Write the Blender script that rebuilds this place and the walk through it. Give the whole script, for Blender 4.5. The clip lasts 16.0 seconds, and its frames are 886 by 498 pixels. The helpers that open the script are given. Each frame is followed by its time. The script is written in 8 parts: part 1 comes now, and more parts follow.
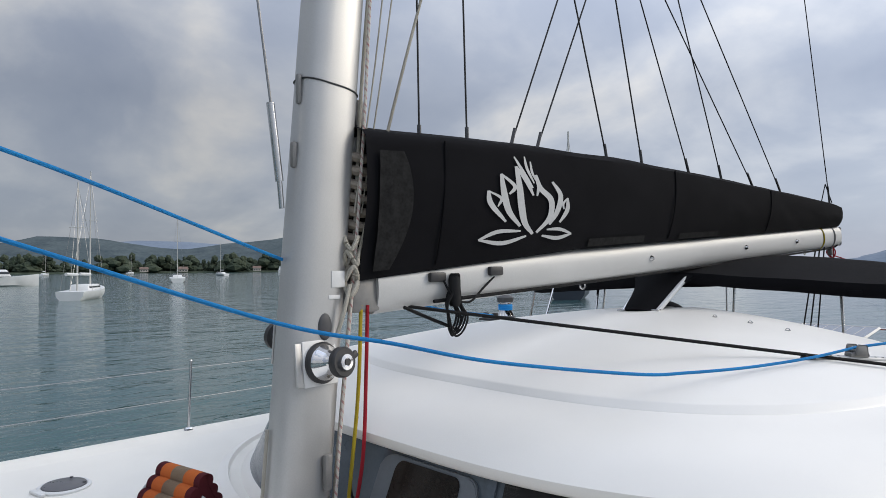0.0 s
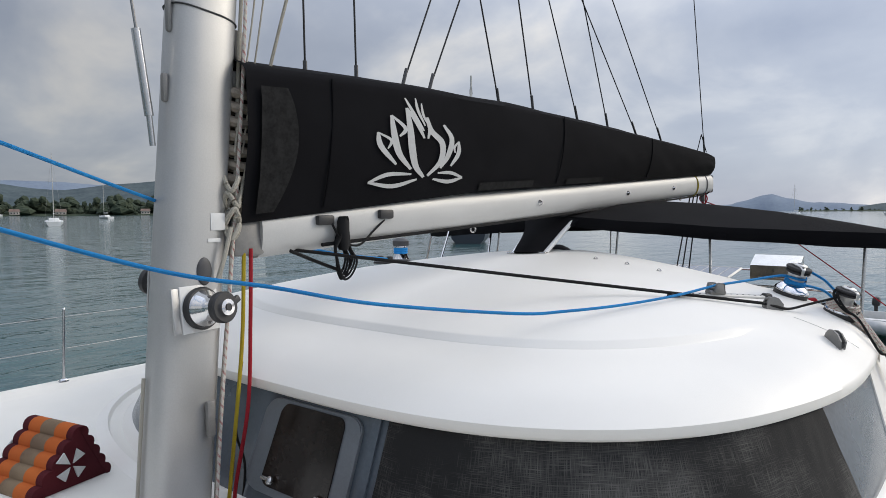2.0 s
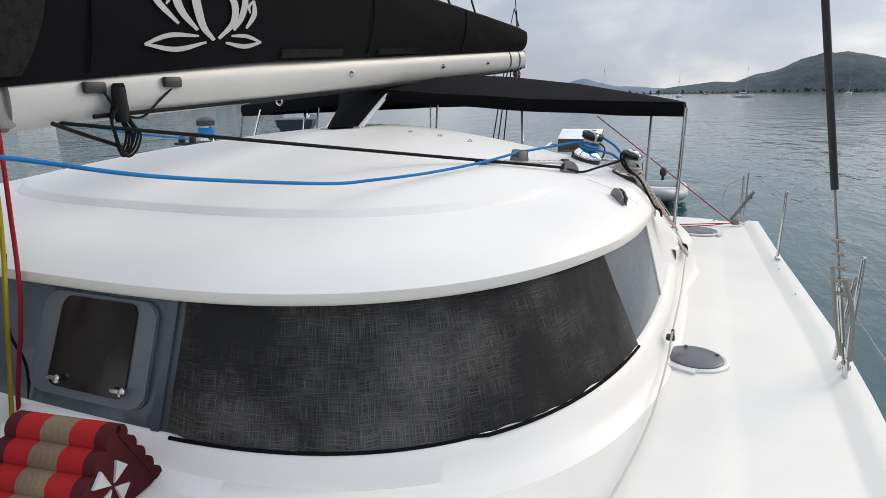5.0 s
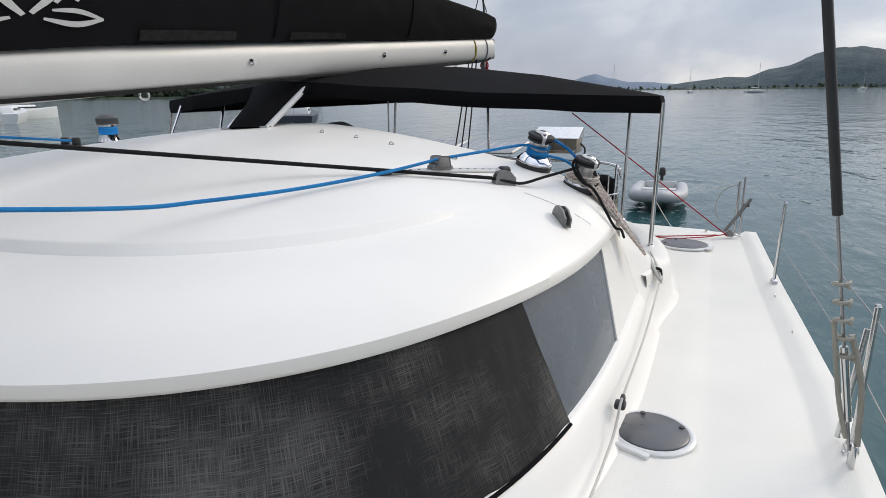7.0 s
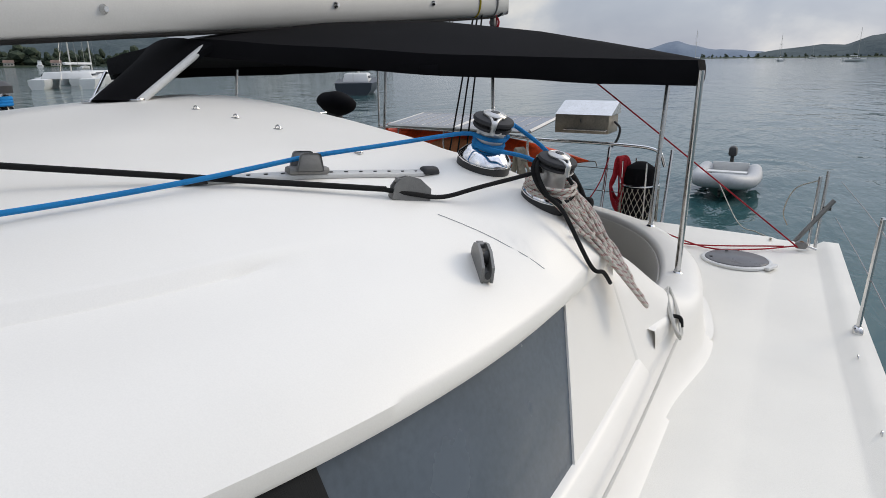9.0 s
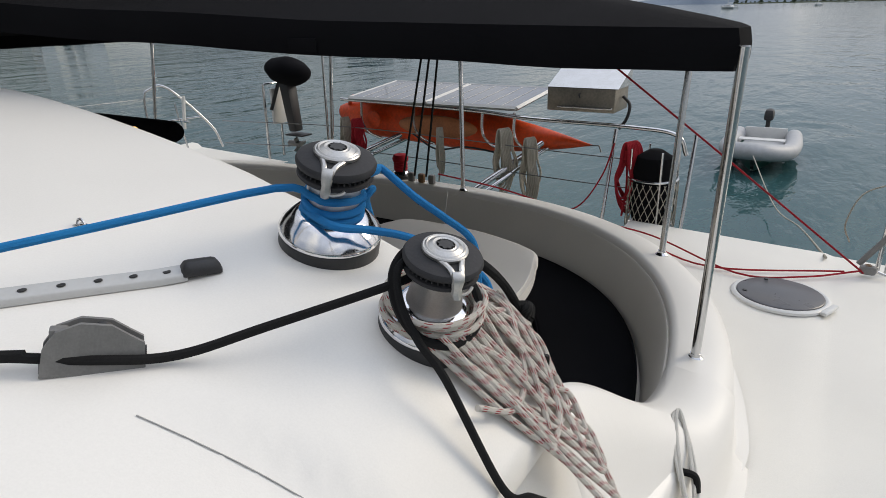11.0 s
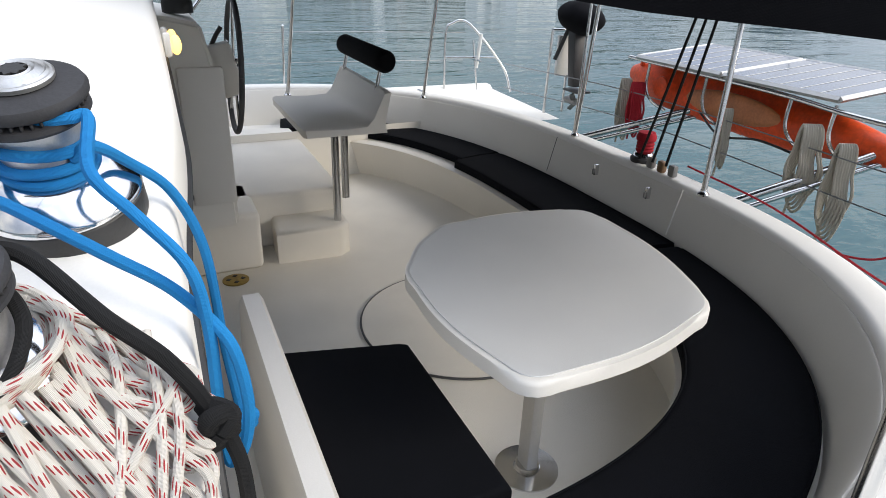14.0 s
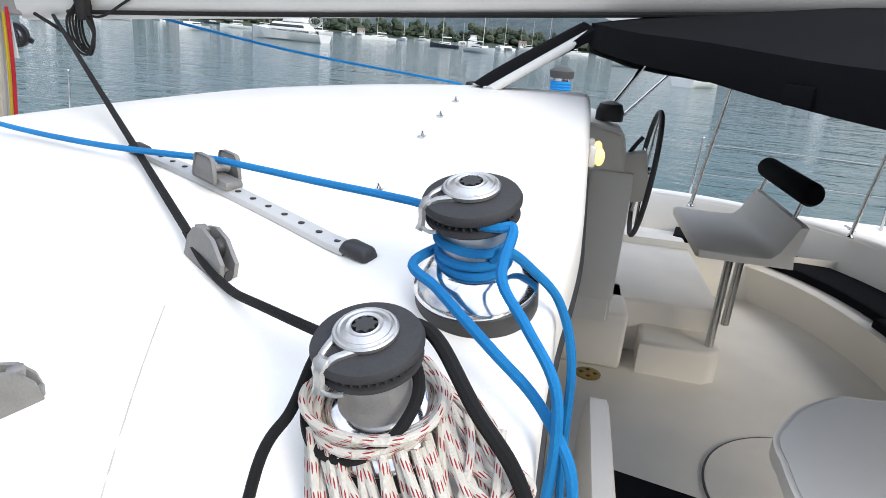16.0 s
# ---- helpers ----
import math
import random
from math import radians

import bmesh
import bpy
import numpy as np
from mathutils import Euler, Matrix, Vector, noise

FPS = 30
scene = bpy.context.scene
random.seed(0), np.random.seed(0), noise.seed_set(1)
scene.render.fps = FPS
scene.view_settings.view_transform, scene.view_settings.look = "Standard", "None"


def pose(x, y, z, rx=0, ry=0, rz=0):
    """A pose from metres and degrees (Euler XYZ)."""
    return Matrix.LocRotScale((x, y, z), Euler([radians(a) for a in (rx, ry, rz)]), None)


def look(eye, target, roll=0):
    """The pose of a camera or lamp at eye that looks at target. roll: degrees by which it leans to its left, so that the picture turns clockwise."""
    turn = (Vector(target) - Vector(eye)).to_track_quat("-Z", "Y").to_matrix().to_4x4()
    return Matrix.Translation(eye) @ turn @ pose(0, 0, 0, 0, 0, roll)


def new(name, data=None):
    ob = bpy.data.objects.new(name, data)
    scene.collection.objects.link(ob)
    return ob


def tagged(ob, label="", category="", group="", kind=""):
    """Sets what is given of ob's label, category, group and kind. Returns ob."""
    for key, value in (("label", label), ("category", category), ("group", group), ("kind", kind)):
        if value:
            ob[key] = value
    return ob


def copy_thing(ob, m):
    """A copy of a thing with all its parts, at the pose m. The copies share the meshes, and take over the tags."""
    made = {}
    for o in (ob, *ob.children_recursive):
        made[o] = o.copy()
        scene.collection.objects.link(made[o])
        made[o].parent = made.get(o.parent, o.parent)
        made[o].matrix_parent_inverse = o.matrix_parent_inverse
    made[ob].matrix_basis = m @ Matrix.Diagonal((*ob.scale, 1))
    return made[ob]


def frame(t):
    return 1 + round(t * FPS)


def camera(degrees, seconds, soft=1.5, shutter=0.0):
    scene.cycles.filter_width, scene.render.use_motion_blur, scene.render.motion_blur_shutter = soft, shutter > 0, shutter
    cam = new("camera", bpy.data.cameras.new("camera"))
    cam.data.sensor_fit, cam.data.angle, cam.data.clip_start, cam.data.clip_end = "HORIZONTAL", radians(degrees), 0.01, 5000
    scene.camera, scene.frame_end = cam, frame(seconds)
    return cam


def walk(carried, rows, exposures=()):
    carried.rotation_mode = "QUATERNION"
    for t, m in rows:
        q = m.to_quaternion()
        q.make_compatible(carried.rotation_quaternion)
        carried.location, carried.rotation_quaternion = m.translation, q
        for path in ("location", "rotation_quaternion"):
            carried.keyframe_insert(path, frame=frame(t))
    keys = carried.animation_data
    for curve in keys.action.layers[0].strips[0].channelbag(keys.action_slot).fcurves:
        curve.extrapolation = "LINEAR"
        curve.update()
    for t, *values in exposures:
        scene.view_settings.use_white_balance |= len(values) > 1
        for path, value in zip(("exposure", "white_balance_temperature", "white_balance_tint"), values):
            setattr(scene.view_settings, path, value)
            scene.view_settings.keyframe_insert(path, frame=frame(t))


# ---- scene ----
cam = camera(70.6, 16.0, soft=0.8)
PATH = [
    (0, (1.556, -1.187, 2.694), (0.109, 0.191, 2.754), -0.5),
    (0.5, (1.564, -1.178, 2.731), (0.149, 0.235, 2.737), 0.1),
    (1, (1.595, -1.166, 2.722), (0.22, 0.287, 2.713), -0.2),
    (1.5, (1.591, -1.14, 2.691), (0.283, 0.371, 2.644), -0.4),
    (2, (1.608, -1.122, 2.687), (0.39, 0.46, 2.567), -0.2),
    (2.5, (1.622, -1.119, 2.664), (0.518, 0.537, 2.465), -0.1),
    (3, (1.654, -1.121, 2.627), (0.664, 0.594, 2.344), -0.1),
    (3.5, (1.685, -1.139, 2.613), (0.803, 0.62, 2.254), 0.2),
    (4, (1.682, -1.122, 2.596), (0.88, 0.661, 2.177), -0.0),
    (6.5, (1.814, -0.326, 2.559), (1.087, 1.472, 2.068), -0.9),
    (7, (1.898, 0.069, 2.549), (1.128, 1.85, 2.062), -0.8),
    (7.5, (1.965, 0.475, 2.554), (1.127, 2.221, 2.054), 0.0),
    (8, (1.952, 0.836, 2.532), (1.086, 2.562, 2.011), -0.2),
    (8.5, (2.002, 1.201, 2.512), (1.078, 2.889, 1.965), -0.6),
    (9, (2.006, 1.558, 2.511), (1.057, 3.221, 1.933), -0.6),
    (11.5, (1.752, 3.167, 2.574), (0.728, 4.723, 1.844), -1.1),
    (12, (1.768, 3.358, 2.526), (0.607, 4.822, 1.811), -0.0),
    (12.5, (1.932, 3.519, 2.509), (0.604, 4.83, 1.789), -1.6),
    (13, (1.989, 3.69, 2.477), (0.567, 4.871, 1.713), -0.5),
    (13.5, (1.988, 3.902, 2.47), (0.457, 4.883, 1.639), -0.0),
    (14, (1.933, 4.055, 2.459), (0.288, 4.821, 1.619), 2.0),
    (14.5, (1.908, 4.193, 2.471), (0.142, 4.657, 1.655), 2.8),
    (15, (1.904, 4.173, 2.5), (0.065, 4.361, 1.737), 3.8),
    (15.5, (1.913, 4.089, 2.51), (0.042, 4.022, 1.808), 4.5),
    (16, (1.918, 4.036, 2.525), (0.055, 3.685, 1.889), 4.9),
]
walk(cam, [(t, look(e, a, r)) for t, e, a, r in PATH],
     [(0.0, -0.17, 6850, 10), (4.0, -0.12, 7100, 10), (7.0, -0.16, 7050, 10), (9.0, -0.3, 7050, 10), (11.4, -0.33, 7300, 10), (12.0, -0.1, 7300, 10), (13.0, 0.12, 7250, 10), (13.5, 0.25, 7100, 10), (14.5, 0.70, 6850, 10), (16.0, 0.56, 6800, 10)])

# ---------------------------------------------------------------- light
CX, YC = -0.95, 4.06          # boat centreline and the after edge of the coachroof

world = bpy.data.worlds.new("world")
scene.world = world
world.use_nodes = True
wn, wl = world.node_tree.nodes, world.node_tree.links
wn.clear()
w_out = wn.new("ShaderNodeOutputWorld")
w_bg = wn.new("ShaderNodeBackground")
w_tc = wn.new("ShaderNodeTexCoord")
w_sep = wn.new("ShaderNodeSeparateXYZ")
w_sky = wn.new("ShaderNodeTexSky")
w_sky.sky_type, w_sky.sun_disc = "NISHITA", False
w_sky.sun_elevation, w_sky.sun_rotation = radians(28), radians(40)
wl.new(w_tc.outputs["Generated"], w_sep.inputs[0])
# cloud layer seen in perspective: direction divided by its height
w_div = wn.new("ShaderNodeVectorMath"); w_div.operation = "DIVIDE"
w_add = wn.new("ShaderNodeMath"); w_add.operation = "ADD"; w_add.inputs[1].default_value = 0.55
w_abs = wn.new("ShaderNodeMath"); w_abs.operation = "ABSOLUTE"
wl.new(w_sep.outputs["Z"], w_abs.inputs[0])
wl.new(w_abs.outputs[0], w_add.inputs[0])
w_comb = wn.new("ShaderNodeCombineXYZ")
for i in range(3):
    wl.new(w_add.outputs[0], w_comb.inputs[i])
wl.new(w_tc.outputs["Generated"], w_div.inputs[0])
wl.new(w_comb.outputs[0], w_div.inputs[1])
w_n1 = wn.new("ShaderNodeTexNoise")
w_n1.inputs["Scale"].default_value, w_n1.inputs["Detail"].default_value = 2.6, 9.0
w_n1.inputs["Roughness"].default_value, w_n1.inputs["Distortion"].default_value = 0.50, 0.25
wl.new(w_div.outputs[0], w_n1.inputs["Vector"])
w_ramp = wn.new("ShaderNodeValToRGB")
el = w_ramp.color_ramp.elements
el[0].position, el[0].color = 0.32, (0.37, 0.44, 0.60, 1)
el[1].position, el[1].color = 0.72, (1.0, 1.0, 1.0, 1)
e2 = el.new(0.47); e2.color = (0.46, 0.53, 0.68, 1)
e3 = el.new(0.57); e3.color = (0.62, 0.68, 0.80, 1)
wl.new(w_n1.outputs["Fac"], w_ramp.inputs[0])
# brighter overhead, and to the side where the sun stands behind the cloud
w_up = wn.new("ShaderNodeMapRange")
w_up.inputs["From Min"].default_value, w_up.inputs["From Max"].default_value = 0.25, 1.0
w_up.inputs["To Min"].default_value, w_up.inputs["To Max"].default_value = 0.95, 2.6
wl.new(w_sep.outputs["Z"], w_up.inputs["Value"])
w_dot = wn.new("ShaderNodeVectorMath"); w_dot.operation = "DOT_PRODUCT"
w_dot.inputs[1].default_value = (0.58, 0.68, 0.45)
wl.new(w_tc.outputs["Generated"], w_dot.inputs[0])
w_side = wn.new("ShaderNodeMapRange")
w_side.inputs["From Min"].default_value, w_side.inputs["From Max"].default_value = -0.2, 1.0
w_side.inputs["To Min"].default_value, w_side.inputs["To Max"].default_value = 0.85, 1.8
wl.new(w_dot.outputs["Value"], w_side.inputs["Value"])
w_mul = wn.new("ShaderNodeMath"); w_mul.operation = "MULTIPLY"
wl.new(w_up.outputs[0], w_mul.inputs[0]); wl.new(w_side.outputs[0], w_mul.inputs[1])
w_sc = wn.new("ShaderNodeVectorMath"); w_sc.operation = "SCALE"
wl.new(w_ramp.outputs[0], w_sc.inputs[0]); wl.new(w_mul.outputs[0], w_sc.inputs["Scale"])
w_skys = wn.new("ShaderNodeVectorMath"); w_skys.operation = "SCALE"
w_skys.inputs["Scale"].default_value = 0.02
wl.new(w_sky.outputs[0], w_skys.inputs[0])
w_sum = wn.new("ShaderNodeVectorMath"); w_sum.operation = "ADD"
wl.new(w_sc.outputs[0], w_sum.inputs[0]); wl.new(w_skys.outputs[0], w_sum.inputs[1])
wl.new(w_sum.outputs[0], w_bg.inputs["Color"])
w_bg.inputs["Strength"].default_value = 0.72
wl.new(w_bg.outputs[0], w_out.inputs["Surface"])

sun = new("sun", bpy.data.lights.new("sun", "SUN"))
sun.data.energy, sun.data.angle, sun.data.color = 1.6, radians(24), (1.0, 0.93, 0.82)
sun.matrix_world = look((5.2, 6.2, 4.3), (0, 0, 0))


# ---------------------------------------------------------------- materials
def mat(name, color, rough=0.5, metal=0.0, var=0.08, scale=6.0, fine=60.0, bump=0.0, bump_scale=80.0,
        coat=0.0, spec=0.5, color2=None, trans=0.0, alpha=1.0, rvar=0.1):
    """A surface whose colour and roughness wander at two scales, with fine relief."""
    m = bpy.data.materials.new(name)
    m.use_nodes = True
    n, l = m.node_tree.nodes, m.node_tree.links
    b = n["Principled BSDF"]
    tc = n.new("ShaderNodeTexCoord")
    n1, n2 = n.new("ShaderNodeTexNoise"), n.new("ShaderNodeTexNoise")
    n1.inputs["Scale"].default_value, n1.inputs["Detail"].default_value = scale, 5
    n2.inputs["Scale"].default_value, n2.inputs["Detail"].default_value = fine, 3
    l.new(tc.outputs["Object"], n1.inputs["Vector"]); l.new(tc.outputs["Object"], n2.inputs["Vector"])
    mx = n.new("ShaderNodeMath"); mx.operation = "MULTIPLY_ADD"; mx.inputs[1].default_value = 0.4
    l.new(n2.outputs["Fac"], mx.inputs[0]); 
    m6 = n.new("ShaderNodeMath"); m6.operation = "MULTIPLY"; m6.inputs[1].default_value = 0.6
    l.new(n1.outputs["Fac"], m6.inputs[0]); l.new(m6.outputs[0], mx.inputs[2])
    rp = n.new("ShaderNodeValToRGB")
    c2 = color2 or [c * (1 - 2.2 * var) for c in color]
    rp.color_ramp.elements[0].position, rp.color_ramp.elements[1].position = 0.36, 0.62
    rp.color_ramp.elements[0].color = (*c2, 1); rp.color_ramp.elements[1].color = (*color, 1)
    l.new(mx.outputs[0], rp.inputs[0]); l.new(rp.outputs[0], b.inputs["Base Color"])
    rr = n.new("ShaderNodeMapRange")
    rr.inputs["To Min"].default_value, rr.inputs["To Max"].default_value = max(0.02, rough - rvar), min(1, rough + rvar)
    l.new(n1.outputs["Fac"], rr.inputs["Value"]); l.new(rr.outputs[0], b.inputs["Roughness"])
    b.inputs["Metallic"].default_value = metal
    b.inputs["Specular IOR Level"].default_value = spec
    b.inputs["Coat Weight"].default_value = coat
    b.inputs["Transmission Weight"].default_value = trans
    b.inputs["Alpha"].default_value = alpha
    if bump:
        n3 = n.new("ShaderNodeTexNoise"); n3.inputs["Scale"].default_value = bump_scale; n3.inputs["Detail"].default_value = 4
        l.new(tc.outputs["Object"], n3.inputs["Vector"])
        bp = n.new("ShaderNodeBump"); bp.inputs["Strength"].default_value = bump; bp.inputs["Distance"].default_value = 0.01
        l.new(n3.outputs["Fac"], bp.inputs["Height"]); l.new(bp.outputs[0], b.inputs["Normal"])
    return m


def woven(name, color, color2, size, rough=0.9, bump=0.4, fleck=None, fleck_at=0.62):
    """Cloth or braid: two crossed wave patterns for the weave, and flecks of a second yarn."""
    m = bpy.data.materials.new(name)
    m.use_nodes = True
    n, l = m.node_tree.nodes, m.node_tree.links
    b = n["Principled BSDF"]
    tc = n.new("ShaderNodeTexCoord")
    wv = []
    for d in ("X", "Y"):
        w = n.new("ShaderNodeTexWave"); w.bands_direction = d
        w.inputs["Scale"].default_value = size; w.inputs["Distortion"].default_value = 1.2
        w.inputs["Detail"].default_value = 1
        l.new(tc.outputs["UV"], w.inputs["Vector"]); wv.append(w)
    mu = n.new("ShaderNodeMath"); mu.operation = "MULTIPLY"
    l.new(wv[0].outputs["Fac"], mu.inputs[0]); l.new(wv[1].outputs["Fac"], mu.inputs[1])
    ns = n.new("ShaderNodeTexNoise"); ns.inputs["Scale"].default_value = 3; ns.inputs["Detail"].default_value = 6
    l.new(tc.outputs["Object"], ns.inputs["Vector"])
    ad = n.new("ShaderNodeMath"); ad.operation = "MULTIPLY_ADD"; ad.inputs[1].default_value = 0.5
    l.new(mu.outputs[0], ad.inputs[0]); l.new(ns.outputs["Fac"], ad.inputs[2])
    rp = n.new("ShaderNodeValToRGB")
    rp.color_ramp.elements[0].position, rp.color_ramp.elements[1].position = 0.35, 0.9
    rp.color_ramp.elements[0].color, rp.color_ramp.elements[1].color = (*color2, 1), (*color, 1)
    l.new(ad.outputs[0], rp.inputs[0])
    col = rp.outputs[0]
    if fleck:
        fw = n.new("ShaderNodeTexWave"); fw.bands_direction = "DIAGONAL"
        fw.inputs["Scale"].default_value = size * 0.075; fw.inputs["Distortion"].default_value = 0.0
        l.new(tc.outputs["UV"], fw.inputs["Vector"])
        fy = n.new("ShaderNodeTexWave"); fy.bands_direction = "X"
        fy.inputs["Scale"].default_value = size * 0.26; fy.inputs["Distortion"].default_value = 0.0
        l.new(tc.outputs["UV"], fy.inputs["Vector"])
        fm = n.new("ShaderNodeMath"); fm.operation = "MULTIPLY"
        l.new(fw.outputs["Fac"], fm.inputs[0]); l.new(fy.outputs["Fac"], fm.inputs[1])
        gt = n.new("ShaderNodeMath"); gt.operation = "GREATER_THAN"; gt.inputs[1].default_value = fleck_at
        l.new(fm.outputs[0], gt.inputs[0])
        mix = n.new("ShaderNodeMix"); mix.data_type = "RGBA"
        mix.inputs["B"].default_value = (*fleck, 1)
        l.new(gt.outputs[0], mix.inputs["Factor"]); l.new(col, mix.inputs["A"])
        col = mix.outputs["Result"]
    l.new(col, b.inputs["Base Color"])
    b.inputs["Roughness"].default_value = rough
    b.inputs["Specular IOR Level"].default_value = 0.25
    bp = n.new("ShaderNodeBump"); bp.inputs["Strength"].default_value = bump; bp.inputs["Distance"].default_value = 0.003
    l.new(mu.outputs[0], bp.inputs["Height"]); l.new(bp.outputs[0], b.inputs["Normal"])
    return m


def screen_cloth():
    """Open mesh over dark glass: slubbed threads running both ways."""
    m = bpy.data.materials.new("black_mesh_screen"); m.use_nodes = True
    n, l = m.node_tree.nodes, m.node_tree.links
    b = n["Principled BSDF"]
    tc = n.new("ShaderNodeTexCoord")
    outs = []
    for sc in ((300, 9, 1), (9, 300, 1)):
        mp = n.new("ShaderNodeMapping"); mp.inputs["Scale"].default_value = sc
        t = n.new("ShaderNodeTexNoise"); t.inputs["Scale"].default_value = 1.0; t.inputs["Detail"].default_value = 2
        l.new(tc.outputs["UV"], mp.inputs["Vector"]); l.new(mp.outputs[0], t.inputs["Vector"])
        outs.append(t)
    mx = n.new("ShaderNodeMath"); mx.operation = "MAXIMUM"
    l.new(outs[0].outputs["Fac"], mx.inputs[0]); l.new(outs[1].outputs["Fac"], mx.inputs[1])
    big = n.new("ShaderNodeTexNoise"); big.inputs["Scale"].default_value = 2.2; big.inputs["Detail"].default_value = 3
    l.new(tc.outputs["Object"], big.inputs["Vector"])
    mu = n.new("ShaderNodeMath"); mu.operation = "MULTIPLY"
    l.new(mx.outputs[0], mu.inputs[0]); l.new(big.outputs["Fac"], mu.inputs[1])
    rp = n.new("ShaderNodeValToRGB")
    rp.color_ramp.elements[0].position, rp.color_ramp.elements[0].color = 0.24, (0.014, 0.014, 0.014, 1)
    rp.color_ramp.elements[1].position, rp.color_ramp.elements[1].color = 0.48, (0.135, 0.13, 0.12, 1)
    l.new(mu.outputs[0], rp.inputs[0]); l.new(rp.outputs[0], b.inputs["Base Color"])
    b.inputs["Roughness"].default_value = 0.75
    b.inputs["Specular IOR Level"].default_value = 0.25
    bp = n.new("ShaderNodeBump"); bp.inputs["Strength"].default_value = 0.5; bp.inputs["Distance"].default_value = 0.003
    l.new(mx.outputs[0], bp.inputs["Height"]); l.new(bp.outputs[0], b.inputs["Normal"])
    return m


M_GEL = mat("gelcoat_white", (0.84, 0.815, 0.76), 0.42, var=0.025, scale=1.6, fine=240, bump=0.03, bump_scale=300)
M_GRIP = mat("gelcoat_nonskid", (0.80, 0.775, 0.71), 0.55, var=0.03, scale=2.0, fine=200, bump=0.18, bump_scale=260)
M_COCK = mat("gelcoat_cockpit", (0.77, 0.735, 0.665), 0.45, var=0.035, scale=1.8, fine=200, bump=0.08, bump_scale=240)
M_FLOOR = mat("gelcoat_cockpit_floor", (0.75, 0.715, 0.645), 0.5, var=0.05, scale=3, fine=300, bump=0.2, bump_scale=260)
M_ALU = mat("anodised_aluminium", (0.50, 0.50, 0.49), 0.42, metal=0.55, var=0.05, scale=2.5, fine=140, bump=0.02)
M_BOOM = mat("boom_alloy", (0.54, 0.54, 0.525), 0.50, metal=0.25, var=0.04, scale=3, fine=120)
M_STEEL = mat("stainless_steel", (0.66, 0.66, 0.66), 0.20, metal=1.0, var=0.05, scale=12, fine=200)
M_CHROME = mat("polished_chrome", (0.82, 0.82, 0.83), 0.13, metal=1.0, var=0.03, scale=15, fine=200, rvar=0.05)
M_SATIN = mat("satin_steel", (0.58, 0.57, 0.55), 0.36, metal=0.9, var=0.08, scale=30, fine=250, bump=0.04, bump_scale=300)
M_JAW = mat("charcoal_jaw", (0.040, 0.040, 0.043), 0.68, var=0.12, scale=25, fine=220, bump=0.10, spec=0.3)
M_DRUM = mat("brushed_drum", (0.60, 0.60, 0.59), 0.42, metal=0.8, var=0.08, scale=20, fine=300, bump=0.1, bump_scale=400)
M_GREYCAST = mat("grey_cast_alloy", (0.24, 0.235, 0.225), 0.5, metal=0.3, var=0.09, scale=25, fine=220, bump=0.08)
M_BLACKPL = mat("black_plastic", (0.030, 0.030, 0.031), 0.5, var=0.12, scale=20, fine=200, bump=0.08)
M_GREYRUB = mat("charcoal_rubber", (0.072, 0.072, 0.075), 0.55, var=0.1, scale=20, fine=200, bump=0.08)
M_CANVAS = woven("black_canvas", (0.0085, 0.0085, 0.010), (0.005, 0.005, 0.006), 160, 0.9, 0.25)
M_CUSH = woven("black_upholstery", (0.0065, 0.0070, 0.0095), (0.004, 0.0045, 0.006), 120, 0.92, 0.3)
for cloth in (M_CANVAS, M_CUSH):
    next(q for q in cloth.node_tree.nodes if q.type == "BSDF_PRINCIPLED").inputs["Specular IOR Level"].default_value = 0.09
M_SCREEN = screen_cloth()
M_PANEL = mat("blue_grey_panel", (0.088, 0.110, 0.133), 0.24, var=0.1, scale=3.5, fine=50, coat=0.2)
M_FRAME = mat("blue_grey_frame", (0.15, 0.168, 0.185), 0.35, var=0.08, scale=6, fine=80)
M_SEAM = mat("grey_sealant", (0.22, 0.22, 0.215), 0.6, var=0.1, scale=20)
M_PALEROPE = woven("pale_braid", (0.80, 0.78, 0.72), (0.62, 0.60, 0.55), 230, 0.85, 0.6)
M_SMOKE = mat("smoked_acrylic", (0.022, 0.016, 0.013), 0.16, var=0.2, scale=4, fine=30, spec=0.35)
M_HATCH = mat("grey_acrylic", (0.105, 0.105, 0.112), 0.3, var=0.06, scale=10, fine=120)
M_BLUE = woven("blue_braid", (0.018, 0.35, 0.80), (0.010, 0.24, 0.62), 260, 0.75, 0.8)
M_BLACKROPE = woven("black_braid", (0.026, 0.026, 0.027), (0.008, 0.008, 0.008), 260, 0.8, 0.8)
M_WHITEROPE = woven("white_braid_red_fleck", (0.84, 0.80, 0.72), (0.66, 0.61, 0.54), 230, 0.85, 0.7, (0.42, 0.045, 0.05))
M_CREAMROPE = woven("cream_braid", (0.60, 0.57, 0.49), (0.38, 0.35, 0.29), 230, 0.85, 0.7)
M_REDROPE = woven("red_braid", (0.55, 0.03, 0.045), (0.30, 0.01, 0.02), 260, 0.8, 0.7)
M_YELROPE = woven("yellow_braid", (0.62, 0.48, 0.04), (0.40, 0.28, 0.02), 260, 0.8, 0.7)
M_WIRE = mat("wire_rope", (0.36, 0.36, 0.36), 0.35, metal=0.9, var=0.1, scale=30, fine=300)
M_DARKLINE = mat("dark_line", (0.020, 0.020, 0.022), 0.8, var=0.1)
M_WHITEPL = mat("white_plastic", (0.70, 0.70, 0.68), 0.35, var=0.04)
M_ORANGE = mat("orange_polyethylene", (0.95, 0.095, 0.014), 0.45, var=0.18, scale=3, fine=40, bump=0.06)
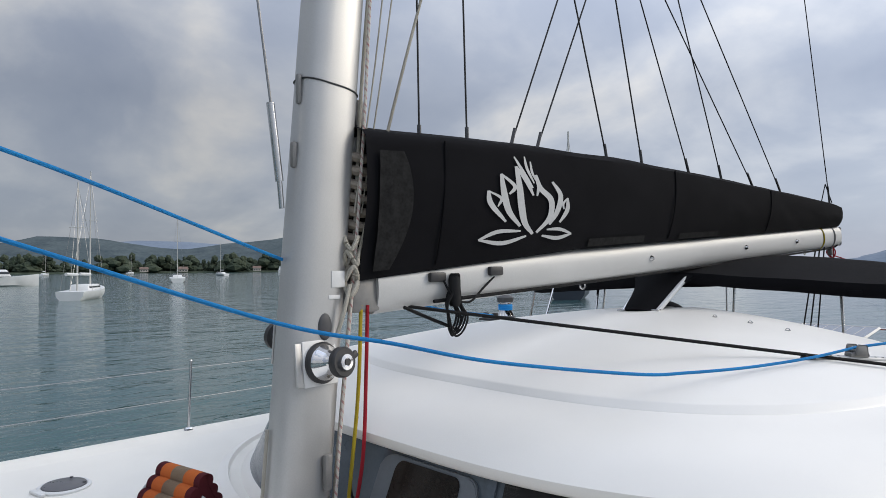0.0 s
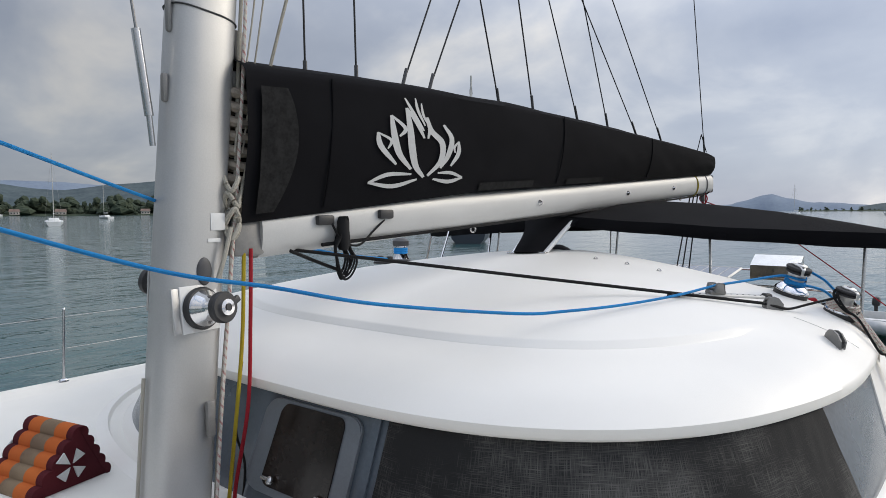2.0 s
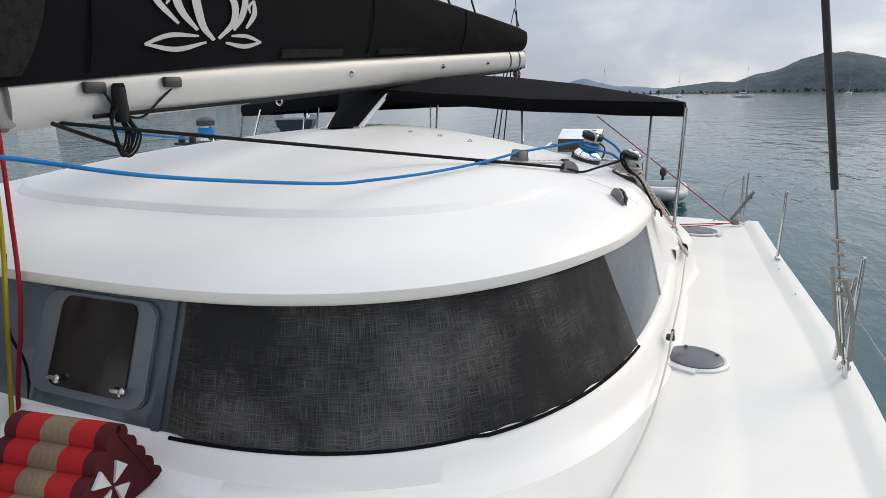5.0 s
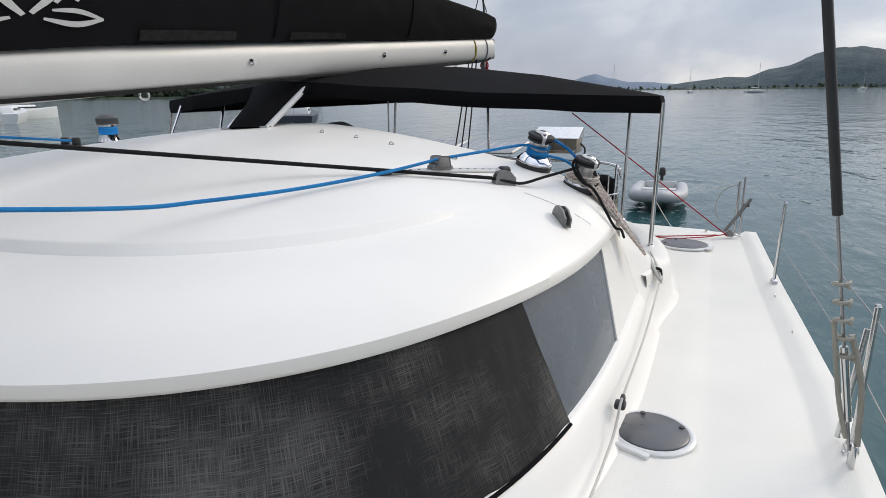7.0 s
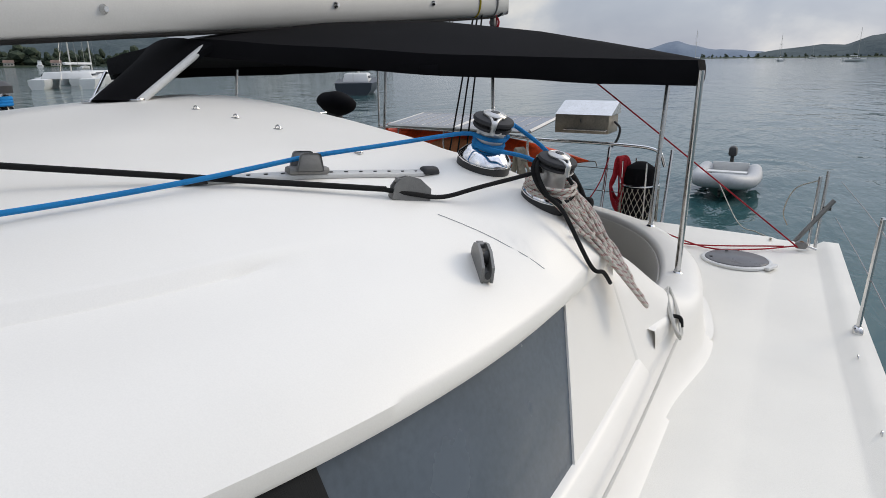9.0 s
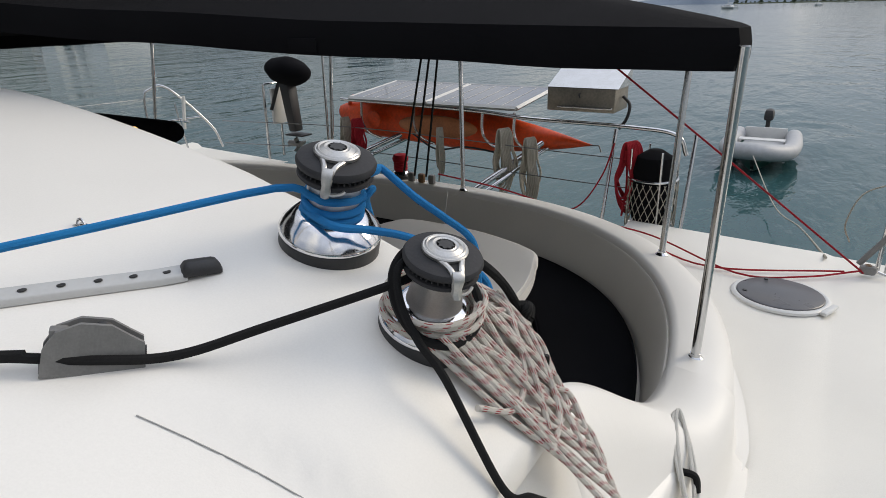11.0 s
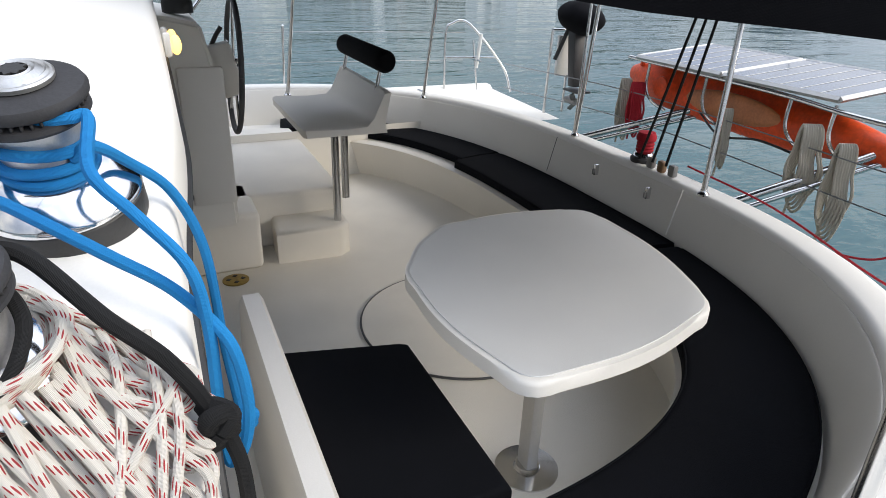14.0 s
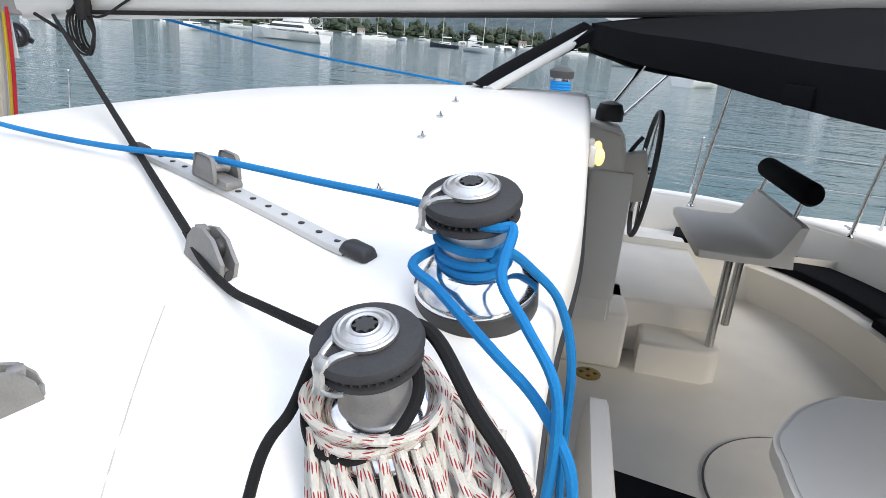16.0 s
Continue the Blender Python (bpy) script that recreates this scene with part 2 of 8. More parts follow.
M_SOLAR = mat("solar_cells", (0.16, 0.18, 0.22), 0.18, var=0.08, scale=14, fine=60, coat=0.6)
M_GALV = mat("weathered_steel_box", (0.30, 0.27, 0.22), 0.4, metal=0.5, var=0.2, scale=7, fine=60)
M_PVC = mat("grey_hypalon", (0.46, 0.47, 0.48), 0.5, var=0.08, scale=8)
M_REFLGREEN = mat("green_hull", (0.012, 0.10, 0.075), 0.35, var=0.15, scale=6)
M_WOOD = mat("teak", (0.27, 0.15, 0.07), 0.5, var=0.2, scale=14, fine=90)
M_BRASS = mat("brass", (0.42, 0.30, 0.10), 0.4, metal=0.9, var=0.15, scale=40)
M_SAIL = mat("sailcloth", (0.35, 0.30, 0.24), 0.85, var=0.2, scale=14, fine=60, bump=0.3, bump_scale=40)
M_RED = woven("red_cotton", (0.46, 0.02, 0.02), (0.30, 0.01, 0.012), 140, 0.95, 0.4)
M_MAROON = woven("maroon_cotton", (0.10, 0.012, 0.016), (0.05, 0.006, 0.01), 140, 0.95, 0.4)
M_ORCLOTH = woven("orange_cotton", (0.62, 0.16, 0.035), (0.40, 0.08, 0.02), 140, 0.95, 0.4)
M_TAN = woven("tan_brocade", (0.32, 0.24, 0.15), (0.12, 0.07, 0.05), 90, 0.95, 0.5)
M_LOGO = mat("light_grey_print", (0.52, 0.52, 0.51), 0.7, var=0.04, scale=30)
M_GREYPATCH = mat("grey_webbing", (0.022, 0.022, 0.022), 0.9, var=0.25, scale=20, spec=0.12)
M_WHITEHULL = mat("far_white_hull", (0.72, 0.73, 0.72), 0.4, var=0.06, scale=0.8)
M_DARKHULL = mat("far_dark_hull", (0.035, 0.045, 0.06), 0.4, var=0.1, scale=0.8)
M_FARGLASS = mat("far_dark_glass", (0.03, 0.035, 0.04), 0.15, var=0.1)
M_SPAR = mat("far_spar", (0.55, 0.54, 0.50), 0.5, var=0.05)


def glow(name, color, strength):
    m = bpy.data.materials.new(name); m.use_nodes = True
    n, l = m.node_tree.nodes, m.node_tree.links
    b = n["Principled BSDF"]
    b.inputs["Base Color"].default_value = (*color, 1)
    b.inputs["Emission Color"].default_value = (*color, 1)
    b.inputs["Emission Strength"].default_value = strength
    return m


M_LAMP = glow("warm_lamp_lens", (1.0, 0.62, 0.18), 1.6)


def water_material():
    m = bpy.data.materials.new("sea_water"); m.use_nodes = True
    n, l = m.node_tree.nodes, m.node_tree.links
    b = n["Principled BSDF"]
    b.inputs["Base Color"].default_value = (0.028, 0.085, 0.092, 1)
    b.inputs["Roughness"].default_value = 0.06
    b.inputs["IOR"].default_value = 1.33
    tc = n.new("ShaderNodeTexCoord")
    mp = n.new("ShaderNodeMapping"); mp.inputs["Scale"].default_value = (1.0, 0.42, 1.0)
    mp.inputs["Rotation"].default_value = (0, 0, radians(28))
    l.new(tc.outputs["Object"], mp.inputs["Vector"])
    hs = []
    for sc, de, wgt in ((0.28, 3, 1.0), (1.1, 4, 0.45), (4.2, 3, 0.13)):
        t = n.new("ShaderNodeTexNoise"); t.inputs["Scale"].default_value = sc; t.inputs["Detail"].default_value = de
        t.inputs["Distortion"].default_value = 0.5
        l.new(mp.outputs[0], t.inputs["Vector"])
        k = n.new("ShaderNodeMath"); k.operation = "MULTIPLY"; k.inputs[1].default_value = wgt
        l.new(t.outputs["Fac"], k.inputs[0]); hs.append(k)
    a = n.new("ShaderNodeMath"); l.new(hs[0].outputs[0], a.inputs[0]); l.new(hs[1].outputs[0], a.inputs[1])
    a2 = n.new("ShaderNodeMath"); l.new(a.outputs[0], a2.inputs[0]); l.new(hs[2].outputs[0], a2.inputs[1])
    bp = n.new("ShaderNodeBump"); bp.inputs["Strength"].default_value = 0.8; bp.inputs["Distance"].default_value = 0.22
    l.new(a2.outputs[0], bp.inputs["Height"]); l.new(bp.outputs[0], b.inputs["Normal"])
    t2 = n.new("ShaderNodeTexNoise"); t2.inputs["Scale"].default_value = 0.035; t2.inputs["Detail"].default_value = 4
    l.new(tc.outputs["Object"], t2.inputs["Vector"])
    rp = n.new("ShaderNodeValToRGB")
    rp.color_ramp.elements[0].color = (0.022, 0.070, 0.078, 1); rp.color_ramp.elements[1].color = (0.040, 0.105, 0.105, 1)
    l.new(t2.outputs["Fac"], rp.inputs[0]); l.new(rp.outputs[0], b.inputs["Base Color"])
    return m


def hill_material(name, dark, light, scale):
    m = mat(name, light, 0.95, var=0.2, scale=scale, fine=scale * 6, color2=dark, spec=0.1, bump=0.6, bump_scale=scale * 8)
    return m


M_WATER = water_material()
# Haze is put into these hill colours, bluer and paler with distance.
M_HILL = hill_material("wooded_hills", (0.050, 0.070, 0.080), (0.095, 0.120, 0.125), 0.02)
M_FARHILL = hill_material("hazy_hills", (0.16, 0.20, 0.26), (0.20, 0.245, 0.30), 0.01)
M_SHORE = hill_material("shore_trees", (0.028, 0.042, 0.030), (0.075, 0.090, 0.060), 0.12)
M_HOUSE = mat("far_house_walls", (0.55, 0.50, 0.44), 0.8, var=0.1, scale=0.3)
M_ROOFT = mat("far_roof", (0.22, 0.15, 0.12), 0.8, var=0.2, scale=0.3)


# ---------------------------------------------------------------- builders
def thing(name, label="", category="", group="", kind="", at=(0, 0, 0), turn=(0, 0, 0)):
    """An empty at the base of a thing, which carries its parts."""
    ob = new(name)
    ob.empty_display_size = 0.1
    ob.matrix_basis = pose(*at, *turn)
    return tagged(ob, label, category, group, kind)


def part(name, bm, material, parent=None, label="", smooth=True, auto=40):
    """Links a bmesh as one mesh object, under a thing or a part. Coordinates are the parent's own."""
    me = bpy.data.meshes.new(name)
    bmesh.ops.recalc_face_normals(bm, faces=bm.faces)
    if smooth:
        for f in bm.faces:
            f.smooth = True
        lim = radians(auto)
        for e in bm.edges:
            if len(e.link_faces) == 2 and e.calc_face_angle(0) > lim:
                e.smooth = False
    bm.to_mesh(me)
    bm.free()
    me.materials.append(material)
    ob = new(name, me)
    if parent is not None:
        ob.parent = parent
    if label:
        ob["label"] = label
    return ob


def solo(name, bm, material, label, category, group="", kind="", smooth=True, auto=40):
    return tagged(part(name, bm, material, None, "", smooth, auto), label, category, group, kind)


def box(bm, c, s, bevel=0.0, rot=(0, 0, 0), seg=2, taper=1.0):
    """Adds a box of size s centred at c, its edges rounded by bevel; taper narrows the top."""
    m = Matrix.Translation(c) @ Euler([radians(a) for a in rot]).to_matrix().to_4x4()
    r = bmesh.ops.create_cube(bm, size=1.0)
    vs = r["verts"]
    for v in vs:
        k = taper if v.co.z > 0 else 1.0
        v.co = Vector((v.co.x * s[0] * k, v.co.y * s[1] * k, v.co.z * s[2]))
    if bevel:
        es = list({e for v in vs for e in v.link_edges})
        o = bmesh.ops.bevel(bm, geom=es, offset=bevel, segments=seg, affect="EDGES", profile=0.5)
        vs = list({v for f in o["faces"] for v in f.verts} | {v for v in vs if v.is_valid})
    for v in vs:
        v.co = m @ v.co
    return bm


def lathe(bm, profile, seg=32, m=None, cap=True):
    """Adds a turned body: profile is rows of radius, height."""
    m = m or Matrix()
    rings = []
    for r, z in profile:
        rings.append([bm.verts.new(m @ Vector((r * math.cos(2 * math.pi * i / seg), r * math.sin(2 * math.pi * i / seg), z))) for i in range(seg)])
    for a, b in zip(rings, rings[1:]):
        for i in range(seg):
            bm.faces.new((a[i], a[(i + 1) % seg], b[(i + 1) % seg], b[i]))
    if cap:
        bm.faces.new(rings[0][::-1]); bm.faces.new(rings[-1])
    return bm


def smooth_path(pts, n=8):
    """Catmull-Rom through the points, n steps between two of them."""
    p = [Vector(q) for q in pts]
    if len(p) < 3:
        return p
    p = [p[0] * 2 - p[1]] + p + [p[-1] * 2 - p[-2]]
    out = []
    for i in range(1, len(p) - 2):
        for k in range(n):
            t = k / n
            a, b, c, d = p[i - 1], p[i], p[i + 1], p[i + 2]
            out.append(0.5 * ((2 * b) + (c - a) * t + (2 * a - 5 * b + 4 * c - d) * t * t + (3 * b - a - 3 * c + d) * t ** 3))
    out.append(p[-2])
    return out


def tube(bm, pts, r, seg=8, taper=None, flat=1.0):
    """Adds a round rod along the points, with UVs in metres along it (v) and round it (u)."""
    pts = [Vector(q) for q in pts]
    uv = bm.loops.layers.uv.verify()
    rings, run, prev = [], [0.0], None
    for i, p in enumerate(pts):
        d = (pts[min(i + 1, len(pts) - 1)] - pts[max(i - 1, 0)])
        d = d.normalized() if d.length > 1e-9 else Vector((0, 0, 1))
        if prev is None:
            prev = d.cross(Vector((0, 0, 1)) if abs(d.z) < 0.9 else Vector((1, 0, 0))).normalized()
        side = (prev - d * prev.dot(d)).normalized()
        up = d.cross(side)
        prev = side
        k = r * (taper(i / max(1, len(pts) - 1)) if taper else 1.0)
        rings.append([bm.verts.new(p + k * (math.cos(2 * math.pi * j / seg) * side + flat * math.sin(2 * math.pi * j / seg) * up)) for j in range(seg)])
        if i:
            run.append(run[-1] + (p - pts[i - 1]).length)
    for i, (a, b) in enumerate(zip(rings, rings[1:])):
        for j in range(seg):
            f = bm.faces.new((a[j], a[(j + 1) % seg], b[(j + 1) % seg], b[j]))
            for lp, (u, v) in zip(f.loops, ((j, i), (j + 1, i), (j + 1, i + 1), (j, i + 1))):
                lp[uv].uv = (u / seg * 2 * math.pi * r, run[v])
    bm.faces.new(rings[0][::-1]); bm.faces.new(rings[-1])
    return bm


def grid_surface(bm, rows, close=False, m=None):
    """Adds a skin over rows of points of one length, with UVs in metres."""
    uv = bm.loops.layers.uv.verify()
    vs = [[bm.verts.new(m @ Vector(p) if m else Vector(p)) for p in row] for row in rows]
    ud = [0.0]
    for a, b in zip(vs[len(vs) // 2], vs[len(vs) // 2][1:]):
        ud.append(ud[-1] + (b.co - a.co).length)
    vd = [0.0]
    mid = len(vs[0]) // 2
    for a, b in zip(vs, vs[1:]):
        vd.append(vd[-1] + (b[mid].co - a[mid].co).length)
    for i in range(len(vs) - 1):
        cols = len(vs[i])
        for j in range(cols if close else cols - 1):
            k = (j + 1) % cols
            q = (vs[i][j], vs[i][k], vs[i + 1][k], vs[i + 1][j])
            if len(set(q)) < 4:
                continue
            f = bm.faces.new(q)
            for lp, (a, b) in zip(f.loops, ((j, i), (j + 1, i), (j + 1, i + 1), (j, i + 1))):
                lp[uv].uv = (ud[min(a, len(ud) - 1)], vd[b])
    return vs


def prism(bm, outline, z0, z1, bevel=0.0, m=None):
    """Adds a plate of the outline (x, y) between two heights, with its rims rounded."""
    lo = [bm.verts.new((x, y, z0)) for x, y in outline]
    hi = [bm.verts.new((x, y, z1)) for x, y in outline]
    n = len(outline)
    bm.faces.new(lo[::-1]); top = bm.faces.new(hi)
    for i in range(n):
        bm.faces.new((lo[i], lo[(i + 1) % n], hi[(i + 1) % n], hi[i]))
    vs = lo + hi
    if bevel:
        o = bmesh.ops.bevel(bm, geom=list(top.edges), offset=bevel, segments=3, affect="EDGES", profile=0.5)
        vs = [v for v in vs if v.is_valid] + [v for f in o["faces"] for v in f.verts]
    if m:
        for v in set(vs):
            v.co = m @ v.co
    return bm


def superellipse(ax, ay, n, count, half=True):
    """Evenly spaced points of the half curve from +x over +y to -x."""
    th = np.linspace(0, math.pi, 2001)
    x = np.sign(np.cos(th)) * ax * np.abs(np.cos(th)) ** (2 / n)
    y = ay * np.abs(np.sin(th)) ** (2 / n)
    s = np.concatenate([[0], np.cumsum(np.hypot(np.diff(x), np.diff(y)))])
    q = np.linspace(0, s[-1], count)
    return np.stack([np.interp(q, s, x), np.interp(q, s, y)], 1)


def rope(name, pts, r, material, label, category="rope", n=8, seg=8, group="", parent=None):
    bm = tube(bmesh.new(), smooth_path(pts, n), r, seg)
    if parent is not None:
        return part(name, bm, material, parent, label)
    return solo(name, bm, material, label, category, group)


def deck_z(x):
    """Deck height, sloped down a little to port so the starboard edge fits the camera's view."""
    return 1.0 + 0.025 * (2.5 - x)


# ---------------------------------------------------------------- sea, shore and hills
def sea():
    bm = bmesh.new()
    rows = []
    for r in (0.0, 30, 120, 500, 1500, 4800):
        rows.append([(r * math.cos(a), r * math.sin(a), 0.0) for a in np.linspace(0, 2 * math.pi, 65)[:-1]])
    c = bm.verts.new((0, 0, 0))
    rings = [[bm.verts.new(p) for p in row] for row in rows[1:]]
    for i in range(64):
        bm.faces.new((c, rings[0][i], rings[0][(i + 1) % 64]))
    for a, b in zip(rings, rings[1:]):
        for i in range(64):
            bm.faces.new((a[i], b[i], b[(i + 1) % 64], a[(i + 1) % 64]))
    return solo("water", bm, M_WATER, "calm grey-green sea with small ripples", "water", kind="structure", smooth=False)


def ridge(name, dist, az0, az1, heights, depth, material, label, rough=0.12, seed=0):
    """A range of hills between two bearings (degrees from aft, positive to starboard), as a rounded crest."""
    rnd = random.Random(seed)
    bm = bmesh.new()
    n = 90
    rows = [[], [], [], []]
    for i in range(n):
        t = i / (n - 1)
        az = radians(az0 + (az1 - az0) * t)
        h = float(np.interp(t, np.linspace(0, 1, len(heights)), heights))
        h *= 1 + rough * (noise.noise((t * 9 + seed, 0.3, 0)) + 0.5 * noise.noise((t * 31 + seed, 1.3, 0)) + 0.25 * noise.noise((t * 90, seed, 0)))
        dx, dy = -math.sin(az), math.cos(az)
        for k, (dd, hh) in enumerate(((0, -1), (0.15, 0.45), (0.55, 1.0), (1.6, 0.2))):
            rows[k].append((dx * (dist + depth * dd), dy * (dist + depth * dd), -1 if hh < 0 else h * hh))
    grid_surface(bm, rows)
    return solo(name, bm, material, label, "hills", kind="structure")


def shore_trees(name, dist, az0, az1, count, hmin, hmax, label, seed):
    """A strip of trees along a far shore: many small clumps of leaf with ragged tops, standing on a low bank."""
    rnd = random.Random(seed)
    bm = bmesh.new()
    for i in range(count):
        az = radians(az0 + (az1 - az0) * (i + rnd.random()) / count)
        d = dist * (1 + 0.06 * rnd.random())
        x, y = -math.sin(az) * d, math.cos(az) * d
        h = hmin + (hmax - hmin) * rnd.random() ** 1.6
        w = h * (0.45 + 0.5 * rnd.random())
        for k in range(5):
            bx, by = x + w * (rnd.random() - 0.5), y + w * (rnd.random() - 0.5)
            m = Matrix.Translation((bx, by, h * (0.25 + 0.16 * k))) @ Matrix.Diagonal((w * (0.62 - 0.08 * k), w * (0.62 - 0.08 * k), h * 0.26, 1)) @ Euler((rnd.random() * 3, rnd.random() * 3, 0)).to_matrix().to_4x4()
            bmesh.ops.create_icosphere(bm, subdivisions=1, radius=1.0, matrix=m)
    # the bank they stand on
    row = [[], [], []]
    for i in range(60):
        az = radians(az0 + (az1 - az0) * i / 59)
        for k, (dd, z) in enumerate(((-4, -0.5), (3, 1.6), (40, 2.2))):
            row[k].append((-math.sin(az) * (dist + dd), math.cos(az) * (dist + dd), z))
    grid_surface(bm, row)
    return solo(name, bm, M_SHORE, label, "shore", kind="stuff", smooth=False)


sea()
ridge("backdrop", 2300, 4, -20, (14, 26, 34, 42, 38, 64, 76, 108, 128, 132, 118, 96, 78, 60, 46, 36, 30), 500, M_HILL, "dark wooded hill beyond the bay", 0.05, 3)
ridge("backdrop", 3600, 34, 1, (30, 26, 20, 24, 16, 14, 18, 34, 80, 44, 30, 20), 400, M_FARHILL, "low islands on the horizon with haze in their colour", 0.25, 5)
ridge("backdrop", 1700, 30, 118, (10, 22, 34, 48, 62, 80, 95, 80, 64, 82, 94, 60, 90, 128, 116, 62, 88, 80, 78), 500, M_HILL, "wooded hills behind the anchorage", 0.14, 8)
ridge("backdrop", 1700, 116, 190, (56, 78, 108, 128, 96, 70, 80, 100, 140, 150, 120, 96), 500, M_HILL, "blue-green hills behind the anchorage", 0.14, 12)
ridge("backdrop", 3300, 40, 200, (80, 120, 150, 110, 160, 180, 140, 120, 170, 190, 150), 500, M_FARHILL, "far ridge behind the anchorage with haze in its colour", 0.18, 15)
shore_trees("shore_trees", 700, 34, 110, 300, 7, 19, "dense dark green trees along the far shore", 4)
shore_trees("shore_trees", 620, 110, 190, 260, 6, 16, "dense dark green trees along the near shore", 6)
shore_trees("shore_trees", 1500, -34, 8, 130, 4, 10, "thin line of trees at the water's edge", 9)


# ---------------------------------------------------------------- hulls and deck
PORT, STBD = 2.47, -4.37


def flare(x, y):
    """How far the port deck edge swells out amidships."""
    f = min(1.0, max(0.0, (x - 1.95) / 0.36))
    return f * float(np.interp(y, (-3.0, 0.0, 2.6, 3.5, 4.7, 5.5, 7.45), (0.02, 0.10, 0.14, 0.13, 0.06, 0.01, -0.08)))


def hull(name, xo, xi, label):
    """One float of the catamaran: deck edge, topsides and underwater body."""
    bm = bmesh.new()
    s = 1 if xo > xi else -1
    rows = []
    for y, k in ((-5.2, 0.06), (-4.4, 0.45), (-3.0, 0.80), (-1.0, 0.97), (1.5, 1.0), (5.0, 0.99), (6.6, 0.95), (7.45, 0.93)):
        w = abs(xo - xi) * k
        z = deck_z(xo) - 0.012
        rows.append([(xo - s * 0.0 - s * abs(xo - xi) * (1 - k) * 0.3, y, z), (xo - s * 0.03 - s * abs(xo - xi) * (1 - k) * 0.3, y, z - 0.25),
                     (xo - s * 0.10 - s * abs(xo - xi) * (1 - k) * 0.4, y, 0.25), (xo - s * 0.35 * k - s * (1 - k) * 0.5, y, -0.45),
                     (xo - s * (w - 0.35 * k), y, -0.45), (xo - s * w, y, 0.3), (xo - s * w, y, z - 0.02)])
    if s > 0:
        rows = [[(x + flare(2.4, y) * (1 if k < 4 else 0), y, z) for k, (x, y, z) in enumerate(row)] for row in rows]
    vs = grid_surface(bm, rows)
    bm.faces.new([v for v in vs[-1]]); bm.faces.new([v for v in vs[0]][::-1])
    return solo(name, bm, M_GEL, label, "hull", kind="structure")


hull("hull_port", PORT, 1.25, "white glossy port hull of a catamaran")
hull("hull_starboard", STBD, -3.15, "white glossy starboard hull of a catamaran")

COAM = dict(yc=4.23, ay=2.426, n=2.81, port=2.40, stbd=3.10)


def coaming_ring(grow, count=97):
    """Points of the cockpit coaming's inner rim from port over aft to starboard, moved outward by grow."""
    pts = superellipse(1.0, COAM["ay"], COAM["n"], 1201)
    full = []
    for x, y in pts:
        w = COAM["port"] if x >= 0 else COAM["stbd"]
        full.append((CX + x * w, COAM["yc"] + y))
    full = np.array(full)
    s = np.concatenate([[0], np.cumsum(np.hypot(*np.diff(full, axis=0).T))])
    q = np.linspace(0, s[-1], count)
    p = np.stack([np.interp(q, s, full[:, 0]), np.interp(q, s, full[:, 1])], 1)
    d = np.gradient(p, axis=0)
    d /= np.linalg.norm(d, axis=1)[:, None]
    nrm = np.stack([d[:, 1], -d[:, 0]], 1)
    return p + nrm * grow


def inside_cockpit(x, y):
    w = COAM["port"] if x > CX else COAM["stbd"]
    if y < COAM["yc"] - 0.6:
        return False
    return (abs(x - CX) / (w + 0.12)) ** COAM["n"] + (max(0, y - COAM["yc"]) / (COAM["ay"] + 0.12)) ** COAM["n"] < 1


def deck():
    """The deck as one sheet with the cockpit and the gap between the sterns left open, and a camber at the rail."""
    bm = bmesh.new()
    xs = [STBD, STBD + 0.05, STBD + 0.10, STBD + 0.16] + list(np.arange(-4.15, 1.86, 0.09)) + [1.90, 1.94, 1.98, 2.04, 2.12, 2.2, 2.28, 2.31, 2.36, 2.42, PORT]
    ys = list(np.arange(-3.0, 7.45, 0.09)) + [7.45]
    idx = {}
    def vert(i, j):
        if (i, j) not in idx:
            x, y = xs[i], ys[j]
            z = deck_z(x)
            if x >= 2.34 or x <= STBD + 0.11:
                z += 0.035
            elif 1.93 < x < 2.30:
                z -= 0.0
            if x < 1.93:
                z += 0.012
            idx[i, j] = bm.verts.new((x + flare(x, y), y, z))
        return idx[i, j]
    for i in range(len(xs) - 1):
        for j in range(len(ys) - 1):
            x, y = (xs[i] + xs[i + 1]) / 2, (ys[j] + ys[j + 1]) / 2
            if inside_cockpit(x, y) or (-2.9 < x < 0.6 and y > 7.05) or (y < -1.9 and -3.0 < x < 1.1):
                continue
            bm.faces.new((vert(i, j), vert(i + 1, j), vert(i + 1, j + 1), vert(i, j + 1)))
    return solo("deck", bm, M_GRIP, "white non-skid deck of a sailing catamaran", "deck", kind="structure")


def bridge_deck():
    bm = bmesh.new()
    box(bm, (CX - 0.07, 2.6, 0.60), (4.3, 8.9, 0.2), 0.03)
    return solo("bridge_deck", bm, M_GEL, "white underside between the two hulls", "hull", kind="structure")


def trampoline():
    bm = bmesh.new()
    box(bm, (CX, -2.6, 0.98), (4.2, 1.5, 0.02), 0.004)
    return solo("trampoline", bm, M_GREYRUB, "dark net stretched between the bows", "net", kind="structure")


deck(); bridge_deck(); trampoline()

# ---------------------------------------------------------------- coachroof
R_AX, R_AY, R_N = 2.346, 3.185, 2.94
STB = 1.25                    # the starboard half is wider than the port half, stretched to fit the camera's view
PANEL = 0.808                 # where the raised panel ends, as a share of the roof's radius
ROOF = ((0, 2.317), (.1, 2.309), (.2, 2.286), (.313, 2.252), (.43, 2.208), (.6, 2.134), (.725, 2.058), (.795, 2.013), (.88, 1.952), (.92, 1.912), (.96, 1.856), (.985, 1.806), (1.0, 1.768))


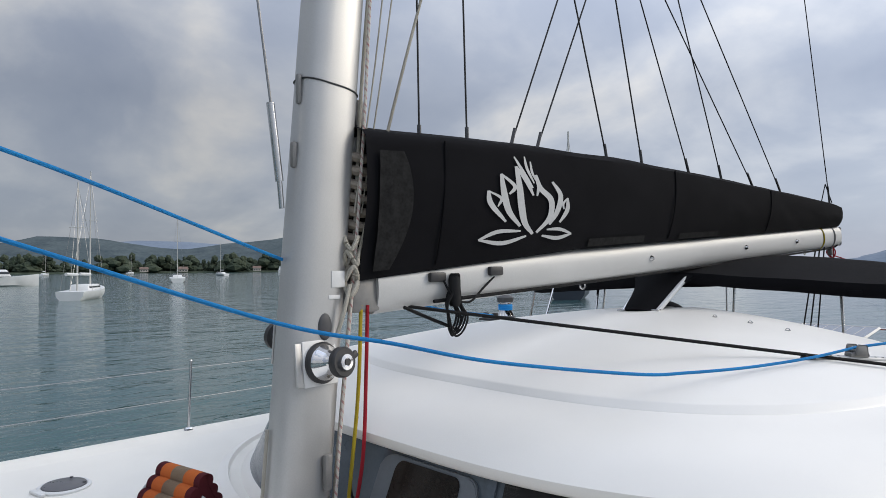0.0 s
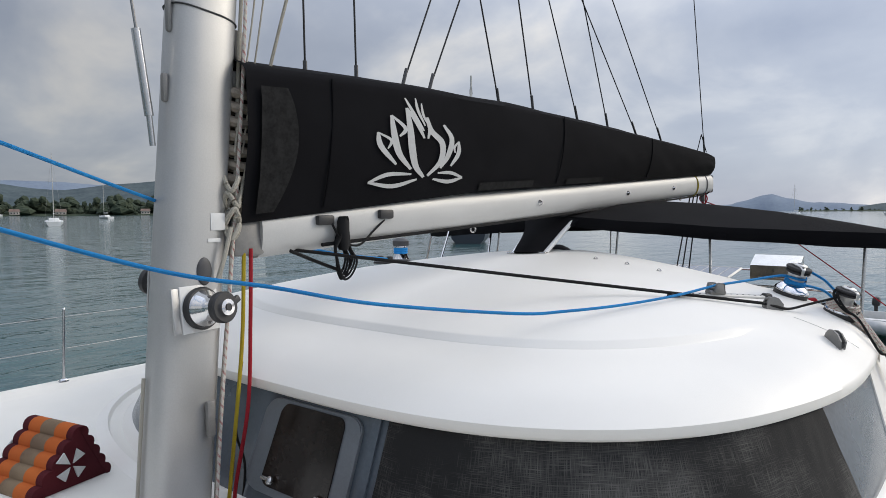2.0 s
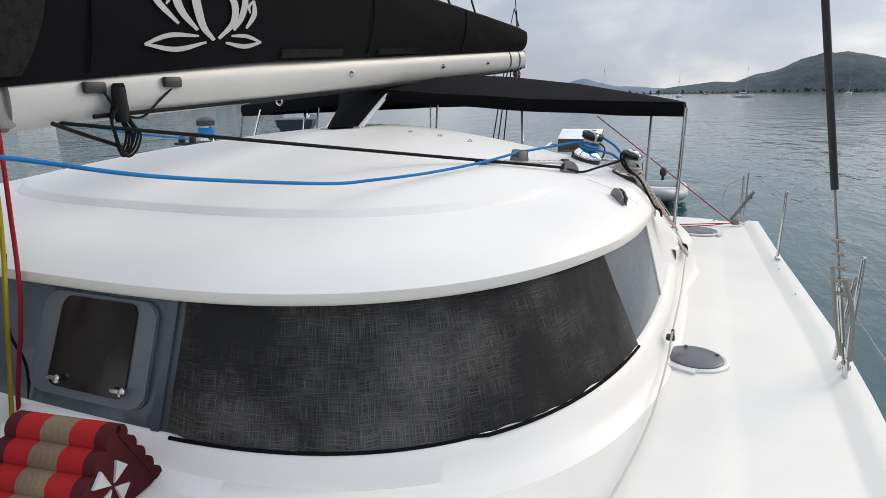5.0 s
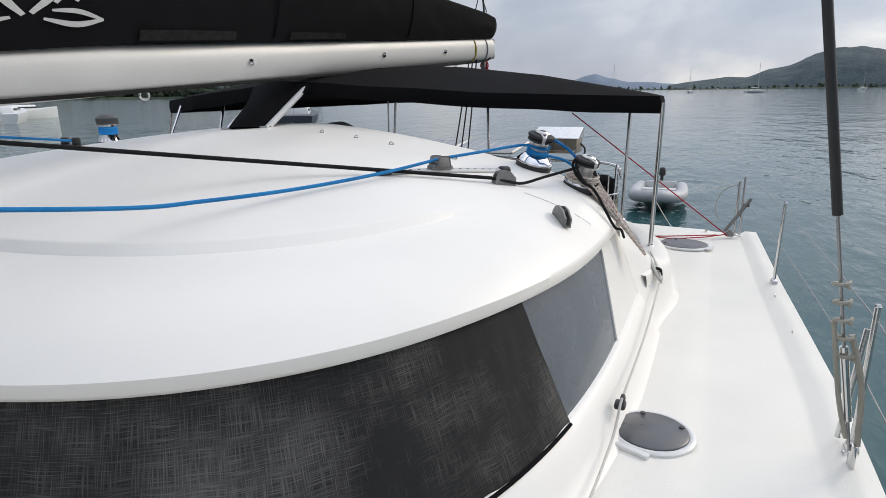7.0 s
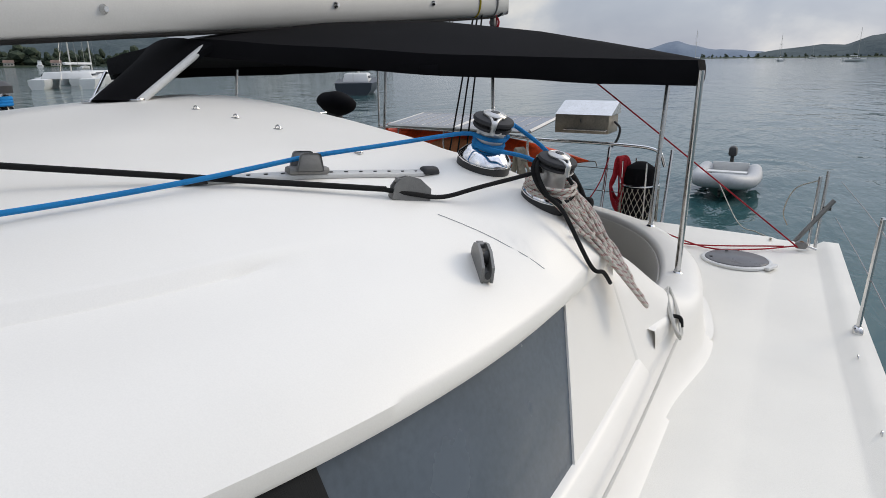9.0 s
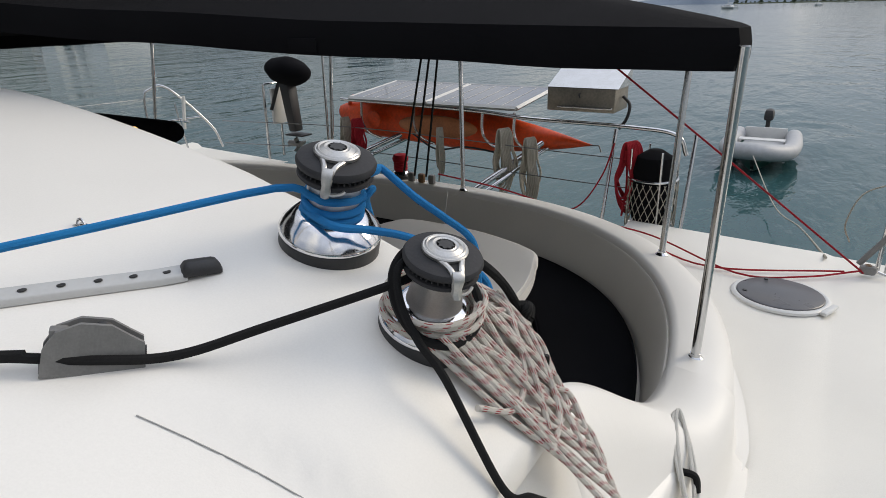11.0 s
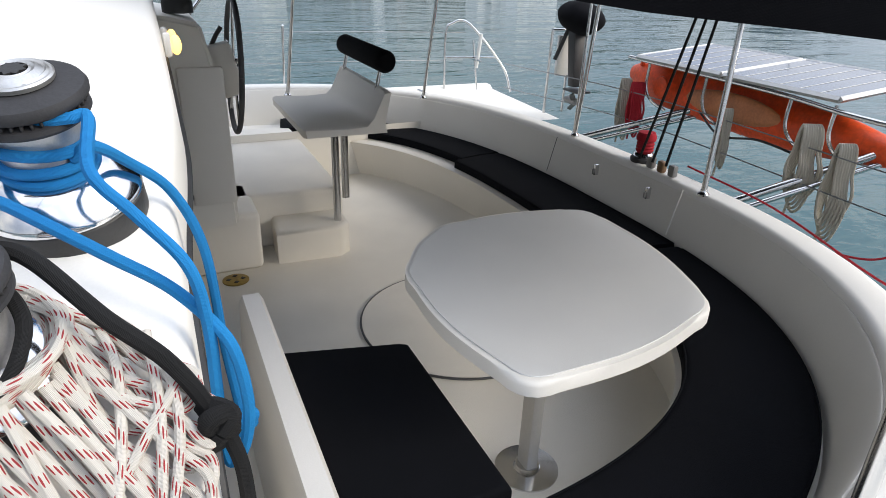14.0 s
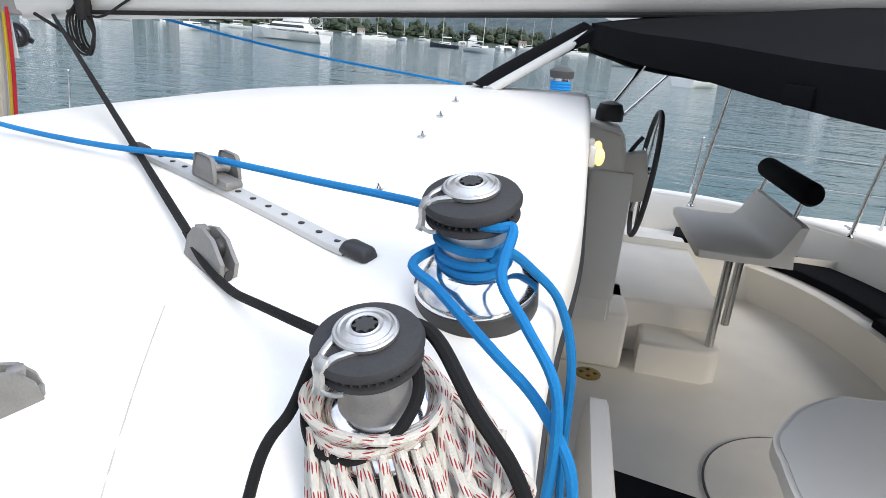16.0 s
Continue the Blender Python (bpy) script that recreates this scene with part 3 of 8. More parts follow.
def roof_z(x, y):
    """Height of the coachroof's skin over a point of the plan."""
    r = ((abs(x - CX) / (R_AX if x > CX else R_AX * STB)) ** R_N + (max(0.0, YC - y) / R_AY) ** R_N) ** (1 / R_N)
    return roof_r(r) + step_at(r, x, y)


_rr = np.linspace(0, 1, 401)
_rz = np.interp(_rr, [a for a, b in ROOF], [b for a, b in ROOF])
_k = np.ones(31) / 31
_rs = np.convolve(np.concatenate([np.full(15, _rz[0]), _rz, _rz[-1] + (_rz[-1] - _rz[-2]) * np.arange(1, 16)]), _k, "valid")


def roof_r(r):
    return float(np.interp(r, _rr, _rs))


def step_at(r, x, y):
    """The low raised panel amidships, and the winch plinth aft of it."""
    soft = min(1.0, max(0.0, (y - 2.55) / 0.45))
    a = 1.0 - min(1.0, max(0.0, (r - PANEL + 0.006) / (0.006 + 0.11 * soft * soft)))
    b = min(1.0, max(0.0, (y - 3.36 - 0.34 * (x - 0.97)) / 0.03)) * min(1.0, max(0.0, (1.0 - r) / 0.07))
    a = max(a, b * b * (3 - 2 * b))
    q = Vector((x, y))
    p0, p1 = Vector((0.87, 3.89)), Vector((1.19, 3.82))
    u = max(0.0, min(1.0, (q - p0).dot(p1 - p0) / (p1 - p0).length_squared))
    d = (q - p0.lerp(p1, u)).length
    w = min(1.0, max(0.0, (0.36 - d) / 0.26))
    return 0.024 * a + 0.030 * w * w * (3 - 2 * w)


def brow(r, py):
    """How far the brim lifts over the front windows, downward positive."""
    f = min(1.0, max(0.0, (py / R_AY - 0.25) / 0.42))
    return -0.036 * f * f * (3 - 2 * f) * min(1.0, max(0.0, (r - 0.86) / 0.14))


def edge_back(x):
    """How far the after edge draws forward towards the port corner."""
    f = min(1.0, max(0.0, (x - 0.35) / 0.6))
    return 0.042 * f * f * (3 - 2 * f)


def coachroof():
    bm = bmesh.new()
    base = [(px if px > 0 else px * STB, py) for px, py in superellipse(R_AX, R_AY, R_N, 241)]
    rs = list(np.linspace(0.0, 0.78, 26)) + [PANEL - 0.015, PANEL - 0.0064, PANEL + 0.0004, PANEL + 0.0012, PANEL + 0.0036, PANEL + 0.006, PANEL + 0.012, 0.84, 0.86, 0.88, 0.90, 0.92, 0.935, 0.95, 0.96, 0.97, 0.98, 0.988, 0.994, 1.0]
    rows = []
    for r in rs:
        row = []
        for px, py in base:
            x, y = CX + r * px, YC - r * py
            # A thin groove is added beside the panel's step to make a shaded line.
            groove = 0.009 * min(1.0, max(0.0, (2.75 - y) / 0.25)) if r == PANEL + 0.0036 else 0.0
            row.append((x, y, roof_r(r) + step_at(r, x, y) - groove - brow(r, py)))
        rows.append(row)
    # the lip under the edge
    for r, z in ((1.0, 1.727), (0.997, 1.712), (0.985, 1.705), (0.965, 1.712)):
        rows.append([(CX + r * px, YC - r * py, z - brow(1.0, py)) for px, py in base])
    grid_surface(bm, rows[1:])
    c = bm.verts.new((CX, YC, roof_r(0)))
    bm.verts.ensure_lookup_table()
    first = [v for v in bm.verts][:241]
    for a, b in zip(first, first[1:]):
        bm.faces.new((c, b, a))
    # rounded after edge and fascia
    line = [rows[k][240] for k in range(len(rs) - 1, 0, -1)] + [(CX, YC, roof_r(0))] + [rows[k][0] for k in range(1, len(rs))]
    aft = []
    for dy, dz in ((0.0, 0.0), (0.014, -0.003), (0.026, -0.014), (0.034, -0.035), (0.040, -0.138), (-0.03, -0.145)):
        aft.append([(x, y + dy, z + dz) for x, y, z in line])
    grid_surface(bm, aft)
    bmesh.ops.remove_doubles(bm, verts=bm.verts, dist=0.0008)
    for v in bm.verts:
        v.co.y -= edge_back(v.co.x) * min(1.0, max(0.0, (v.co.y - 3.80) / 0.25))
    return solo("coachroof", bm, M_GEL, "smooth white moulded coachroof with a low raised panel", "cabin roof", kind="structure", auto=48)


W_BOT = dict(ax=2.477, ay=3.278, n=3.29)


def cabin_side_point(t, k):
    """A point of the sloping cabin side: t along from port (0) over the bow end to starboard (1), k from the sill (0) up to the eave (1)."""
    i = t * 400
    a, b = int(min(399, i)), int(min(399, i)) + 1
    f = i - a
    lo = SIDE_LO[a] * (1 - f) + SIDE_LO[b] * f
    hi = SIDE_HI[a] * (1 - f) + SIDE_HI[b] * f
    p = lo * (1 - k) + hi * k
    return Vector((CX + p[0], YC - p[1], p[2]))


SIDE_LO = superellipse(W_BOT["ax"], W_BOT["ay"], W_BOT["n"], 401)
SIDE_LO = np.concatenate([SIDE_LO, (1.17 + 0.106 * (1 - SIDE_LO[:, 1:2] / W_BOT["ay"]) ** 0.8)], 1)
SIDE_HI = superellipse(R_AX * 0.985, R_AY * 0.985, R_N, 401)
for ring in (SIDE_LO, SIDE_HI):
    ring[:, 0] = np.where(ring[:, 0] > 0, ring[:, 0], ring[:, 0] * STB)
SIDE_HI = np.concatenate([SIDE_HI, 1.718 + 0.036 * np.clip((SIDE_HI[:, 1:2] / R_AY - 0.25) / 0.42, 0, 1)], 1)


def side_strip(name, t0, t1, k0, k1, out, thick, material, label, category, n=120, kn=6, top_fun=None, bot_fun=None, wav=0.0, kind="structure", lean=0.0, lean0=0.0):
    """A panel lying on the cabin side, standing proud of it by out, with its own thickness."""
    bm = bmesh.new()
    rows_o, rows_i = [], []
    for j in range(kn + 1):
        ro, ri = [], []
        for i in range(n + 1):
            lo = k0 if bot_fun is None else bot_fun(i / n)
            hi = k1 if top_fun is None else top_fun(i / n)
            k = lo + (hi - lo) * j / kn
            a0, a1 = t0 + lean0 * (1 - k), t1 + lean * (1 - k)
            u = a0 + (a1 - a0) * i / n
            p = cabin_side_point(u, k)
            nrm = (cabin_side_point(min(1, u + 0.002), k) - cabin_side_point(max(0, u - 0.002), k)).cross(cabin_side_point(u, min(1, k + 0.1)) - cabin_side_point(u, max(0, k - 0.1))).normalized()
            if nrm.dot(Vector((p.x - CX, p.y - YC, 0.3))) < 0:
                nrm = -nrm
            w = wav * (noise.noise((u * 60, k * 2.2, 0.3)) + 0.5 * noise.noise((u * 170, k * 4, 2.3)))
            ro.append(p + nrm * (out + w)); ri.append(p + nrm * (out - thick))
        rows_o.append(ro); rows_i.append(ri)
    a = grid_surface(bm, rows_o); b = grid_surface(bm, rows_i)
    for j in range(kn):
        for q in (0, n):
            bm.faces.new((a[j][q], a[j + 1][q], b[j + 1][q], b[j][q]))
    for i in range(n):
        for q in (0, kn):
            bm.faces.new((a[q][i], a[q][i + 1], b[q][i + 1], b[q][i]))
    return solo(name, bm, material, label, category, kind=kind)


def find_t(y, port=True):
    """How far along the sill the side reaches this y."""
    best = min(range(401), key=lambda i: abs((YC - SIDE_LO[i][1]) - y) + (0 if (SIDE_LO[i][0] > 0) == port else 9))
    return best / 400


T_AFT = find_t(3.24)
T_TOP = min(range(180), key=lambda i: abs(YC - SIDE_HI[i][1] - 3.55)) / 400
T_LEAN = T_AFT - T_TOP


def cabin_lower():
    """The white lip under the windows, flowing into the deck."""
    bm = bmesh.new()
    rows = []
    for gx, gy, dz in ((-0.03, -0.03, 0.012), (0.006, 0.006, 0.010), (0.02, 0.02, -0.004), (0.050, 0.05, -0.04), (0.085, 0.09, -0.11), (0.11, 0.13, None), (0.16, 0.22, None)):
        row = []
        for x, y, z in SIDE_LO:
            fx, fy = (W_BOT["ax"] + gx) / W_BOT["ax"], (W_BOT["ay"] + gy) / W_BOT["ay"]
            X, Y = CX + x * fx, YC - y * fy
            zz = z + dz if dz is not None else deck_z(X) + (0.045 if gx < 0.15 else 0.006)
            row.append((X, Y, zz))
        rows.append(row)
    grid_surface(bm, rows)
    return solo("cabin_base", bm, M_GEL, "white moulded cabin base curving into the deck", "cabin", kind="structure", auto=70)


coachroof()
cabin_lower()
side_strip("cabin_side_port", 0.0, T_TOP, 0.0, 1.0, 0.0, 0.06, M_GEL, "white moulded cabin side", "cabin", n=24, lean=T_LEAN)
side_strip("cabin_side_starboard", 1 - T_TOP, 1.0, 0.0, 1.0, 0.0, 0.06, M_GEL, "white moulded cabin side", "cabin", n=24, lean0=-T_LEAN)
side_strip("window_band", T_TOP, 1 - T_TOP, 0.0, 1.0, -0.008, 0.05, M_PANEL, "wraparound blue-grey cabin window panels", "window", n=200, lean0=T_LEAN, lean=-T_LEAN)


# ---------------------------------------------------------------- cockpit shell
FLOOR = 0.72


def coaming():
    """Cockpit surround: inner wall, rounded top and sloping outer face."""
    bm = bmesh.new()
    rows = []
    for g, z in ((0.0, 1.0), (0.0, 1.30), (0.004, 1.335), (0.016, 1.354), (0.04, 1.362), (0.15, 1.352), (0.20, 1.335), (0.235, 1.30), (0.245, 1.22), (0.255, 1.10), (0.275, 1.045), (0.32, 1.018)):
        p, near = coaming_ring(g, 121), coaming_ring(min(g, 0.10), 121)
        row = []
        for (x, y), (x0, y0) in zip(p, near):
            f = min(1.0, max(0.0, (y0 - 4.15) / 0.85))
            x, y = x0 + (x - x0) * f, y0 + (y - y0) * f
            row.append((x, y, z if g < 0.25 else max(z, deck_z(x) + (0.008 if g > 0.35 else 0.03))))
        rows.append(row)
    grid_surface(bm, rows)
    return solo("coaming", bm, M_GEL, "white rounded cockpit coaming", "coaming", kind="structure", auto=50)


def coaming_lining():
    bm = bmesh.new()
    rows = []
    for g, z in ((-0.09, 1.0), (-0.075, 1.06), (-0.012, 1.318), (-0.004, 1.326), (0.004, 1.322)):
        p = coaming_ring(g, 121)
        rows.append([(x, y, z) for x, y in p])
    grid_surface(bm, rows)
    return solo("backrest_wall", bm, M_COCK, "beige moulded seat back round the cockpit", "seat back", kind="structure")


def ring_between(g0, g1, a, b, count=241):
    p0, p1 = coaming_ring(g0, count), coaming_ring(g1, count)
    i0, i1 = int(a * (count - 1)), int(b * (count - 1))
    return p0[i0:i1 + 1], p1[i0:i1 + 1]


BENCH_W = -0.57


def bench():
    """The seat moulding round the cockpit, and its front down to the floor."""
    bm = bmesh.new()
    rows = []
    for g, z in ((0.0, 1.022), (BENCH_W + 0.02, 1.022), (BENCH_W - 0.005, 1.010), (BENCH_W, 0.99), (BENCH_W + 0.05, FLOOR)):
        p = coaming_ring(g, 121)
        rows.append([(x, y, z) for x, y in p])
    grid_surface(bm, rows)
    return solo("bench", bm, M_COCK, "cream moulded cockpit seat running round the stern", "bench", kind="structure")


def seat_pad(name, a, b, g0, g1, label, thick=0.06):
    bm = bmesh.new()
    z0, z1 = 1.026, 1.026 + thick
    rows = []
    gm = (g0 + g1) / 2
    for g, z in ((g0, z0), (g0, z1 - 0.015), (g0 - 0.012, z1 - 0.003), (g0 - 0.03, z1), (gm, z1 + 0.006), (g1 + 0.03, z1), (g1 + 0.012, z1 - 0.003), (g1, z1 - 0.015), (g1, z0)):
        p = coaming_ring(g, 361)
        i0, i1 = int(a * 360), int(b * 360)
        rows.append([(x, y, z) for x, y in p[i0:i1 + 1]])
    vs = grid_surface(bm, rows)
    bm.faces.new([r[0] for r in vs]); bm.faces.new([r[-1] for r in vs][::-1])
    ob = solo(name, bm, M_CUSH, label, "cushion", group="cockpit seat pads")
    i0, i1 = int(a * 360), int(b * 360)
    for g in (g0 - 0.006, g1 + 0.006):
        part("piping", tube(bmesh.new(), [(x, y, z1 - 0.006) for x, y in coaming_ring(g, 361)[i0:i1 + 1:3]], 0.005, 6), M_CUSH, ob)
    return ob


def floor_cockpit():
    bm = bmesh.new()
    p = coaming_ring(-0.3, 81)
    outline = [(x, y) for x, y in p] + [(-3.6, 4.05), (1.2, 4.05)]
    prism(bm, outline, FLOOR - 0.05, FLOOR)
    return solo("floor", bm, M_FLOOR, "cream non-skid cockpit floor", "floor", kind="structure", smooth=False)


coaming(); coaming_lining(); floor_cockpit()
BENCH = bench()
seat_pad("seat_pad", 0.0, 0.395, -0.10, BENCH_W + 0.015, "black upholstered pad on the port cockpit seat")
seat_pad("seat_pad", 0.40, 0.62, -0.10, BENCH_W + 0.03, "black upholstered pad on the after cockpit seat")
seat_pad("seat_pad", 0.624, 0.90, -0.10, -0.46, "narrow black upholstered pad on the starboard seat")


def bulkhead():
    """The cabin's after wall under the roof edge, with its doorway."""
    bm = bmesh.new()
    def panel(x0, x1, low):
        n = 14
        rows = []
        for i in range(n + 1):
            x = x0 + (x1 - x0) * i / n
            top = roof_z(x, YC) - 0.06
            rows.append([(x, 3.97, low), (x, 3.97, top), (x, 4.02, top), (x, 4.02, low)])
        vs = grid_surface(bm, rows, close=True)
        bm.faces.new(vs[0]); bm.faces.new(vs[-1][::-1])
    panel(-0.25, 1.34, FLOOR); panel(-1.35, -0.25, 1.98); panel(-3.80, -1.35, FLOOR)
    return solo("wall_aft", bm, M_COCK, "cream cabin bulkhead facing the cockpit", "wall", kind="structure")


def cabin_corner(side, label):
    """The moulded corner where the cabin side runs down into the coaming."""
    bm = bmesh.new()
    rows = []
    for y in [3.97, 4.045, 4.056, 4.062] + list(np.linspace(4.08, 4.98, 22)):
        s = max(0.0, (y - 4.062) / 0.918)
        sink = 0.03 if y < 4.0 else 0.004 if y < 4.05 else 0.0
        f = s * s * (3 - 2 * s)
        swell = 0.008 * math.sin(math.pi * s) ** 0.6 if s < 1 else 0.0
        w0 = COAM["port"] if side > 0 else COAM["stbd"]
        w = w0 * (1 - (max(0, y - COAM["yc"]) / COAM["ay"]) ** COAM["n"]) ** (1 / COAM["n"])
        dz = deck_z(CX + side * 2.6)
        start = ((2.20, 1.0), (2.22, 1.71), (2.27, 1.733), (2.315, 1.722), (2.39, 1.52), (2.481, 1.284), (2.515, 1.23), (2.545, 1.15), (2.575, dz + 0.045), (2.62, dz + 0.004))
        end = ((w - 0.01, 1.0), (w, 1.337), (w + 0.04, 1.365), (w + 0.15, 1.355), (w + 0.205, 1.338), (w + 0.24, 1.303), (w + 0.25, 1.222), (w + 0.26, 1.10), (w + 0.28, dz + 0.047), (w + 0.325, dz + 0.004))
        # the top falls away sooner than the foot moves
        ft = min(1.0, s * 1.25); ft = ft * ft * (3 - 2 * ft)
        row = []
        for q, ((d0, z0), (d1, z1)) in enumerate(zip(start, end)):
            up = swell if 2 <= q <= 7 else 0.0
            row.append((CX + side * (d0 + (d1 - d0) * f - sink + up), y, z0 + (z1 - z0) * ft - sink * 0.3 + up * 0.4))
        rows.append(row)
    grid_surface(bm, rows)
    return solo("cabin_corner", bm, M_GEL, label, "cabin", kind="structure", auto=80)


cabin_corner(1, "white moulded corner from cabin side to coaming")
bulkhead()


def front_seat():
    """The seat in front of the bulkhead: locker, upright back and pad."""
    bm = bmesh.new()
    box(bm, (0.52, 4.57, (FLOOR + 1.02) / 2), (1.24, 0.52, 1.02 - FLOOR), 0.02)
    solo("front_bench", bm, M_COCK, "cream moulded locker seat by the bulkhead", "bench", kind="structure")
    bm = bmesh.new()
    rows = []
    for x, z in ((-0.22, 1.30), (0.1, 1.305), (0.5, 1.31), (0.9, 1.315), (1.32, 1.33)):
        rows.append([(x, 4.335, 1.0), (x, 4.315, z - 0.03), (x, 4.30, z), (x, 4.24, z), (x, 4.225, z - 0.03), (x, 4.20, FLOOR)])
    vs = grid_surface(bm, rows)
    bm.faces.new(vs[0]); bm.faces.new(vs[-1][::-1])
    solo("seat_back", bm, M_GEL, "white moulded back of the forward cockpit seat", "seat back", kind="structure")
    bm = bmesh.new()
    prism(bm, [(-0.12, 4.35), (-0.02, 4.79), (0.0, 4.82), (0.80, 4.83), (0.82, 4.36)], 1.026, 1.086, 0.018)
    solo("seat_pad", bm, M_CUSH, "black upholstered pad on the forward seat", "cushion", group="cockpit seat pads")


front_seat()


def table():
    t = thing("cockpit_table", "grey-white moulded cockpit table on a steel post", "table", at=(0.16, 5.33, FLOOR))
    corners = [(-0.17, -0.55, 0.13), (0.62, -0.47, 0.13), (0.47, 0.42, 0.16), (-0.52, 0.56, 0.16), (-0.56, -0.22, 0.10)]
    pts = []
    n = len(corners)
    for i, (x, y, r) in enumerate(corners):
        p, a, b = Vector((x, y)), Vector(corners[i - 1][:2]), Vector(corners[(i + 1) % n][:2])
        u, v = (a - p).normalized() * r, (b - p).normalized() * r
        for k in range(7):
            s = k / 6
            q = (p + u) * (1 - s) ** 2 + 2 * p * s * (1 - s) + (p + v) * s ** 2
            pts.append((q.x, q.y))
    out = []
    for i in range(len(pts)):
        a, b = Vector(pts[i]), Vector(pts[(i + 1) % len(pts)])
        m = max(1, int((b - a).length / 0.06))
        for k in range(m):
            q = a.lerp(b, k / m)
            side = Vector((b - a).yx) * Vector((1, -1)) if (b - a).length else Vector((0, 0))
            bulge = 0.06 * (b - a).length * math.sin(math.pi * k / m) * (1 if m > 2 else 0)
            d = (q - Vector((0, 0))).normalized()
            out.append((q.x + d.x * bulge, q.y + d.y * bulge))
    bm = prism(bmesh.new(), out, 0.625, 0.675, 0.018)
    part("tabletop", bm, M_GEL, t, "rounded white moulded tabletop", auto=70)
    bm = prism(bmesh.new(), [(x * 0.965, y * 0.965) for x, y in out], 0.676, 0.680, 0.003)
    part("top_inlay", bm, mat("table_nonskid", (0.66, 0.66, 0.645), 0.42, var=0.03, scale=4, fine=300, bump=0.1, bump_scale=300), t, "grey non-skid inlay")
    bm = box(bmesh.new(), (0.28, -0.20, 0.31), (0.075, 0.05, 0.62), 0.012)
    part("leg", bm, M_ALU, t, "brushed metal post")
    bm = lathe(bmesh.new(), ((0.12, 0.0), (0.12, 0.006), (0.05, 0.012), (0.045, 0.03)), 28, Matrix.Translation((0.28, -0.20, 0)))
    part("foot_plate", bm, M_STEEL, t, "round steel foot plate")
    bm = lathe(bmesh.new(), ((0.045, 0.595), (0.05, 0.61), (0.13, 0.618), (0.13, 0.624)), 28, Matrix.Translation((0.28, -0.20, 0)))
    part("top_flange", bm, M_STEEL, t, "round steel flange")
    return t


table()


def floor_hatch():
    t = thing("floor_hatch", "round floor hatch cover with a small latch", "hatch", at=(-0.62, 5.36, FLOOR))
    bm = bmesh.new()
    outer = [(0.52 * math.cos(a), 0.52 * math.sin(a)) for a in np.linspace(0, 2 * math.pi, 65)[:-1]]
    prism(bm, outer, 0.002, 0.012, 0.004)
    part("cover", bm, M_FLOOR, t)
    # A dark torus stands in for the shaded groove round the cover.
    bm = tube(bmesh.new(), [(0.525 * math.cos(a), 0.525 * math.sin(a), 0.006) for a in np.linspace(0, 2 * math.pi, 73)], 0.006, 6)
    part("seal", bm, M_GREYRUB, t, "dark ring standing for the shaded groove")
    bm = box(bmesh.new(), (0, 0, 0.0135), (1.0, 0.006, 0.003))
    part("seam", bm, M_GREYRUB, t)
    bm = box(bmesh.new(), (-0.3, -0.06, 0.018), (0.05, 0.035, 0.012), 0.004)
    part("latch", bm, M_STEEL, t, "small steel latch")


floor_hatch()


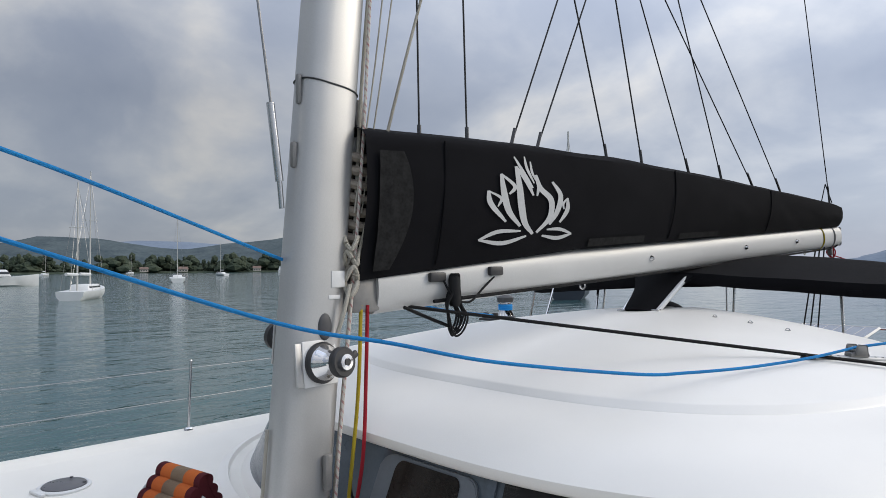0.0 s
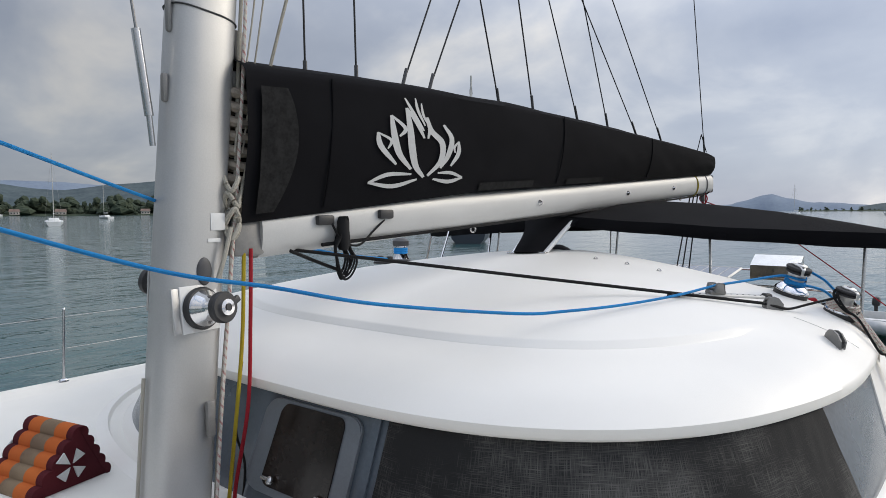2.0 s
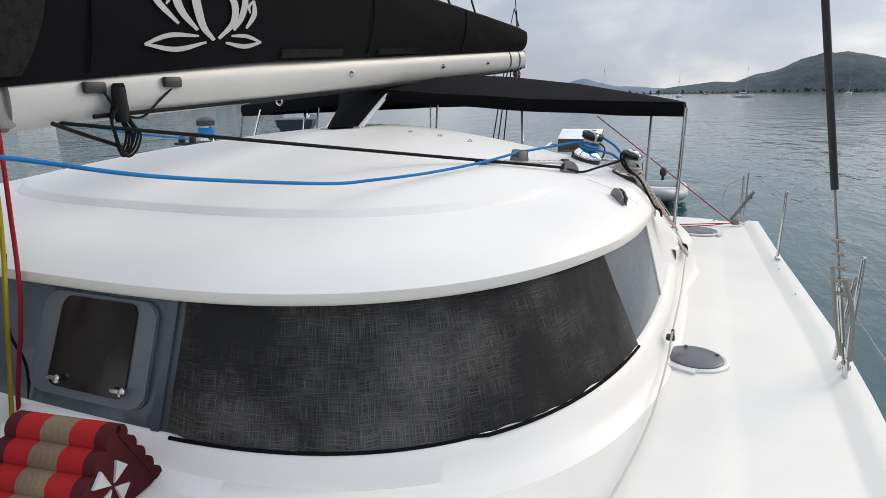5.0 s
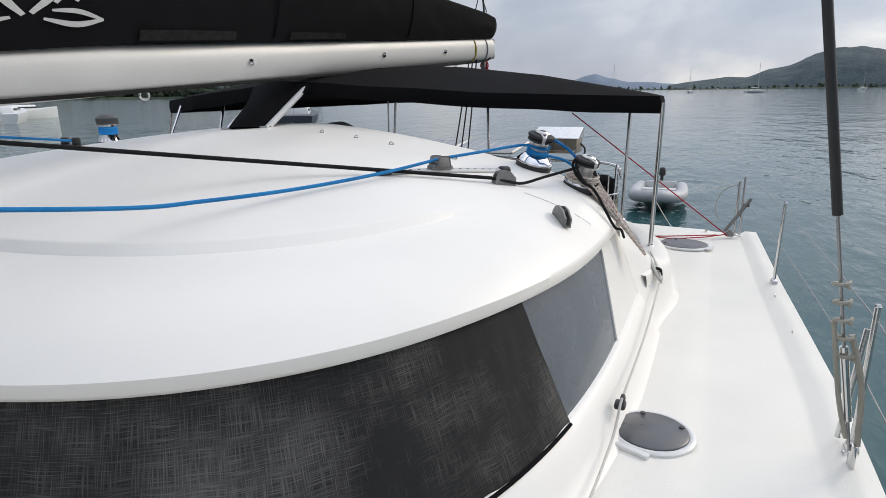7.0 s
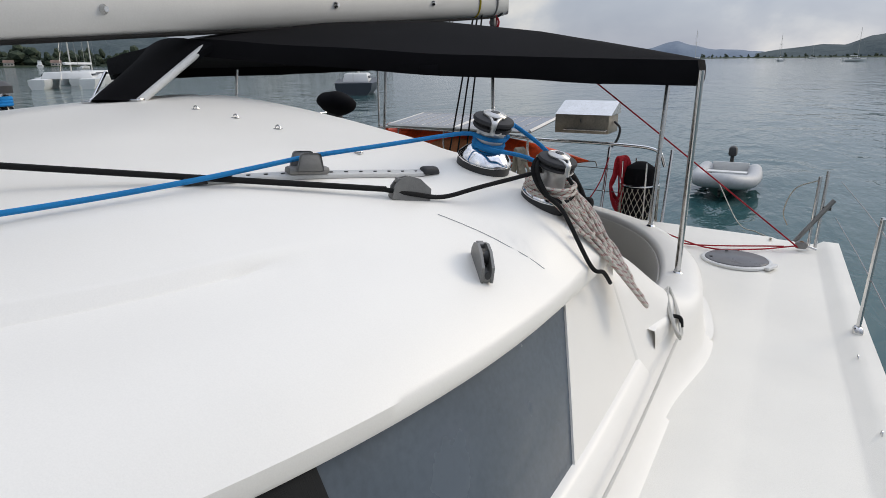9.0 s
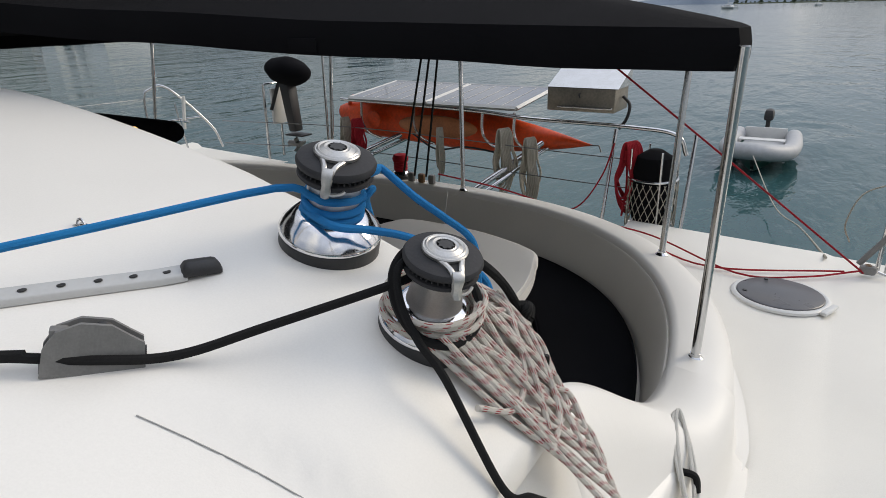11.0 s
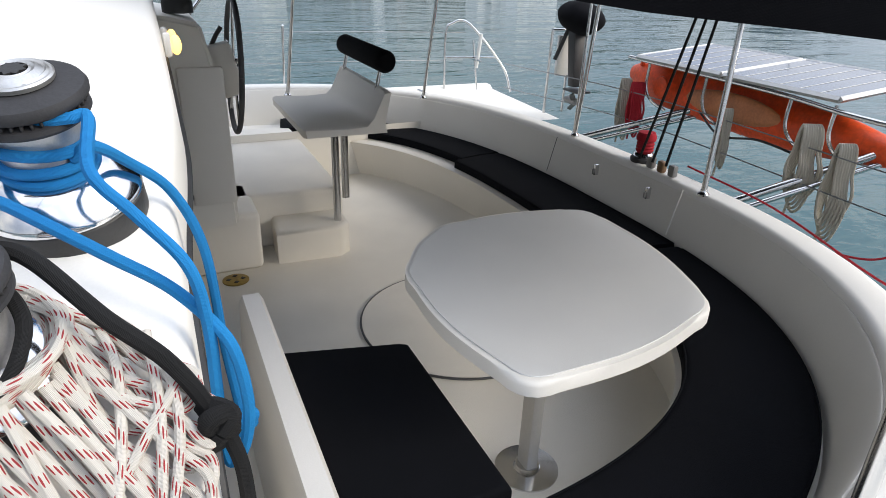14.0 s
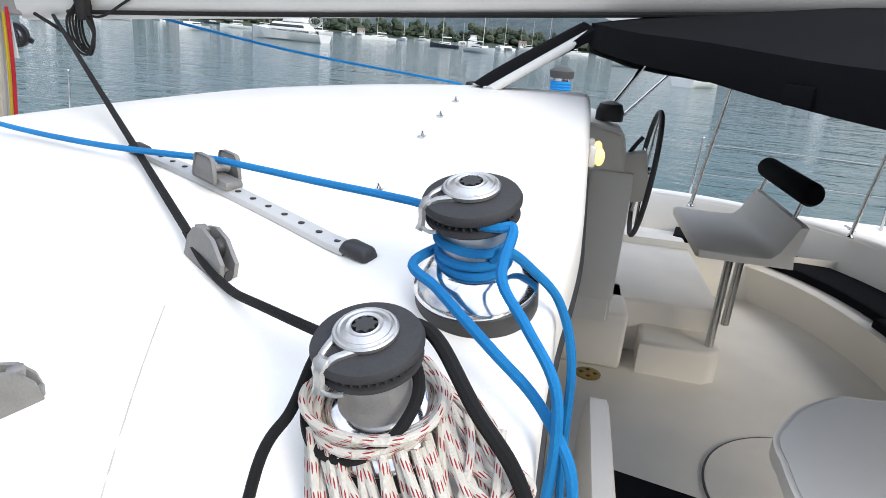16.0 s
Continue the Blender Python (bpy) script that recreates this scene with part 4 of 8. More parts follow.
def helm():
    """Wheel, console and raised helm floor on the starboard side."""
    t = thing("steering_console", "cream moulded steering console with compass and wheel", "helm", at=(-1.82, 4.08, FLOOR))
    bm = bmesh.new()
    prof = [(0.0, 0.35), (0.30, 0.35), (0.285, 1.10), (0.22, 1.42), (0.03, 1.46), (0.0, 1.46)]
    L = [bm.verts.new((0.37, y, z)) for y, z in prof]
    R = [bm.verts.new((-0.55, y, z)) for y, z in prof]
    bm.faces.new(L); bm.faces.new(R[::-1])
    for i in range(len(prof)):
        j = (i + 1) % len(prof)
        bm.faces.new((L[i], L[j], R[j], R[i]))
    bmesh.ops.bevel(bm, geom=bm.edges[:], offset=0.02, segments=3, affect="EDGES")
    part("body", bm, M_COCK, t)
    bm = bmesh.new()
    box(bm, (0.375, 0.19, 0.86), (0.03, 0.22, 0.72), 0.012)
    part("side_panel", bm, M_COCK, t)
    bm = lathe(bmesh.new(), ((0.075, 0), (0.075, 0.05), (0.06, 0.09), (0.02, 0.105)), 24, Matrix.Translation((0.10, 0.14, 1.45)))
    part("compass", bm, M_BLACKPL, t, "black domed compass")
    bm = box(bmesh.new(), (0.12, 0.33, 1.16), (0.10, 0.14, 0.28), 0.02, rot=(12, 0, 0))
    part("instrument_pod", bm, M_COCK, t)
    bm = tube(bmesh.new(), smooth_path([(0.10, 0.24, 1.20), (0.10, 0.30, 1.32), (0.10, 0.34, 1.38)]), 0.012, 8)
    part("throttle", bm, M_BLACKPL, t, "black throttle lever")
    for z in (0.55, 0.62):
        bm = box(bmesh.new(), (0.375, 0.07, z), (0.012, 0.035, 0.03), 0.004)
        part("switch", bm, M_BLACKPL, t, "small black switch")
        bm = tube(bmesh.new(), [(0.36 * math.cos(a), 0.36 * math.sin(a), 0) for a in np.linspace(0, 2 * math.pi, 65)], 0.015, 10)
    w = part("steering_wheel", bm, M_GREYRUB, t, "dark leather-bound wheel rim")
    w.matrix_basis = pose(-0.04, 0.40, 1.15, 86, 0, -1)
    for k in range(5):
        a = 2 * math.pi * k / 5 + 0.3
        bm = tube(bmesh.new(), [(0.03 * math.cos(a), 0.03 * math.sin(a), 0.0), (0.35 * math.cos(a), 0.35 * math.sin(a), 0)], 0.008, 8)
        part("spoke", bm, M_STEEL, w)
    bm = lathe(bmesh.new(), ((0.03, -0.03), (0.05, -0.02), (0.05, 0.02), (0.02, 0.03)), 20)
    part("hub", bm, M_STEEL, w)
    bm = tube(bmesh.new(), [(0, 0, -0.03), (0, 0, 0.15)], 0.018, 10)
    part("shaft", bm, M_STEEL, w)
    # raised helm floor and step
    bm = bmesh.new()
    box(bm, (-2.75, 4.58, 0.90), (1.72, 1.02, 0.36), 0.03, seg=3)
    solo("helm_floor", bm, M_FLOOR, "cream raised floor at the helm", "step", kind="structure")
    bm = bmesh.new()
    prism(bm, [(-2.0, 4.62), (-1.62, 4.60), (-1.60, 4.98), (-1.66, 5.06), (-2.0, 5.08)], FLOOR, 0.93, 0.03)
    solo("helm_step", bm, M_FLOOR, "cream moulded step up to the helm", "step", kind="structure", auto=70)
    bm = bmesh.new()
    box(bm, (-1.875, 4.30, 0.90), (0.55, 0.42, 0.36), 0.03, seg=3)
    solo("console_plinth", bm, M_COCK, "cream moulded plinth below the console", "step", kind="structure")


helm()


def helm_seat():
    t = thing("helm_seat", "grey-white moulded helm seat with a padded black backrest", "seat", at=(-1.95, 5.02, FLOOR))
    bm = bmesh.new()
    rows = []
    for x in (-0.52, -0.5, 0.42, 0.44):
        e = 0.015 if x in (-0.52, 0.44) else 0.0
        rows.append([(x, -0.24 + e, 0.80), (x, -0.245 + e, 0.845), (x, -0.225, 0.858 - e), (x, 0.0, 0.850 - e), (x, 0.13, 0.858 - e), (x, 0.17, 0.90 - e), (x, 0.235, 1.04 - e), (x, 0.26, 1.045 - e), (x, 0.275, 1.03), (x, 0.24, 0.86), (x, 0.25, 0.80)])
    vs = grid_surface(bm, rows, close=True)
    bm.faces.new(vs[0]); bm.faces.new(vs[-1][::-1])
    part("seat", bm, M_COCK, t, "moulded seat with upturned back")
    for x in (-0.42, 0.28):
        bm = tube(bmesh.new(), [(x, 0.23, 0.98), (x, 0.27, 1.17)], 0.012, 10)
        part("backrest_post", bm, M_STEEL, t)
    bm = tube(bmesh.new(), [(-0.52, 0.275, 1.19), (-0.48, 0.275, 1.19), (0.34, 0.275, 1.19), (0.38, 0.275, 1.19)], 0.065, 18, taper=lambda s: 0.75 if s in (0, 1) else 1.0)
    part("backrest", bm, M_CANVAS, t, "black padded roll backrest")
    for x, y, z in ((0.25, -0.02, 0.10), (0.10, 0.08, 0.30)):
        bm = tube(bmesh.new(), [(x, y, z), (x, y, 0.80)], 0.024, 12)
        part("leg", bm, M_STEEL, t, "steel tube leg")


helm_seat()


def lamp_fixture(x, z):
    t = thing("bulkhead_lamp", "small lit amber lamp on the cabin bulkhead", "lamp", at=(x, 4.096, z))
    bm = box(bmesh.new(), (0, 0.012, 0), (0.044, 0.022, 0.070), 0.009)
    part("housing", bm, M_COCK, t)
    bm = bmesh.new()
    bmesh.ops.create_uvsphere(bm, u_segments=16, v_segments=10, radius=1.0, matrix=Matrix.Translation((0.0, 0.035, 0)) @ Matrix.Diagonal((0.017, 0.016, 0.029, 1)))
    part("lens", bm, M_LAMP, t, "glowing amber lens")


lamp_fixture(-0.15, 2.205)
lamp_fixture(-0.40, 2.195)


def drain():
    t = thing("floor_drain", "round brass deck plate in the cockpit floor", "deck plate", at=(-1.49, 4.325, FLOOR + 0.002))
    bm = lathe(bmesh.new(), ((0.075, 0.0), (0.075, 0.006), (0.065, 0.009), (0.0001, 0.009)), 28, cap=False)
    part("plate", bm, M_BRASS, t)
    for k in range(4):
        a = k * math.pi / 2
        bm = box(bmesh.new(), (0.04 * math.cos(a), 0.04 * math.sin(a), 0.010), (0.022, 0.022, 0.003), 0.001, rot=(0, 0, 45))
        part("hole", bm, M_BLACKPL, t)


drain()

for x0, x1 in ((0.98, 1.35), (-0.2, 0.9)):
    bm = box(bmesh.new(), ((x0 + x1) / 2, 4.028, 1.62), (x1 - x0, 0.012, 0.5), 0.005)
    solo("cabin_window", bm, M_SMOKE, "dark tinted cabin window beside the doorway", "window", kind="structure")
rope("door_seal", [(x, YC + 0.040 - edge_back(x), roof_z(x, YC) - 0.146) for x in np.linspace(1.33, -0.6, 16)], 0.010, M_BLACKPL, "black rubber trim along the roof edge", "trim")


# ---------------------------------------------------------------- cabin windows
def front_t(x, k=0.5):
    """Place along the cabin front where the side passes this x."""
    return min((i / 400 for i in range(60, 341)), key=lambda t: abs(cabin_side_point(t, k).x - x))


def port_t(y, k=0.5):
    return min((i / 400 for i in range(0, 180)), key=lambda t: abs(cabin_side_point(t, k).y - y))


T_SCREEN = front_t(-0.29, 1.0)
LEAN = front_t(-0.345, 0.0) - T_SCREEN
P_TOP, P_LOW = port_t(2.37, 1.0), port_t(2.385, 0.0)
SCREEN = side_strip("window_screen", P_TOP, T_SCREEN, 0.0, 0.995, 0.012, 0.010, M_SCREEN, "black open-weave sun screen over the front windows", "sun screen", n=260, kn=24, wav=0.004,
                    top_fun=lambda s: 0.995, bot_fun=lambda s: 0.004 + 0.008 * math.sin(s * 34) + 0.006 * math.sin(s * 91) + 0.05 * max(0.0, (s - 0.95) / 0.05) ** 2, kind="", lean=LEAN, lean0=P_LOW - P_TOP)


def patch(name, t0, t1, k0, k1, out, thick, material, parent, label="", cut=0.06):
    """A thin plate with rounded corners lying on the cabin side."""
    bm = bmesh.new()
    pts = []
    for cu, cv, a0 in ((1, 1, 0), (0, 1, 90), (0, 0, 180), (1, 0, 270)):
        for q in range(7):
            a = radians(a0 + 15 * q)
            u = (1 - cut if cu else cut) + cut * math.cos(a)
            v = (1 - 1.2 * cut if cv else 1.2 * cut) + 1.2 * cut * math.sin(a)
            pts.append((u, v))
    top, bot = [], []
    for u, v in pts:
        k = k0 + (k1 - k0) * v
        t = t0 + (t1 - t0) * u + LEAN * (1 - k)
        p = cabin_side_point(t, k)
        nrm = (cabin_side_point(t + 0.003, k) - cabin_side_point(t - 0.003, k)).cross(cabin_side_point(t, min(1, k + 0.1)) - cabin_side_point(t, max(0, k - 0.1))).normalized()
        if nrm.y > 0:
            nrm = -nrm
        top.append(bm.verts.new(p + nrm * out)); bot.append(bm.verts.new(p + nrm * (out - thick)))
    f = bm.faces.new(top)
    bm.faces.new(bot[::-1])
    for i in range(len(top)):
        j = (i + 1) % len(top)
        bm.faces.new((top[i], bot[i], bot[j], top[j]))
    bmesh.ops.bevel(bm, geom=list(f.edges), offset=thick * 0.3, segments=2, affect="EDGES")
    return part(name, bm, material, parent, label)


w = thing("window_hatch", "grey-framed opening front window of smoked acrylic with two latches", "window", kind="structure")
ta, tb = front_t(-0.425, 1.0), front_t(-1.10, 1.0)
fr = patch("window_frame", ta, tb, 0.13, 0.94, 0.014, 0.02, M_FRAME, w, "rounded blue-grey frame", 0.12)
patch("pane", ta + 0.011, tb - 0.011, 0.20, 0.915, 0.021, 0.008, M_SMOKE, w, "smoked brown pane", 0.10)
for q in (0.2, 0.78):
    t = ta + (tb - ta) * q
    p = cabin_side_point(t + LEAN * 0.74, 0.26) + Vector((0, -0.03, 0.012))
    bm = bmesh.new()
    box(bm, p, (0.085, 0.015, 0.02), 0.006)
    lathe(bm, ((0.02, 0), (0.02, 0.014), (0.012, 0.02)), 16, Matrix.Translation(p + Vector((0.04, -0.004, 0))) @ Euler((radians(60), 0, 0)).to_matrix().to_4x4())
    part("latch", bm, M_STEEL, w, "small steel latch")
patch("divider", front_t(-0.335, 1.0), front_t(-0.385, 1.0), 0.02, 0.99, 0.008, 0.012, M_PANEL, w, "", 0.1)


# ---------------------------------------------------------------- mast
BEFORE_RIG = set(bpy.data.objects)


def mast_xy(z):
    return Vector((-0.915, 0.36 + (z - 2.7) * 0.085))


def mast():
    t = thing("mast", "tall grey anodised aluminium mast with fittings and halyards", "mast")
    bm = bmesh.new()
    rows = []
    for z in list(np.linspace(1.10, 4.2, 10)) + [8.0, 14.5]:
        c = mast_xy(z)
        row = []
        for k in range(40):
            a = 2 * math.pi * k / 40
            row.append((c.x + math.copysign(abs(math.cos(a)) ** 0.72, math.cos(a)) * 0.098, c.y + math.copysign(abs(math.sin(a)) ** 0.72, math.sin(a)) * 0.148, z))
        rows.append(row)
    vs = grid_surface(bm, rows, close=True)
    bm.faces.new(vs[0]); bm.faces.new(vs[-1][::-1])
    part("tube", bm, M_ALU, t)
    c = mast_xy(3.53)
    bm = tube(bmesh.new(), [(c.x + math.copysign(abs(math.cos(a)) ** 0.72, math.cos(a)) * 0.0995, c.y + math.copysign(abs(math.sin(a)) ** 0.72, math.sin(a)) * 0.1495, 3.53 - 0.02 * math.sin(a)) for a in np.linspace(0, 2 * math.pi, 49)], 0.004, 6)
    part("joint", bm, M_BLACKPL, t, "dark joint line")
    bm = bmesh.new()
    box(bm, (-0.915, 0.24, 1.105), (0.34, 0.44, 0.05), 0.02)
    part("mast_step", bm, M_ALU, t)
    # sail track on the after face
    bm = bmesh.new()
    a, b = mast_xy(1.6), mast_xy(9)
    tube(bm, [(a.x, a.y + 0.155, 1.6), (b.x, b.y + 0.155, 9.0)], 0.014, 6)
    part("sail_track", bm, M_ALU, t)
    for z, dy, mt, sz in ((3.44, 0.17, M_GREYCAST, (0.05, 0.05, 0.13)), (3.26, 0.17, M_GREYCAST, (0.06, 0.06, 0.12)), (3.50, -0.155, M_GREYCAST, (0.03, 0.025, 0.14)), (3.2, -0.155, M_GREYCAST, (0.03, 0.03, 0.12))):
        c = mast_xy(z)
        part("track_car", box(bmesh.new(), (c.x + 0.02, c.y + dy, z), sz, 0.012), mt, t)
    c = mast_xy(2.66)
    part("label_plate", box(bmesh.new(), (c.x + 0.0985, c.y + 0.07, 2.645), (0.003, 0.07, 0.075), 0.001), M_WHITEPL, t, "small white plate")
    part("label_plate", box(bmesh.new(), (c.x + 0.0985, c.y + 0.05, 2.565), (0.003, 0.06, 0.018), 0.0008), M_WHITEPL, t)
    c = mast_xy(2.42)
    bm = bmesh.new()
    bmesh.ops.create_uvsphere(bm, u_segments=16, v_segments=12, radius=1, matrix=Matrix.Translation((c.x + 0.098, c.y + 0.02, 2.435)) @ Matrix.Diagonal((0.012, 0.036, 0.060, 1)))
    part("exit_slot", bm, M_GREYRUB, t, "oval line exit")
    c = mast_xy(1.95)
    part("cleat", box(bmesh.new(), (c.x + 0.115, c.y + 0.06, 1.80), (0.03, 0.04, 0.16), 0.012), M_GREYCAST, t, "grey cleat")
    part("cleat", box(bmesh.new(), (c.x + 0.112, c.y - 0.05, 1.42), (0.02, 0.03, 0.12), 0.008), M_BLACKPL, t)
    return t


mast()


def mast_winch(side, z, turn):
    c = mast_xy(z)
    t = thing("mast_winch", "small chrome halyard winch on a mast plate", "winch", group="mast winches", at=(c.x + side * 0.098, c.y, z), turn=turn)
    part("plate", box(bmesh.new(), (0, 0, 0.006), (0.20, 0.19, 0.014), 0.004), M_WHITEPL, t, "pale mounting plate")
    part("side_strip", box(bmesh.new(), (0, -0.115, 0.004), (0.19, 0.035, 0.010), 0.003), M_ALU, t)
    part("base", lathe(bmesh.new(), ((0.090, 0.014), (0.092, 0.03), (0.086, 0.04)), 32), M_BLACKPL, t)
    part("drum", lathe(bmesh.new(), ((0.080, 0.04), (0.076, 0.055), (0.056, 0.085), (0.050, 0.105), (0.052, 0.135)), 32), M_CHROME, t)
    part("head", lathe(bmesh.new(), ((0.058, 0.135), (0.066, 0.14), (0.066, 0.165), (0.060, 0.172)), 32), M_BLACKPL, t)
    part("cap", lathe(bmesh.new(), ((0.036, 0.172), (0.034, 0.186), (0.018, 0.188), (0.014, 0.178)), 24), M_CHROME, t)
    part("socket", lathe(bmesh.new(), ((0.014, 0.186), (0.013, 0.190)), 12), M_BLACKPL, t)
    part("feeder", box(bmesh.new(), (-0.02, 0.06, 0.16), (0.03, 0.05, 0.02), 0.006, rot=(0, 0, 30)), M_BLACKPL, t)


mast_winch(1, 2.28, (0, 84, 8))
mast_winch(-1, 2.36, (0, -84, 8))


def mline(z0, z1, dx, dy, dx1=None, dy1=None):
    a, b = mast_xy(z0), mast_xy(z1)
    return [(a.x + dx, a.y + dy, z0), (b.x + (dx if dx1 is None else dx1), b.y + (dy if dy1 is None else dy1), z1)]


rope("halyard", [mline(7, 7, 0.05, 0.17)[0], *[(mast_xy(z).x + 0.06, mast_xy(z).y + 0.165 + 0.01 * math.sin(z * 3), z) for z in (5, 4, 3.4, 2.9, 2.4, 2.0, 1.6, 1.2)]], 0.009, M_CREAMROPE, "cream halyard running down the mast", group="halyards")
rope("halyard", [mline(7, 7, 0.08, 0.16)[0], *[(mast_xy(z).x + 0.095, mast_xy(z).y + 0.15 + 0.012 * math.cos(z * 2), z) for z in (5, 4, 3.4, 2.9, 2.4, 2.0, 1.6, 1.2)]], 0.008, M_WHITEROPE, "white flecked halyard running down the mast", group="halyards")
rope("halyard", [(mast_xy(z).x - 0.02, mast_xy(z).y - 0.16, z) for z in (2.0, 1.7, 1.4, 1.15)], 0.008, M_CREAMROPE, "cream line along the mast's fore side", group="halyards")
rope("topping_line", [(-0.80, 0.50, 2.66), (-0.86, 0.98, 4.1), (-0.92, 2.0, 7.0)], 0.008, M_CREAMROPE, "grey-white line slanting up from the gooseneck", group="running rigging")
rope("topping_line", [(-0.82, 0.56, 2.95), (-0.87, 0.80, 4.1), (-0.90, 1.3, 7.0)], 0.004, M_CREAMROPE, "thin pale line beside the mast", group="running rigging")
rope("topping_line", [(-0.82, 0.52, 2.95), (-0.87, 0.74, 4.1), (-0.90, 1.1, 7.0)], 0.004, M_CREAMROPE, "thin pale line beside the mast", group="running rigging")
# a knotted bight round the after face of the mast
bm = bmesh.new()
for k in range(4):
    tube(bm, smooth_path([(-0.82 + 0.03 * math.sin(a + k), 0.50 + 0.03 * math.cos(a * 1.0 + k), 2.60 + 0.07 * k + 0.03 * math.sin(2 * a)) for a in np.linspace(0, 6.2, 9)]), 0.011, 7)
solo("rope_knot", bm, M_CREAMROPE, "knotted cream rope hitched to the mast", "rope")
rope("rope_tail", [(-0.80, 0.48, 2.62), (-0.79, 0.44, 2.50), (-0.80, 0.41, 2.40)], 0.010, M_CREAMROPE, "cream rope tail leading into the mast exit")
rope("reef_line", [(-0.83, 0.60, 2.52), (-0.83, 0.59, 2.2), (-0.82, 0.56, 1.8), (-0.85, 0.50, 1.4), (-0.86, 0.50, 1.16)], 0.009, M_REDROPE, "red reefing line falling beside the mast", group="reefing lines")
rope("reef_line", [(-0.84, 0.57, 2.52), (-0.84, 0.55, 2.1), (-0.84, 0.49, 1.6), (-0.85, 0.44, 1.16)], 0.009, M_YELROPE, "yellow reefing line falling beside the mast", group="reefing lines")
rope("reef_line", [(-0.86, 0.56, 2.0), (-0.86, 0.52, 1.7), (-0.84, 0.55, 1.5), (-0.85, 0.50, 1.16)], 0.006, M_BLACKROPE, "thin black line beside the mast", group="reefing lines")
rope("inner_stay", [(-0.925, 0.21, 2.98), (-0.912, 0.085, 3.84), (-0.93, -0.30, 6.5)], 0.006, M_WIRE, "wire stay ending at the mast's fore side", "stay", n=2)
bm = tube(bmesh.new(), [(-0.922, 0.192, 3.08), (-0.918, 0.146, 3.42)], 0.018, 12)
tube(bm, [(-0.925, 0.205, 2.96), (-0.922, 0.192, 3.08)], 0.012, 10)
solo("turnbuckle", bm, M_STEEL, "steel turnbuckle of the stay", "turnbuckle")
bm = box(bmesh.new(), (-0.75, 0.58, 1.15), (0.07, 0.09, 0.09), 0.02)
solo("deck_block", bm, M_STEEL, "steel turning block at the foot of the mast", "block")

# ---------------------------------------------------------------- boom and sail cover
BM0, BM1 = Vector((-0.905, 0.58, 2.585)), Vector((-0.62, 7.30, 3.025))


def boom_at(y):
    return BM0.lerp(BM1, (y - BM0.y) / (BM1.y - BM0.y))


def boom():
    t = thing("boom", "long pale aluminium boom with end fittings", "boom")
    bm = bmesh.new()
    rows = []
    for y in np.linspace(0.66, 7.30, 12):
        c = boom_at(y)
        rows.append([(c.x + math.copysign(abs(math.cos(a)) ** 0.8, math.cos(a)) * 0.082, c.y, c.z + math.copysign(abs(math.sin(a)) ** 0.8, math.sin(a)) * 0.122) for a in np.linspace(0, 2 * math.pi, 33)[:-1]])
    vs = grid_surface(bm, rows, close=True)
    bm.faces.new(vs[0]); bm.faces.new(vs[-1][::-1])
    part("tube", bm, M_BOOM, t)
    part("gooseneck", box(bmesh.new(), (-0.895, 0.60, 2.58), (0.13, 0.17, 0.19), 0.02, taper=0.8), M_GREYCAST, t, "grey cast gooseneck bracket")
    for y in (3.1, 4.7, 5.9):
        c = boom_at(y)
        m = Matrix.Translation((c.x + 0.080, c.y, c.z)) @ Euler((0, radians(90), 0)).to_matrix().to_4x4()
        part("bolt", lathe(bmesh.new(), ((0.022, 0), (0.022, 0.006), (0.012, 0.02), (0.012, 0.026)), 14, m), M_STEEL, t)
    c = boom_at(7.30)
    part("end_cap", box(bmesh.new(), (c.x, c.y + 0.012, c.z), (0.15, 0.03, 0.22), 0.02), M_ALU, t)
    for y, mt in ((6.70, M_YELROPE), (7.05, M_GREYCAST)):
        c = boom_at(y)
        bm = tube(bmesh.new(), [(c.x + 0.088 * math.cos(a), c.y, c.z + 0.13 * math.sin(a)) for a in np.linspace(0, 2 * math.pi, 33)], 0.010, 7)
        part("strap", bm, mt, t, "lashing round the boom")
    for y in (1.02, 1.45):
        c = boom_at(y)
        part("jammer", box(bmesh.new(), (c.x + 0.09, c.y, c.z + 0.03), (0.03, 0.11, 0.05), 0.01), M_BLACKPL, t, "black rope jammer")
    for y in (2.35, 5.4, 6.3):
        c = boom_at(y)
        bm = tube(bmesh.new(), [(c.x + 0.02, c.y + 0.03 * math.cos(a), c.z - 0.135 + 0.02 * math.sin(a)) for a in np.linspace(0, 2 * math.pi, 17)], 0.006, 6)
        part("eye", bm, M_STEEL, t)
    return t


boom()


def cover_top(y):
    return float(np.interp(y, (0.5, 1.0, 1.7, 2.7, 3.8, 5.0, 6.2, 7.0, 7.35), (3.37, 3.395, 3.43, 3.455, 3.455, 3.44, 3.42, 3.40, 3.36)))


def cover_section(y):
    """Half width, lower edge and top of the cover at a station."""
    c = boom_at(y)
    lo = c.z + float(np.interp(y, (0.5, 1.2, 2.2, 7.3), (0.05, 0.075, 0.112, 0.118)))
    return float(np.interp(y, (0.5, 2.5, 5, 7.3), (0.165, 0.18, 0.155, 0.13))), lo, cover_top(y)


def cover_x(y, z):
    """How far the cover's port face stands off the boom's middle line."""
    w, lo, hi = cover_section(y)
    s = min(1.0, max(0.0, (z - lo) / (hi - lo)))
    return w * (0.52 + 1.25 * s - 0.9 * s * s) * (1 if s < 0.93 else max(0.05, (1 - s) / 0.07) ** 0.5)


